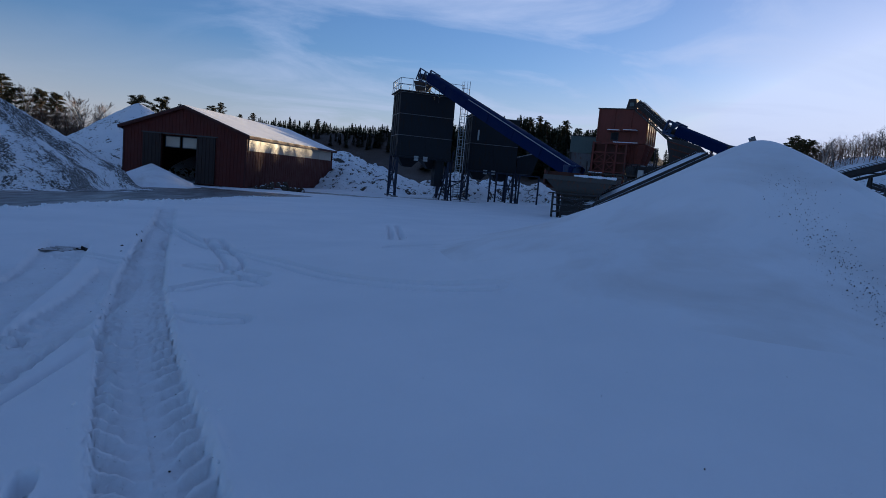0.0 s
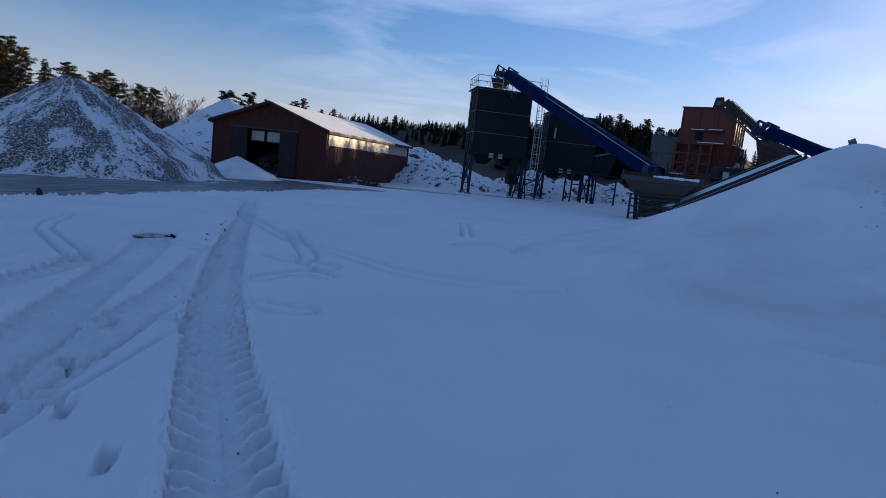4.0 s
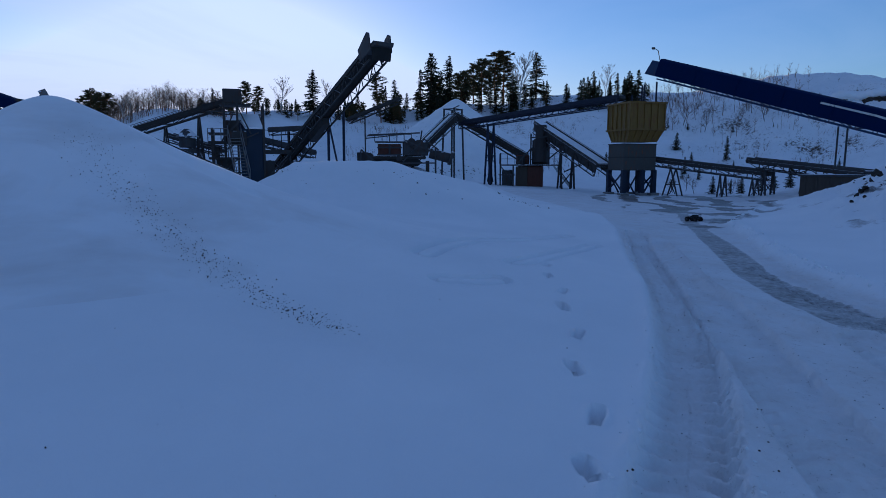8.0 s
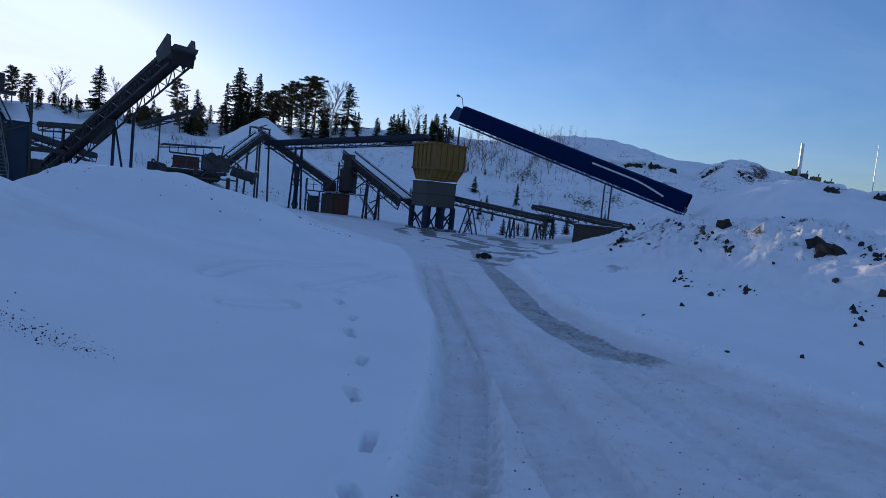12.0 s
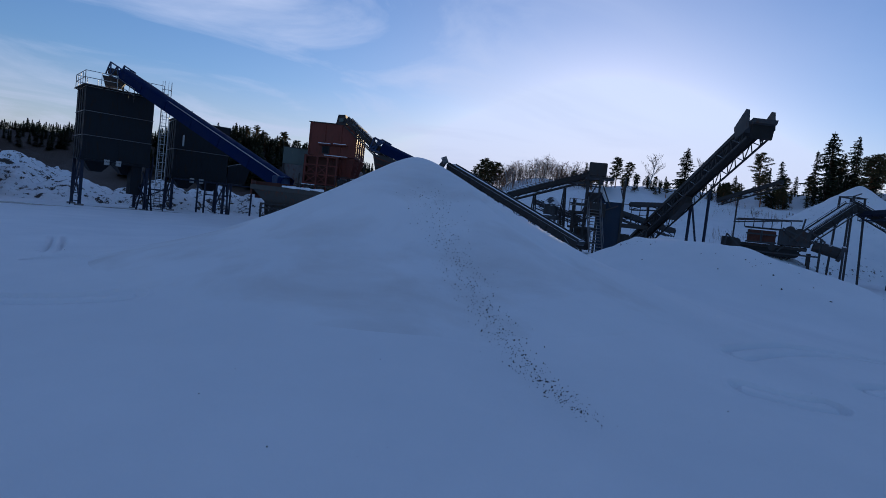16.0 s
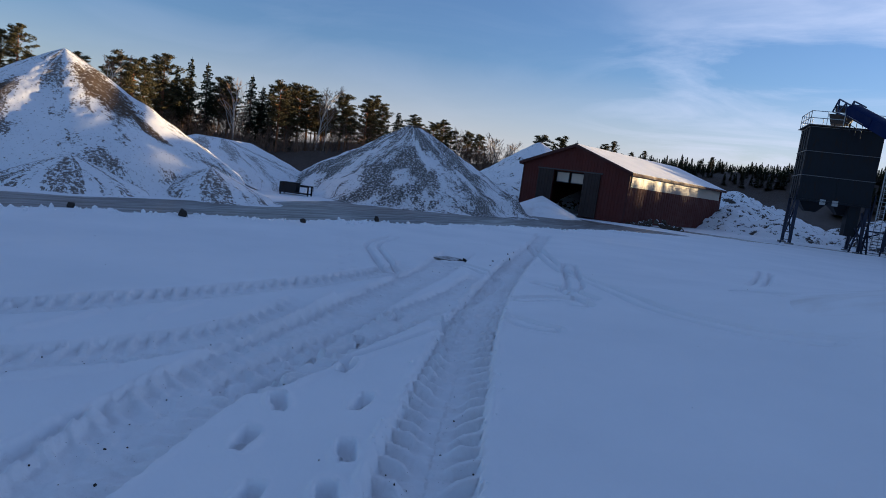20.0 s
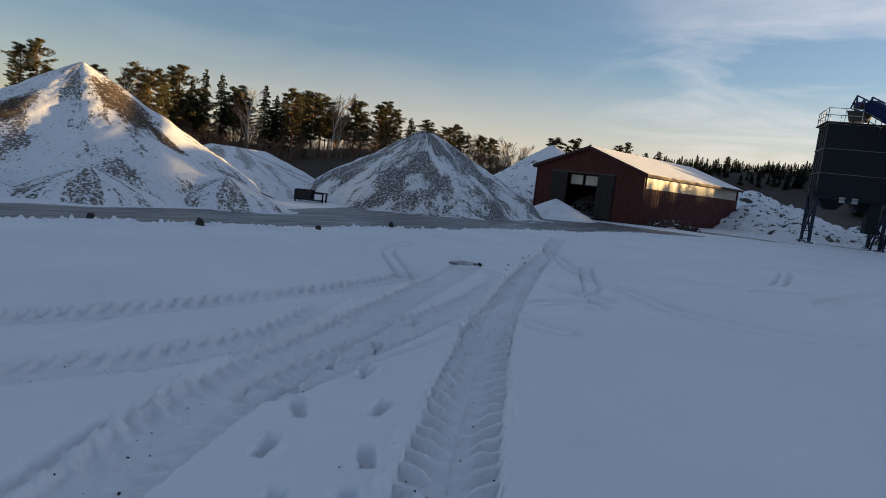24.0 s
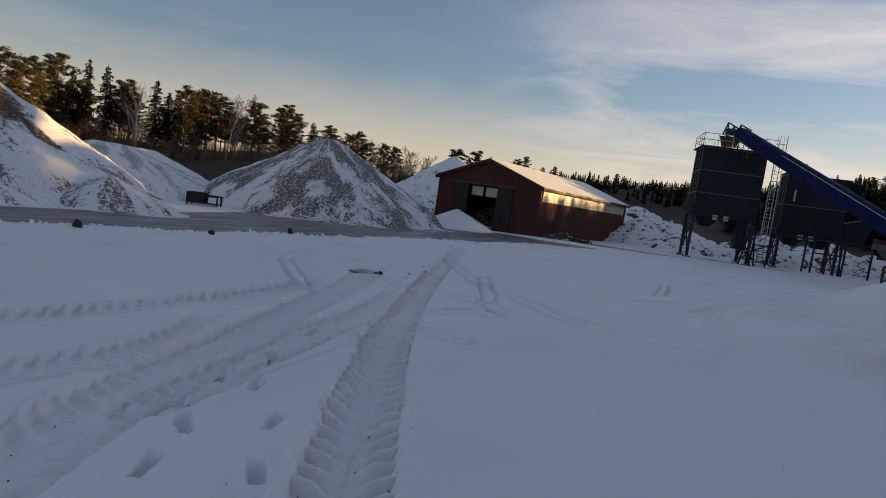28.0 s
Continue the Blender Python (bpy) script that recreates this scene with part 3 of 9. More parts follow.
STRIP_L = ((6.8, -2.9), (6.9, -2.5), (8.4, -2.09), (10.4, -1.81), (17, -1.57), (22, -1.4))
STRIP_R = ((5.7, -3.95), (7.2, -3.62), (7.9, -3.23), (10.1, -2.67), (18.5, -2.13), (22, -2.0))
TRACK_A = smoothed([(-10.5, 19.5), (-7.8, 14.2), (-4.95, 8.4), (-3.0, 4.8), (-1.72, 2.88), (-0.95, 1.72), (0.2, 0.35), (1.6, -0.45), (2.95, -0.55), (3.8, -0.63), (5.2, -0.68), (7.8, -0.6), (11, -0.3), (16, 0.1)])
TRACK_B = smoothed([(-7.4, 10.0), (-5.4, 6.6), (-4.5, 4.6), (-3.5, 2.5), (-2.6, 0.95), (-1.7, -0.4), (-0.2, -1.4), (1.2, -1.75), (2.8, -1.6), (4.4, -1.45), (6.5, -1.32), (9, -0.95), (14, -0.4)])
TRACK_C = smoothed([(-6.6, 7.6), (-5.85, 6.3), (-5.6, 4.8), (-5.45, 3.2), (-5.3, 2.0), (-5.25, 0.9), (-5.3, -1.5), (-5.8, -4)])
TRACK_D = smoothed([(-4.8, 3.9), (-4.2, 2.9), (-3.85, 2.2), (-3.75, 1.3), (-3.75, 0.5), (-3.9, -1.0), (-4.4, -3)])
TRACK_E = smoothed([(-5.2, 8.0), (-4.5, 7.1), (-3.8, 5.2), (-3.35, 3.5), (-3.05, 2.4), (-2.8, 1.8)])
LIPS = ((((-4.47, 0.52), (-4.89, 1.33)), 0.04), (((-4.49, 1.59), (-4.92, 2.38)), 0.03), (((-3.88, 2.45), (-4.68, 3.99)), 0.06), (((-3.5, 0.07), (-3.39, 0.95)), 0.04), (((-2.22, 0.06), (-2.8, 0.71)), 0.07), (((-2.9, 0.85), (-3.2, 1.27)), 0.05), (((-1.78, 2.4), (-2.4, 3.55)), 0.04))
TRACK_G = smoothed([(3.0, -5.0), (5.0, -3.7), (7.5, -3.0), (11, -2.5)])
TRACK_H = smoothed([(2.2, -3.6), (4.2, -2.9), (6.5, -2.6)])
RUTS_F = smoothed([(-8.3, 14.9), (-5.1, 10.6), (-3.2, 8.8), (-2.2, 7.75), (-1.2, 6.75), (-0.25, 6.2), (0.6, 6.0)])
RUTS_G = smoothed([(-9.8, 9.9), (-8.9, 8.3), (-7.5, 7.3), (-5.95, 6.2)])
RUTS_H = smoothed([(-5.01, 11.3), (-3.95, 9.37), (-3.23, 8.11), (-3.1, 7.5)])
RUTS_I = smoothed([(13.0, 1.7), (10.2, 2.6), (8.4, 2.9), (6.9, 2.8)])
RUTS_J = smoothed([(11.49, 0.89), (9.42, 1.33), (7.83, 1.69)])
RUTS_K = smoothed([(-3.2, 6.2), (-2.75, 6.9), (-2.4, 6.6)])
RUTS_L = smoothed([(5.9, 2.1), (6.2, 1.75), (6.5, 1.6)])
RUTS_N = smoothed([(-6.33, 8.29), (-5.6, 8.1), (-4.96, 7.85)])
RUTS_O = smoothed([(-2.62, 5.07), (-2.28, 4.97), (-2.02, 4.98)])
RUTS_P = smoothed([(-3.79, 7.8), (-3.12, 7.48), (-2.55, 7.13)])
RUTS_Q = smoothed([(-0.96, 10.04), (-0.29, 9.52), (0.26, 8.83)])
RUTS_R = smoothed([(-2.71, 1.9), (-2.87, 2.78), (-3.06, 4.15)])
RUTS_M = smoothed([(-1.05, 12.2), (-1.3, 15.0), (-1.6, 17.5)])
PRINTS = ((8.18, 1.28), (7.4, 1.12), (6.62, 0.77), (5.9, 0.66), (5.04, 0.36), (4.16, 0.28), (3.4, 0.02), (2.72, 0.0), (-3.03, 2.54), (-3.15, 3.16), (-2.56, 2.52), (-2.75, 1.95), (-1.96, 2.17), (-2.3, 1.71), (-1.97, 1.28), (-1.49, 1.66), (-1.45, 1.0), (-1.2, 1.3), (-3.6, 4.1))


def far_hill(x, y):
    """The slopes that close the quarry round, as rise above the yard."""
    r = np.hypot(x, y)
    az = np.degrees(np.arctan2(-x, y))
    crest = lerp_table(az, CREST)
    foot = lerp_table(az, FOOT)
    r1 = foot + 58
    top = 1.7 + r1 * np.tan(np.radians(crest)) + 0.8
    t = np.clip((r - foot) / (r1 - foot), 0, 1)
    rise = top * (0.35 * t + 0.65 * t * t * (3 - 2 * t))
    hump = np.sin(np.pi * np.clip((r - foot) / 70, 0, 1))
    wob = fnoise(x * 0.06, y * 0.06, 5) * 7.0 * hump
    east = sstep(84, 100, -az)
    wob = wob + east * hump * (2.6 * np.abs(fnoise(x * 0.11, y * 0.11, 4)) * 2 - 0.9 + 1.6 * fnoise(x * 0.35, y * 0.35, 4))
    return np.where(r > foot, rise + wob, 0.0) - np.clip(r - r1 - 10, 0, 500) * 0.01


CONE, CONE_H, CONE_W = (5.41, 8.86), 2.72, 3.6


def cone_rise(x, y, at, height, spread):
    cx, cy = at
    R2, T2 = np.hypot(x - cx, y - cy), np.arctan2(y - cy, x - cx)
    d = np.sqrt(R2 ** 2 + 0.16 ** 2) - 0.16
    wob = 1 + 0.06 * np.sin(2 * T2 + 1.0) + 0.05 * np.sin(3 * T2 + 0.4)
    h = height * np.exp(-(d * wob / spread) ** 1.25)
    h = h + 0.10 * fnoise(x * 0.45, y * 0.45, 3) * np.clip(R2 / 2, 0, 1) + 0.012 * fnoise(x * 2.2, y * 2.2, 3)
    # the trough down which loose stone has run
    q, s, side = dist_line(x, y, [(cx - 0.5, cy - 1.5), (cx - 0.95, cy - 2.8), (cx - 1.45, cy - 4.4), (cx - 1.75, cy - 5.6), (cx - 1.85, cy - 6.8)])
    h = h - 0.05 * np.exp(-(q / 0.4) ** 2) * sstep(0, 1, s)
    # a slide mark below the crest
    q, s, side = dist_line(x, y, [(cx + 0.6, cy - 1.4), (cx + 0.9, cy - 2.6), (cx + 1.2, cy - 3.6)])
    h = h - 0.035 * np.exp(-(q / 0.08) ** 2)
    return h


def land(x, y):
    """Height of the ground without the fine marks."""
    r = np.hypot(x, y)
    z = -0.008 * np.clip(r - 8, 0, 60) + 0.05 * fnoise(x * 0.25, y * 0.25, 3) * sstep(3, 12, r)
    z = z + far_hill(x, y)
    for pts, width in ((RIDGE, 2.6), (BANK, 4.3)):
        d, s, side = dist_line(x, y, [p[:2] for p in pts])
        ss, acc = [0.0], 0.0
        for a, b in zip(pts, pts[1:]):
            acc += math.hypot(b[0] - a[0], b[1] - a[1])
            ss.append(acc)
        h = np.interp(s, ss, [p[2] for p in pts])
        rough = 1 + 0.35 * fnoise(x * 0.5, y * 0.5, 4)
        rise = np.exp(-(d / width) ** 1.7)
        z = z + h * rough * rise
        if width > 4:
            z = z + rise * (0.6 * fnoise(x * 0.8, y * 0.8, 5) + 0.9 * np.abs(fnoise(x * 1.5 + 5, y * 1.5, 4)) + 0.55 * np.abs(fnoise(x * 3.7, y * 3.7, 3)) - 0.2)
    z = z + cone_rise(x, y, CONE, CONE_H, CONE_W) - 0.03
    # snow slope behind the near bank
    d = np.hypot((x - 38) / 1.5, (y + 27) / 0.9)
    z = z + 7.0 * np.exp(-(d / 13.0) ** 2) * (1 + 0.3 * fnoise(x * 0.15, y * 0.15, 4))
    z = z + np.exp(-(d / 11.0) ** 4) * (0.9 * np.abs(fnoise(x * 0.5 + 3, y * 0.5, 4)) + 0.5 * fnoise(x * 1.1, y * 1.1, 4))
    return z + lift(x, y)


def asphalt_mask(x, y):
    a, b = np.interp(y, *zip(*ASPHALT_NEAR)), np.interp(y, *zip(*ASPHALT_FAR))
    n = 0.5 * fnoise(x * 0.7, y * 0.7, 4)
    left = sstep(-0.3, 0.3, a + n - x) * sstep(-0.5, 0.5, x - b + n) * sstep(-40, -34, y) * (1 - sstep(37, 40, y + 0.25 * x + 4))
    # dirty thawed ground below the yellow bin
    q = np.hypot((x - 36) / 16.0, (y + 2.5 - 0.10 * (x - 36)) / 5.4)
    mud = 0.95 * (1 - sstep(0.55, 1.15, q + 1.2 * fnoise(x * 0.25, y * 0.6, 4)))
    lane = np.sin(np.hypot(x - 41, y + 24) * 2.6 + 16 * fnoise(x * 0.16, y * 0.16, 3)) + 1.6 * fnoise(x * 0.9, y * 0.9, 3)
    mud = mud * (0.15 + 0.85 * sstep(-0.2, 0.25, lane))
    a, b = np.interp(x, *zip(*STRIP_L)), np.interp(x, *zip(*STRIP_R))
    strip = 0.44 * sstep(-0.05, 0.06, a - y + 0.1 * n) * sstep(-0.04, 0.08, y - b + 0.1 * n) * sstep(6.2, 7.2, x) * (1 - sstep(24, 30, x))
    front = 0.9 * (1 - sstep(0.5, 1.2, np.hypot((x + 11.0) / 8.0, (y - 43.0 + 0.1 * x) / 1.6) + 0.8 * fnoise(x * 0.5, y * 0.5)))
    silo = 0.95 * (1 - sstep(0.4, 1.1, np.hypot((x + 0.5) / 5.5, (y - 48.6) / 1.5) + 0.8 * fnoise(x * 0.6, y * 0.6)))
    return np.maximum.reduce([left, mud, strip, front, silo])


def road_mask(x, y):
    a, b = np.interp(x, *zip(*ROAD_L)), np.interp(x, *zip(*ROAD_R))
    return sstep(-0.12, 0.12, a - y) * sstep(-0.15, 0.15, y - b) * sstep(1.0, 2.4, x) * (1 - sstep(40, 50, x))


def marks(x, y):
    """Depth of wheel tracks, ruts and footprints, and how far the snow is packed."""
    z = np.zeros(np.shape(x))
    packed = 0.44 * road_mask(x, y)
    z -= 0.07 * road_mask(x, y)
    z += 0.03 * road_mask(x, y) * fnoise(x * 3, y * 3, 3)
    for pts, w, depth, lug in ((TRACK_A, 0.31, 0.085, 0.075), (TRACK_B, 0.37, 0.07, 0.03), (TRACK_C, 0.29, 0.055, 0.055), (TRACK_D, 0.28, 0.05, 0.04), (TRACK_E, 0.32, 0.05, 0.04), (TRACK_G, 0.3, 0.03, 0.04), (TRACK_H, 0.3, 0.03, 0.04)):
        d, s, side = dist_line(x, y, pts)
        scuff = fnoise(x * 2.5, y * 2.5, 3)
        turn = (s + d * 0.5) / 0.19 + 0.5 * (side > 0) + 0.5 * scuff
        saw = turn - np.floor(turn)
        ridge = 1 - sstep(0.13, 0.27, np.abs(saw - 0.5))
        w = w + 0.03 * fnoise(x * 1.6, y * 1.6, 3)
        edge = w + 0.4 * lug * (ridge - 0.4)
        inside = 1 - sstep(edge - 0.022, edge + 0.022, d)
        fade = sstep(0.0, 0.9, s)
        worn = np.clip(1.0 + 1.4 * fnoise(x * 0.9 + 4, y * 0.9, 3), 0.4, 1.4)
        outer = 0.25 + 0.75 * sstep(0.25, 0.6, d / w)
        z += fade * inside * (-depth + lug * worn * outer * (ridge - 0.4) + 0.02 * scuff)
        z += fade * inside * 0.03 * np.clip(fnoise(x * 9, y * 9, 2) * 2.5, -0.5, 1)
        lip = np.exp(-((d - w - 0.05) / 0.03) ** 2)
        z += fade * lip * 0.45 * depth * np.clip(0.35 + 2.4 * scuff, 0.0, 1.2)
        packed = np.maximum(packed, fade * inside * 0.24)
    # short sharp lips of snow squeezed up beside the wheels
    for pts, high in LIPS:
        d, s, side = dist_line(x, y, pts)
        z += high * np.exp(-(d / 0.045) ** 2)
    # shallow ruts of a small toy car
    for pts in (RUTS_F, RUTS_G, RUTS_H, RUTS_I, RUTS_J, RUTS_K, RUTS_L, RUTS_M, RUTS_N, RUTS_O, RUTS_P, RUTS_Q, RUTS_R):
        d, s, side = dist_line(x, y, pts)
        wob = 0.6 + fnoise(x, y, 3)
        wide = 0.03 + 0.0016 * np.hypot(x, y)
        z += (-(0.075 + 0.006 * np.hypot(x, y)) * np.exp(-((d - 0.14) / wide) ** 4) + 0.02 * np.exp(-((d - 0.14 - 2 * wide) / wide) ** 2)) * (0.3 + wob)
    # ridge of thrown-up snow between the two road tracks
    half = 0.012 + 0.082 * (5.25 - x)
    z += 0.085 * (1 - sstep(half - 0.025, half + 0.025, np.abs(y + 1.0))) * sstep(1.2, 1.9, x) * (x < 5.3)
    d, s, side = dist_line(x, y, [(6.36, -2.29), (7.41, -1.82), (8.88, -1.28), (13.84, -0.75)])
    z += 0.09 * np.exp(-(d / 0.09) ** 2) * (0.8 + fnoise(x * 2, y * 2))
    # lip of snow along both edges of the road
    a, b = np.interp(x, *zip(*ROAD_L)), np.interp(x, *zip(*ROAD_R))
    on = sstep(1.2, 2.6, x) * (1 - sstep(24, 30, x))
    z += on * 0.05 * np.exp(-((y - a - 0.08) / 0.12) ** 2) * (0.8 + 1.4 * fnoise(x * 2, y * 2))
    z += on * 0.12 * np.exp(-((y - b + 0.25) / 0.25) ** 2) * (0.9 + 1.2 * fnoise(x * 2, y * 2))
    for i, (px, py) in enumerate(PRINTS):
        th = math.atan2(py + 0.6, px - 0.3) + (0.25 if i % 2 else -0.2)
        u = (x - px) * math.cos(th) + (y - py) * math.sin(th)
        v = -(x - px) * math.sin(th) + (y - py) * math.cos(th)
        heel = np.exp(-((u + 0.10) / 0.042) ** 6 - (v / 0.042) ** 6)
        sole = np.exp(-((u - 0.045) / 0.08) ** 6 - (v / 0.05) ** 6)
        z -= 0.165 * np.maximum(heel, 0.9 * sole) * (1 + 0.5 * fnoise(x * 12 + i, y * 12, 2))
        z += 0.022 * np.exp(-((np.hypot(u / 1.9, v) - 0.085) / 0.025) ** 2) * (1 + 2 * fnoise(x * 8, y * 8 + i, 2))
    # a hare's trail
    for i in range(16):
        q = i / 15
        cx, cy = -10.6 + 4.5 * q + 0.08 * (-1) ** i, 8.8 - 3.45 * q + 0.08 * (-1) ** i
        z -= 0.05 * np.exp(-(((x - cx) ** 2 + (y - cy) ** 2) / 0.06 ** 2) ** 2)
    # ploughed ridge beside the wet road
    a = np.interp(y, *zip(*ASPHALT_NEAR))
    q = np.clip((y + 40) / 10, 0, 1) * (1 - sstep(27, 33, y))
    z += q * 0.08 * np.exp(-((x - a - 0.35) / 0.32) ** 2) * np.clip(0.8 + 2.6 * fnoise(x * 1.7, y * 1.7, 3), 0.15, 2)
    z -= 0.04 * asphalt_mask(x, y)
    return z, packed


def land_at(x, y):
    return land(*plan(x, y))


def height_at(x, y):
    """Height of the finished ground at one place."""
    xa, ya = plan(np.array([float(x)]), np.array([float(y)]))
    z = land(xa, ya)[0]
    return float(z + marks(xa, ya)[0][0]) if math.hypot(x, y) < 34 * SPAN else float(z)


def rest(p, dz=0.0):
    return Vector((p[0], p[1], height_at(p[0], p[1]) + dz))


def grid_mesh(name, X, Y, Z, mat, closed=False, smooth=True):
    """A sheet from arrays of equal shape."""
    nr, nc = X.shape
    co = np.stack([X, Y, Z], -1).reshape(-1, 3)
    i = np.arange(nr * nc).reshape(nr, nc)
    if closed:
        i = np.concatenate([i, i[:, :1]], 1)
    q = np.stack([i[:-1, :-1], i[:-1, 1:], i[1:, 1:], i[1:, :-1]], -1).reshape(-1, 4)
    me = bpy.data.meshes.new(name)
    me.vertices.add(len(co))
    me.vertices.foreach_set("co", co.ravel())
    me.loops.add(q.size)
    me.loops.foreach_set("vertex_index", q.ravel())
    me.polygons.add(len(q))
    me.polygons.foreach_set("loop_start", np.arange(0, q.size, 4))
    me.polygons.foreach_set("use_smooth", np.full(len(q), smooth))
    me.update(calc_edges=True)
    me.materials.append(mat)
    return me


# ground: one sheet, finer where the visitor stands, out to the horizon
_az = np.radians(np.concatenate([np.arange(-150, -128, 0.5), np.arange(-128, 92, 0.19), np.arange(92, 210, 2.0)]))
_r = np.concatenate([[0.02, 0.3], 0.6 * 1.0076 ** np.arange(0, 435), 16.2 * 1.0165 ** np.arange(0, 195), [600, 900, 1500, 2600, 4200]])
RR, AA = np.meshgrid(_r, _az, indexing="ij")
GX, GY = -np.sin(AA) * RR + 0.1, np.cos(AA) * RR - 0.6
GZ = land(GX, GY)
MZ, PACKED = marks(GX, GY)
GZ = GZ + MZ
SX, SY = site(GX, GY)
me_ground = grid_mesh("ground", SX[:, ::-1], SY[:, ::-1], GZ[:, ::-1], M_GROUND, closed=True)
_cov = np.zeros((*GX.shape, 4), dtype=np.float32)
_cov[..., 0] = asphalt_mask(GX, GY)
_cov[..., 1] = PACKED
_far = sstep(60, 80, np.hypot(GX, GY))
_azd = np.degrees(np.arctan2(-GX, GY))
_north = sstep(-30, -10, _azd) * (1 - sstep(60, 80, _azd))
_gl, _gs, _gd = dist_line(GX, GY, [p[:2] for p in BANK])
_east = sstep(-142, -136, _azd) * (1 - sstep(-126, -118, _azd))
_cov[..., 2] = np.maximum(_far * (0.38 + 0.60 * _north + 0.14 * _east), 0.38 * np.exp(-(_gl / 5.5) ** 4))
_cov[..., 3] = 1
_at = me_ground.attributes.new("cover", "FLOAT_COLOR", "POINT")
_at.data.foreach_set("color", _cov[:, ::-1].ravel())
ground = tagged(new("ground", me_ground), "snow-covered quarry yard with wheel tracks and a wet gravel road", "ground", kind="structure")


def heap(name, at, height, radius, mat, label, category="pile", power=1.0, seed=0, rough=0.12, stretch=(1.0, 1.0), turn=0.0, ridge=0.0, lobes=0.0, cols=150, rows=70, group="", round_top=0.25):
    """A heap of loose stuff on the ground: a cone with an uneven face and a spread foot."""
    cx, cy = spot(*at)
    turn += turned_at(cx, cy)
    th = np.linspace(0, 2 * np.pi, cols, endpoint=False)
    rr = np.linspace(0.0, 1.0, rows) ** 1.15
    R2, T2 = np.meshgrid(rr, th, indexing="ij")
    reach = 1.14 * radius
    u, v = np.cos(T2) * R2 * reach, np.sin(T2) * R2 * reach
    ct, st = math.cos(radians(turn)), math.sin(radians(turn))
    du, dv = u * stretch[0], v * stretch[1]
    x, y = cx + du * ct - dv * st, cy + du * st + dv * ct
    uu = np.clip(np.abs(u) - ridge, 0, None) * np.sign(u)
    d = np.hypot(uu, v) / radius
    d = d * (1 + lobes * np.sin(T2 * 3 + seed) * 0.5 + lobes * np.sin(T2 * 7 + 2 * seed) * 0.3)
    d = np.sqrt(d * d + (round_top * 0.12) ** 2) - round_top * 0.12
    prof = np.where(d < 0.82, 1 - d ** power, 0)
    edge = 1 - 0.82 ** power
    prof = np.where(d >= 0.82, edge * np.exp(-((d - 0.82) * power / max(edge, 1e-3)) - 6 * (d - 0.82) ** 2 / 0.03), prof)
    n = fnoise(x * 0.9 + seed * 7, y * 0.9, 5) * rough * height + fnoise(x * 3.1, y * 3.1 + seed, 3) * rough * 0.35 * height
    z = height * prof + n * np.clip(prof * 4, 0, 1) * np.clip(d * 5, 0.15, 1)
    base = land_at(x, y)
    z = base + z - 0.10 * sstep(0.9, 1.0, R2) * 1.0 - 0.02
    me = grid_mesh(name, x[:, ::-1], y[:, ::-1], z[:, ::-1], mat, closed=True)
    ob = new(name, me)
    o = Vector((cx, cy, float(base[0, 0])))
    me.transform(Matrix.Translation(-o))
    ob.location = o
    return tagged(ob, label, category, group)
# ---------------- heaps ----------------
def drift(name, at, height, spread, label):
    cx, cy = at
    th = np.linspace(0, 2 * np.pi, 260, endpoint=False)
    rr = 6.6 * np.linspace(0, 1, 120) ** 1.3
    R2, T2 = np.meshgrid(rr, th, indexing="ij")
    x, y = cx + np.cos(T2) * R2, cy + np.sin(T2) * R2
    z = land(x, y) + 0.05 - 0.12 * sstep(4.6, 6.5, R2)
    x, y = site(x, y)
    me = grid_mesh(name, x[:, ::-1], y[:, ::-1], z[:, ::-1], M_SNOW_CONE, closed=True)
    o = Vector((*spot(cx, cy), 0))
    me.transform(Matrix.Translation(-o))
    ob = new(name, me)
    ob.location = o
    return tagged(ob, label, "snow pile")


drift("snow_cone", CONE, CONE_H, CONE_W, "tall smooth cone of drifted snow with a stony run")

heap("gravel_mound", (-27.75, 5.75), 5.75, 8.9, M_PILE_LIT, "large snow-dusted gravel pile lit by low sun", round_top=0.08, seed=1, rough=0.045, lobes=0.12, stretch=(1.0, 1.15), turn=80, power=1.0, cols=220, rows=110)
heap("gravel_mound", (-20.4, 9.6), 1.25, 2.8, M_PILE_SMALL, "small snowy gravel mound at the foot of a larger pile", seed=4, rough=0.08)
heap("gravel_mound", (-20.3, 4.5), 1.15, 2.8, M_PILE_SMALL, "small snowy gravel mound with dark patches", seed=5, rough=0.08)
heap("gravel_mound", (-21.2, 0.2), 0.95, 3.0, M_PILE_SMALL, "low snowy gravel mound beside the wet road", seed=6, rough=0.08)
heap("gravel_mound", (-26.2, 26.7), 5.5, 9.2, M_PILE_DARK, "dark stony pile under thin wind-blown snow", seed=2, rough=0.10, lobes=0.14, ridge=0.4, round_top=0.08, turn=25, cols=220, rows=110)
heap("gravel_mound", (-34.5, 17.0), 3.0, 6.5, M_PILE_PALE, "pale grey snow-dusted stone pile", seed=3, rough=0.07, ridge=3.0, turn=120)
heap("snow_mound", (-32.2, 53.5), 7.6, 11.5, M_SNOW_RIPPLE, "high white snow-covered pile behind the red shed", seed=8, rough=0.05)
heap("snow_mound", (-21.3, 37.2), 1.55, 3.3, M_SNOW_CONE, "small clean snow heap before the shed door", seed=9, rough=0.04)
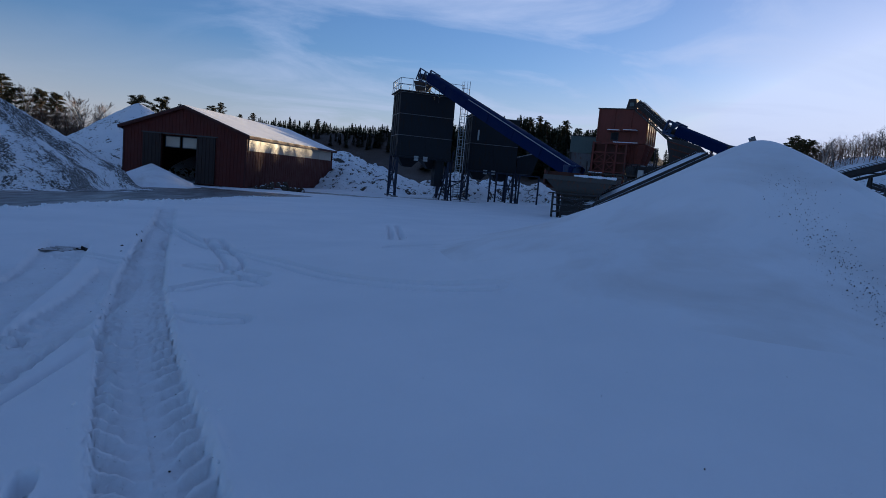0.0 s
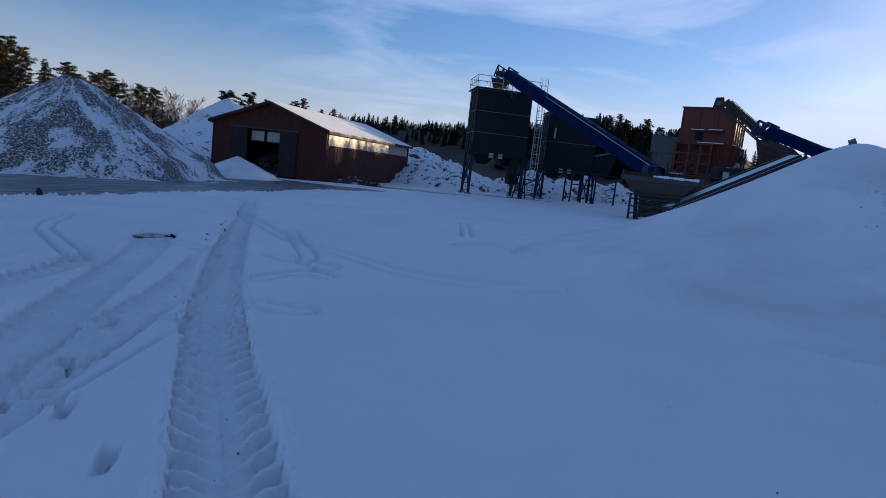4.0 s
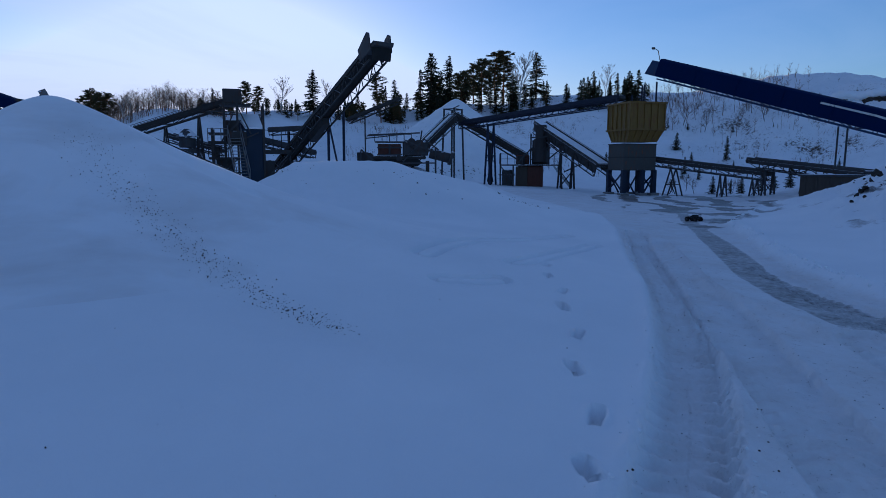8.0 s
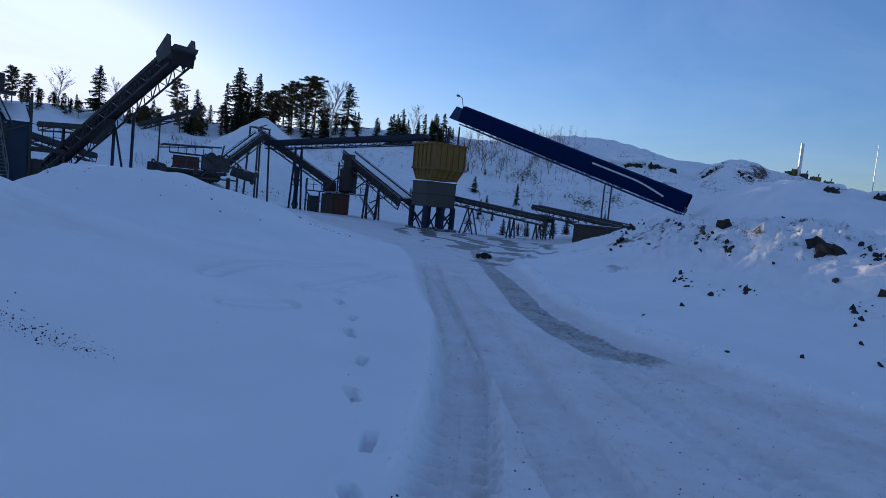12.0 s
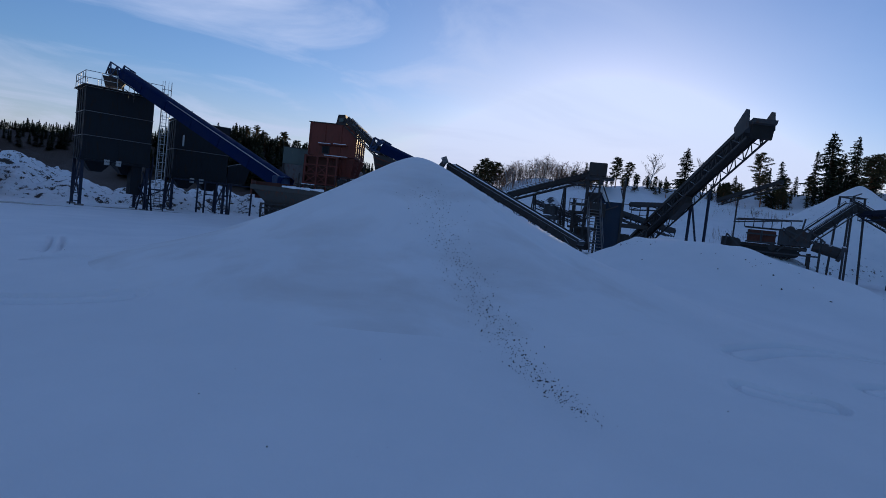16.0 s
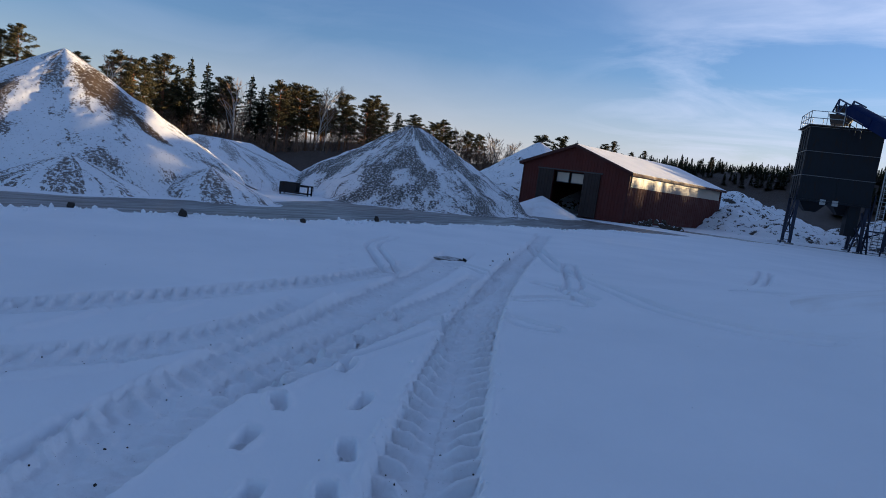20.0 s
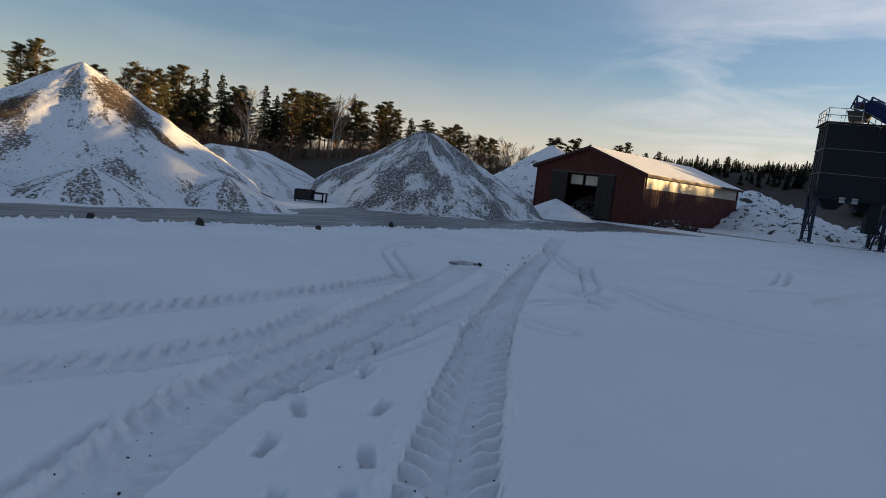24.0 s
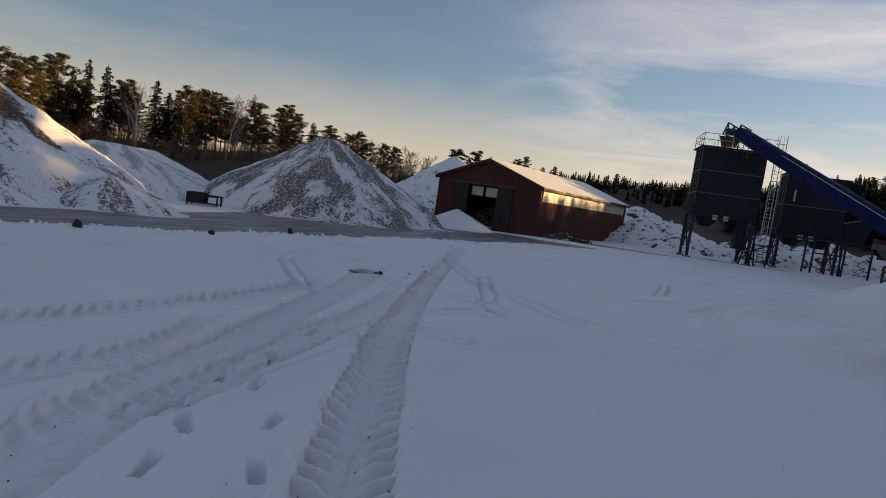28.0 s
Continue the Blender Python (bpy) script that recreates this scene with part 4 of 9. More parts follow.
for _i, (_x, _y, _h, _r) in enumerate(((-10.9, 63, 3.3, 8), (-6.5, 61, 2.6, 6), (-14.6, 76, 5.0, 11), (1.5, 62, 3.0, 6), (7.5, 66, 3.2, 6), (11, 60, 2.4, 4.5))):
    heap("snow_mound", (_x, _y), _h, _r, M_SNOW_STONY, "rough snow-covered rubble heap with dark stones", seed=10 + _i, rough=0.32, lobes=0.2, group="rubble heaps behind the silos", cols=110, rows=50)
heap("snow_mound", (71, 26), 10.0, 13.5, M_SNOW_HIGH, "high snowy stockpile behind the conveyors", seed=21, rough=0.06, cols=130, rows=60)
heap("snow_mound", (48, 24), 2.3, 6, M_SNOW_STONY, "low snowy stockpile under a conveyor", seed=22, rough=0.08, cols=110, rows=50)


# ---------------- the red shed ----------------
def red_shed():
    bx, by = -15.94, 49.8
    ux = Vector((-math.cos(radians(8)), math.sin(radians(8)), 0))
    uy = Vector((math.sin(radians(8)), math.cos(radians(8)), 0))
    W, L, EV, AP = 10.7, 21.8, 4.2, 6.05
    z0 = -0.35 + lift_at(bx, by)
    o = Vector((bx, by, z0))

    def P(a, b, h):
        return o + ux * a + uy * b + Vector((0, 0, h))

    def slab(bm, a0, a1, b0, b1, h0, h1):
        hull(bm, [P(a0, b0, h0), P(a0, b1, h0), P(a1, b1, h0), P(a1, b0, h0)], [P(a0, b0, h1), P(a0, b1, h1), P(a1, b1, h1), P(a1, b0, h1)])

    sh = thing("red_shed", o, "long red timber shed with snowy roof and open doors", "shed")
    t = 0.18
    D0, D1, DH = 4.15, 7.35, 3.75       # door opening on the gable
    # gable wall in three pieces round the opening
    bm = B()
    slab(bm, 0, D0, 0, t, 0, EV)
    slab(bm, D1, W, 0, t, 0, EV)
    slab(bm, D0, D1, 0, t, DH, EV)
    hull(bm, [P(0, 0, EV), P(W, 0, EV), P(W / 2, 0, AP)], [P(0, t, EV), P(W, t, EV), P(W / 2, t, AP)])
    part("gable_wall", bm, M_SHED_RED, sh)
    bm = B()
    slab(bm, 0, W, L - t, L, 0, EV)
    hull(bm, [P(0, L - t, EV), P(W, L - t, EV), P(W / 2, L - t, AP)], [P(0, L, EV), P(W, L, EV), P(W / 2, L, AP)])
    part("gable_wall", bm, M_SHED_RED, sh)
    bm = B()
    slab(bm, 0, t, t, L - t, 0, 3.05)
    part("side_wall", bm, M_SHED_RED, sh)
    bm = B()
    slab(bm, W - t, W, t, L - t, 0, EV)
    part("side_wall", bm, M_SHED_RED, sh)
    # pale translucent strip under the eave
    n = 10
    for i in range(n):
        b0 = 0.5 + (L - 1.0) * i / n
        bm = B()
        slab(bm, 0.02, 0.10, b0, b0 + (L - 1.0) / n - 0.03, 3.05, EV - 0.12)
        part("translucent_panel", bm, M_BEIGE, sh, "pale beige translucent wall sheet" if i == 0 else "")
    # vertical boards on gable and side
    for i in range(36):
        a = 0.15 + i * 0.3
        if D0 - 1.3 < a < D1 + 1.3:
            h0 = DH + 0.12
        else:
            h0 = 0.1
        hh = EV + (AP - EV) * (1 - abs(a - W / 2) / (W / 2)) - 0.12
        bm = B()
        slab(bm, a - 0.03, a + 0.03, -0.025, 0, h0, hh)
        part("batten", bm, M_SHED_RED, sh)
    for i in range(42):
        b0 = 0.25 + i * 0.5
        bm = B()
        slab(bm, -0.022, 0, b0 - 0.03, b0 + 0.03, 0.1, 3.02)
        part("batten", bm, M_SHED_RED, sh)
    # corner boards, verge boards
    for a in (-0.03, W - 0.12):
        bm = B()
        slab(bm, a, a + 0.15, -0.04, -0.002, 0, EV - 0.02)
        part("corner_board", bm, M_SHED_TRIM, sh)
    for s in (0, 1):
        bm = B()
        a = 0 if s == 0 else W
        e = -0.35 if s == 0 else W + 0.35
        drop = (AP - EV) / (W / 2) * 0.35
        beam(bm, P(e, -0.32, EV - drop + 0.02), P(W / 2, -0.32, AP + 0.02), 0.05, 0.26)
        part("verge_board", bm, M_SHED_TRIM, sh)
        bm = B()
        beam(bm, P(e, -0.3, EV - drop), P(e, L + 0.3, EV - drop), 0.04, 0.2)
        part("eave_board", bm, M_SHED_TRIM, sh)
        # roof sheet and the snow on it
        bm = B()
        q0, q1, q2, q3 = P(e, -0.35, EV - drop + 0.05), P(e, L + 0.35, EV - drop + 0.05), P(W / 2, L + 0.35, AP + 0.05), P(W / 2, -0.35, AP + 0.05)
        up = Vector((0, 0, 0.08))
        hull(bm, [q0, q1, q2, q3], [q0 + up, q1 + up, q2 + up, q3 + up])
        rf = part("roof", bm, M_ROOF_SHEET, sh)
        bm = B()
        nu, nv = 12, 30
        g = []
        for i in range(nu + 1):
            row = []
            for j in range(nv + 1):
                f, k = i / nu, j / nv
                p = q0.lerp(q3, f).lerp(q1.lerp(q2, f), k)
                lo = 0.0 if i in (0, nu) and s == 0 and i == 0 else 0
                th = 0.13 + 0.05 * (noise.noise(p * 0.7)) if 0 < j < nv and i > 0 else 0.082
                row.append(bm.verts.new(p + Vector((0, 0, th + 0.01))))
            g.append(row)
        for i in range(nu):
            for j in range(nv):
                bm.faces.new((g[i][j], g[i][j + 1], g[i + 1][j + 1], g[i + 1][j]))
        bmesh.ops.recalc_face_normals(bm, faces=bm.faces)
        part("roof_snow", bm, M_SNOW, rf, "even snow cover on the roof", smooth=True)
    # sliding doors pushed aside, frame of the opening
    for a0, a1 in ((D0 - 1.55, D0 + 0.05), (D1 - 0.05, D1 + 1.55)):
        bm = B()
        slab(bm, a0, a1, -0.14, -0.06, 0.05, DH + 0.05)
        dr = part("sliding_door", bm, M_SHED_DOOR, sh, "dark sliding door pushed open")
        for k in range(5):
            bm = B()
            a = a0 + 0.16 + k * 0.32
            slab(bm, a - 0.02, a + 0.02, -0.165, -0.14, 0.08, DH)
            part("door_batten", bm, M_SHED_DOOR, dr)
    bm = B()
    slab(bm, D0 - 1.7, D1 + 1.7, -0.12, -0.02, DH + 0.06, DH + 0.16)
    part("door_rail", bm, M_DARK, sh)
    # pale opaque panes near the doorway stand in for daylit back windows
    for a0, a1 in ((4.25, 5.65), (5.95, 7.15)):
        bm = B()
        slab(bm, a0, a1, 0.35, 0.38, DH - 0.92, DH - 0.12)
        wp = part("window_pane", bm, M_BEIGE, sh, "pale translucent pane over the doorway")
        for (c0, c1, h0, h1) in ((a0 - 0.06, a1 + 0.06, DH - 0.12, DH - 0.05), (a0 - 0.06, a1 + 0.06, DH - 0.99, DH - 0.92), (a0 - 0.06, a0, DH - 0.92, DH - 0.12), (a1, a1 + 0.06, DH - 0.92, DH - 0.12)):
            bm = B()
            slab(bm, c0, c1, 0.33, 0.40, h0, h1)
            part("window_frame", bm, M_DARK, wp)
    bm = B()
    slab(bm, 0.2, W - 0.2, 0.5, L - 0.2, 0.02, 0.06)
    part("shed_floor", bm, M_CONCRETE, sh)
    return sh


red_shed()


# ---------------- conveyors and trestles ----------------
def conveyor(name, label, p, q, width=1.0, depth=0.7, frame_mat=None, belt_mat=None, truss=True, cover=None, cover_h=1.5, legs=(), guard=0.0, head=True, group="belt conveyors", step=1.3, snow=True, skirt=0.45):
    frame_mat = frame_mat or M_DARK
    p, q = Vector(p), Vector(q)
    m, n = along(p, q)
    x, y, z = m.col[0].to_3d(), m.col[1].to_3d(), m.col[2].to_3d()
    foot = p if p.z < q.z else q
    cv = thing(name, (foot.x, foot.y, height_at(foot.x, foot.y)), label, "conveyor", group)

    def at(s, a, h):
        return p + x * s + y * (a * width / 2) + z * h

    for a in (-1, 1):
        bm = B()
        beam(bm, at(0, a, 0), at(n, a, 0), 0.09, 0.14)
        if truss:
            beam(bm, at(0.2, a, -depth), at(n - 0.2, a, -depth), 0.08, 0.10)
        part("chord", bm, frame_mat, cv)
        if truss:
            k = max(3, int(n / step))
            bm = B()
            for i in range(k):
                s0, s1 = n * i / k, n * (i + 1) / k
                beam(bm, at(s0, a, 0), at(s0, a, -depth), 0.05)
                if i % 2:
                    beam(bm, at(s0, a, 0), at(s1, a, -depth), 0.05)
                else:
                    beam(bm, at(s0, a, -depth), at(s1, a, 0), 0.05)
            part("lattice", bm, frame_mat, cv)
        if skirt:
            bm = B()
            hull(bm, [at(0, a * 0.93, 0.26), at(n, a * 0.93, 0.26), at(n, a * 0.93, 0.26 - skirt), at(0, a * 0.93, 0.26 - skirt)], [at(0, a * 0.89, 0.26), at(n, a * 0.89, 0.26), at(n, a * 0.89, 0.26 - skirt), at(0, a * 0.89, 0.26 - skirt)])
            bmesh.ops.recalc_face_normals(bm, faces=bm.faces)
            part("skirt_plate", bm, frame_mat, cv)
        if guard:
            bm = B()
            k = max(3, int(n / 1.6))
            for i in range(k + 1):
                s0 = n * i / k
                beam(bm, at(s0, a, 0), at(s0, a, guard), 0.04)
            beam(bm, at(0, a, guard), at(n, a, guard), 0.04)
            beam(bm, at(0, a, guard * 0.55), at(n, a, guard * 0.55), 0.03)
            part("handrail", bm, M_GALV if guard > 0.8 else frame_mat, cv)
    bm = B()
    k = max(4, int(n / 0.9))
    for i in range(k):
        s0 = n * (i + 0.5) / k
        rod(bm, at(s0, -0.95, 0.06), at(s0, 0.95, 0.06), 0.05, 6)
    part("rollers", bm, M_DARK, cv)
    bm = B()
    m2 = m.copy()
    m2.translation = at(n / 2, 0, 0.14)
    box(bm, (n + 0.2, width * 0.8, 0.03), m2)
    m2 = m.copy()
    m2.translation = at(n / 2, 0, -0.12)
    box(bm, (n + 0.2, width * 0.8, 0.03), m2)
    part("belt", bm, belt_mat or M_BELT, cv)
    if snow and not cover:
        bm = B()
        k = max(6, int(n / 0.5))
        rows_ = []
        for i in range(k + 1):
            s0 = n * i / k
            w = 0.36 + 0.05 * noise.noise(Vector((s0, p.x, 1.0)))
            h = 0.19 + 0.05 * noise.noise(Vector((s0 * 1.3, p.y, 4.0)))
            rows_.append([bm.verts.new(at(s0, -w * 2, 0.158)), bm.verts.new(at(s0, -w, h)), bm.verts.new(at(s0, w, h)), bm.verts.new(at(s0, w * 2, 0.158))])
        for a, b in zip(rows_, rows_[1:]):
            for i in range(3):
                bm.faces.new((a[i], b[i], b[i + 1], a[i + 1]))
        bmesh.ops.recalc_face_normals(bm, faces=bm.faces)
        part("belt_snow", bm, M_SNOW, cv, "snow lying along the belt", smooth=True)
    if head:
        for s0 in (0.1, n - 0.1):
            bm = B()
            rod(bm, at(s0, -0.9, 0.0), at(s0, 0.9, 0.0), 0.2, 14)
            part("drum", bm, M_DARK, cv)
    if cover:
        for a in (-1, 1):
            bm = B()
            m3 = m.copy()
            m3.translation = at(n / 2, a * 1.12, cover_h / 2 - 0.15)
            box(bm, (n, 0.04, cover_h), m3)
            sp = part("side_cover", bm, cover, cv)
            kk = int(n / 3)
            for i in range(1, kk):
                bm = B()
                beam(bm, at(n * i / kk, a * 1.12 + a * 0.05, -0.14), at(n * i / kk, a * 1.12 + a * 0.05, cover_h - 0.16), 0.05, 0.03)
                part("seam", bm, cover, sp)
        bm = B()
        arc = [(math.cos(math.pi * i / 9) * 1.14, cover_h - 0.16 + 0.22 * math.sin(math.pi * i / 9)) for i in range(10)]
        lower = [(u * 0.96, h - 0.03) for u, h in arc]
        hull(bm, [at(0, u, h) for u, h in arc + lower[::-1]], [at(n, u, h) for u, h in arc + lower[::-1]])
        bmesh.ops.recalc_face_normals(bm, faces=bm.faces)
        part("top_cover", bm, cover, cv)
    for s0, spread, lw in legs:
        for a in (-1, 1):
            t0 = at(n * s0, a * 0.95, -depth if truss else 0)
            g = rest((t0.x + x.x * spread, t0.y + x.y * spread))
            bm = B()
            beam(bm, t0, g - Vector((0, 0, 0.15)), lw)
            g2 = rest((t0.x - x.x * spread, t0.y - x.y * spread))
            if spread > 0.05:
                beam(bm, t0, g2 - Vector((0, 0, 0.15)), lw)
                beam(bm, t0.lerp(g, 0.6), t0.lerp(g2, 0.6), lw * 0.7)
            part("leg", bm, frame_mat, cv)
        bm = B()
        ta, tb = at(n * s0, -0.95, -depth if truss else 0), at(n * s0, 0.95, -depth if truss else 0)
        ga, gb = rest(ta), rest(tb)
        beam(bm, ta.lerp(ga, 0.5), tb.lerp(gb, 0.95), lw * 0.6)
        part("brace", bm, frame_mat, cv)
        bm = B()
        beam(bm, tb.lerp(gb, 0.5), ta.lerp(ga, 0.95), lw * 0.6)
        part("brace", bm, frame_mat, cv)
        bm = B()
        beam(bm, ta, tb, lw)
        part("crossbar", bm, frame_mat, cv)
    return cv


def frame_box(o, ang):
    """Local axes of a body: o its near left corner, x turned by ang degrees on the plan."""
    a = radians(ang + turned_at(o[0], o[1]))
    up = lift_at(o[0], o[1])
    return lambda u, v, h: Vector((o[0] + u * math.cos(a) - v * math.sin(a), o[1] + u * math.sin(a) + v * math.cos(a), h + up))


def slab_in(P, bm, a0, a1, b0, b1, h0, h1):
    hull(bm, [P(a0, b0, h0), P(a0, b1, h0), P(a1, b1, h0), P(a1, b0, h0)], [P(a0, b0, h1), P(a0, b1, h1), P(a1, b1, h1), P(a1, b0, h1)])


def ladder(parent, P, u, v, h0, h1, mat, cage=True):
    bm = B()
    for a in (-0.22, 0.22):
        slab_in(P, bm, u + a - 0.025, u + a + 0.025, v - 0.025, v + 0.025, h0, h1)
    lad = part("ladder", bm, mat, parent)
    for i in range(int((h1 - h0) / 0.3)):
        h = h0 + 0.2 + i * 0.3
        bm = B()
        slab_in(P, bm, u - 0.22, u + 0.22, v - 0.015, v + 0.015, h, h + 0.03)
        part("rung", bm, mat, lad)
    if cage:
        bm = B()
        h = h0 + 2.3
        while h < h1 + 0.9:
            pts = [P(u + 0.36 * math.cos(t), v - 0.36 + 0.36 * math.sin(t) - 0.0, h) for t in np.linspace(0.35, -math.pi - 0.35, 9)]
            for a, b in zip(pts, pts[1:]):
                beam(bm, a, b, 0.04, 0.04)
            h += 0.75
        for t in np.linspace(0, -math.pi, 5):
            beam(bm, P(u + 0.36 * math.cos(t), v - 0.36 + 0.36 * math.sin(t), h0 + 2.3), P(u + 0.36 * math.cos(t), v - 0.36 + 0.36 * math.sin(t), h1 + 0.9), 0.03)
        part("cage", bm, mat, lad)


def rail_run(parent, pts, h=1.05, mat=None, step=0.9, t=0.045):
    """Railing along points: one part for each stretch."""
    for p0, p1 in zip(pts, pts[1:]):
        bm = B()
        k = max(1, round((p1 - p0).length / step))
        for i in range(k + 1):
            c = p0.lerp(p1, i / k)
            beam(bm, c, c + Vector((0, 0, h)), t)
        for f in (0.5, 1.0):
            beam(bm, p0 + Vector((0, 0, h * f)), p1 + Vector((0, 0, h * f)), t)
        part("railing", bm, mat or M_GALV, parent)


def strut(parent, p, q, w=0.1, mat=None, name="strut"):
    bm = B()
    beam(bm, p, q, w)
    return part(name, bm, mat or M_DARK, parent)


def block(parent, P, d, mat, name, bevel=0.0, label=""):
    bm = B()
    slab_in(P, bm, *d)
    if bevel:
        bmesh.ops.bevel(bm, geom=bm.edges[:], offset=bevel, segments=1, affect="EDGES")
    return part(name, bm, mat, parent, label)


def silo(name, label, o, ang, W, D, z_leg, z_top, z0, rail=True, panels=3):
    P = frame_box(o, ang)
    s = thing(name, P(W / 2, D / 2, z0), label, "silo", "dark steel silos")
    hp = (z_top - z_leg - 0.1) / panels
    for i in range(panels):
        h0 = z_leg + i * hp
        bm = B()
        slab_in(P, bm, 0, W, 0, D, h0 + 0.02, h0 + hp - 0.02)
        ring = part("ring", bm, M_BLACK_SHEET, s)
        block(ring, P, (-0.05, W + 0.05, -0.05, D + 0.05, h0 + hp - 0.045, h0 + hp + 0.0), M_GREY_STEEL, "flange")
        for j in range(1, 4):
            block(ring, P, (-0.05, 0, D * j / 4 - 0.04, D * j / 4 + 0.04, h0 + 0.05, h0 + hp - 0.07), M_BLACK_SHEET, "stiffener")
    # sloping plates of the outlets show on the lowest ring
    for k in range(2):
        c = W * (0.27 + 0.46 * k)
        bm = B()
        hull(bm, [P(c - W * 0.2, -0.012, z_leg + 0.02), P(c - 0.3, -0.012, z_leg + 0.02), P(c - W * 0.22, -0.012, z_leg + hp * 0.8)], [P(c - W * 0.2, -0.04, z_leg + 0.02), P(c - 0.3, -0.04, z_leg + 0.02), P(c - W * 0.22, -0.04, z_leg + hp * 0.8)])
        bmesh.ops.recalc_face_normals(bm, faces=bm.faces)
        part("gusset_plate", bm, M_BLACK_SHEET, s)
        bm = B()
        hull(bm, [P(c - 0.4, D / 2 - 0.4, z_leg - 0.9), P(c - 0.4, D / 2 + 0.4, z_leg - 0.9), P(c + 0.4, D / 2 + 0.4, z_leg - 0.9), P(c + 0.4, D / 2 - 0.4, z_leg - 0.9)],
             [P(c - W * 0.22, 0.6, z_leg), P(c - W * 0.22, D - 0.3, z_leg), P(c + W * 0.22, D - 0.3, z_leg), P(c + W * 0.22, 0.6, z_leg)])
        part("outlet_cone", bm, M_BLACK_SHEET, s)
    for u in (W * 0.36, W * 0.53):
        block(s, P, (u - 0.2, u + 0.2, -0.10, -0.06, z_leg - 0.30, z_leg + 0.12), M_GALV, "sign_plate", label="small pale plate")
    block(s, P, (-0.1, W + 0.1, -0.1, 0.06, z_leg - 0.12, z_leg), M_BLACK_SHEET, "girder")
    for u in (0.12, W - 0.12):
        for v in (0.12, D - 0.12):
            block(s, P, (u - 0.11, u + 0.11, v - 0.11, v + 0.11, z0 - 0.3, z_leg + 0.05), M_LEG, "leg")
            block(s, P, (u - 0.28, u + 0.28, v - 0.28, v + 0.28, z0 - 0.3, z0 + 0.12), M_CONCRETE, "footing")
    for u in (0.12, W - 0.12):
        strut(s, P(u, 0.12, z0 + 0.3), P(u, D - 0.12, z_leg - 0.2), 0.09, M_LEG)
        strut(s, P(u, D - 0.12, z0 + 0.3), P(u, 0.12, z_leg - 0.2), 0.09, M_LEG)
        sg = -1 if u < 1 else 1
        strut(s, P(u + 0.62 * sg, 0.3, z0), P(u + 0.05 * sg, 0.2, z_leg + 1.2), 0.10, M_LEG)
        for k in range(6):
            h = z0 + 0.35 + k * (z_leg - z0) / 6
            uu = 0.62 * sg * (1 - (h - z0) / (z_leg + 1.2 - z0))
            strut(s, P(u, 0.12, h), P(u + uu, 0.3, h), 0.06, M_LEG)
    if rail:
        block(s, P, (-0.25, W + 0.7, -0.25, D + 0.2, z_top - 0.06, z_top), M_DARK_PLAIN, "deck")
        rail_run(s, [P(W * 0.42, -0.18, z_top), P(-0.15, -0.18, z_top), P(-0.15, D, z_top), P(W * 0.6, D, z_top)])
    return s, P


S1, P1 = silo("silo", "tall black steel silo on trestle legs with railed roof", spot(-4.42, 47.75), 15.7, 5.0, 3.6, 3.35, 9.1, -0.35)
ladder(S1, P1, 5.75, -0.15, 0.0, 9.6, M_GALV)
rail_run(S1, [P1(3.6, -0.2, 9.1), P1(5.6, -0.2, 9.1)])
# stair tower, struts and pipes at the foot of the ladder
for _a, _b in (((4.2, -0.1, -0.3), (4.9, 0.1, 3.2)), ((5.0, -0.4, -0.3), (4.6, 0.1, 2.8)), ((5.2, 0.5, -0.3), (5.3, 0.2, 4.2)), ((4.4, 0.3, 0.6), (6.1, 0.2, 1.4)), ((4.9, -0.4, 1.5), (6.2, -0.4, 1.5)), ((6.2, -0.4, -0.3), (6.2, -0.4, 1.5)), ((4.3, 0.0, 1.6), (5.3, 0.1, 0.2))):
    strut(S1, P1(*_a), P1(*_b), 0.10, M_LEG)
block(S1, P1, (3.7, 4.5, 0.2, 1.4, 0.9, 3.3), M_BLACK_SHEET, "chute")
for _k in range(7):
    block(S1, P1, (5.0 + _k * 0.1, 6.0, -0.95 + _k * 0.05, -0.72 + _k * 0.05, -0.35 + _k * 0.22, -0.31 + _k * 0.22), M_LEG, "tread")
S2, P2 = silo("silo", "black steel silo on legs behind a taller one", spot(2.34, 52.95), 8, 4.85, 3.6, 2.65, 8.05, -0.4, rail=False, panels=2)
rail_run(S2, [P2(0.2, 1.6, 8.05), P2(1.6, 1.6, 8.05)])
block(S2, P2, (-0.1, 1.8, -0.1, 3.6, 8.05, 8.15), M_DARK_PLAIN, "roof")
block(S2, P2, (0.65, 0.8, -0.1, -0.01, 5.6, 6.6), M_GALV, "pipe", label="short pale pipe")
bm = B()
hull(bm, [P2(5.0, 0.4, 2.7), P2(5.0, 2.6, 2.7), P2(6.7, 2.6, 2.7), P2(6.7, 0.4, 2.7)], [P2(5.0, 0.2, 4.3), P2(5.0, 2.8, 4.3), P2(7.3, 2.8, 5.0), P2(7.3, 0.2, 5.0)])
part("side_hopper", bm, M_BLACK_SHEET, S2)
# portal frame beside the silos
PF = thing("trestle", P2(3.4, -0.3, -0.4), "dark open steel frame beside the silos", "frame")
for _u in (2.2, 2.85, 3.9, 4.95, 5.2, 7.2):
    block(PF, P2, (_u, _u + 0.14, -0.4, -0.26, -0.7, 2.5), M_LEG, "post")
block(PF, P2, (0.1, 7.34, -0.39, -0.27, 2.5, 2.62), M_LEG, "crossbar")
block(PF, P2, (2.85, 4.95, -0.38, -0.28, 1.35, 1.46), M_LEG, "crossbar")

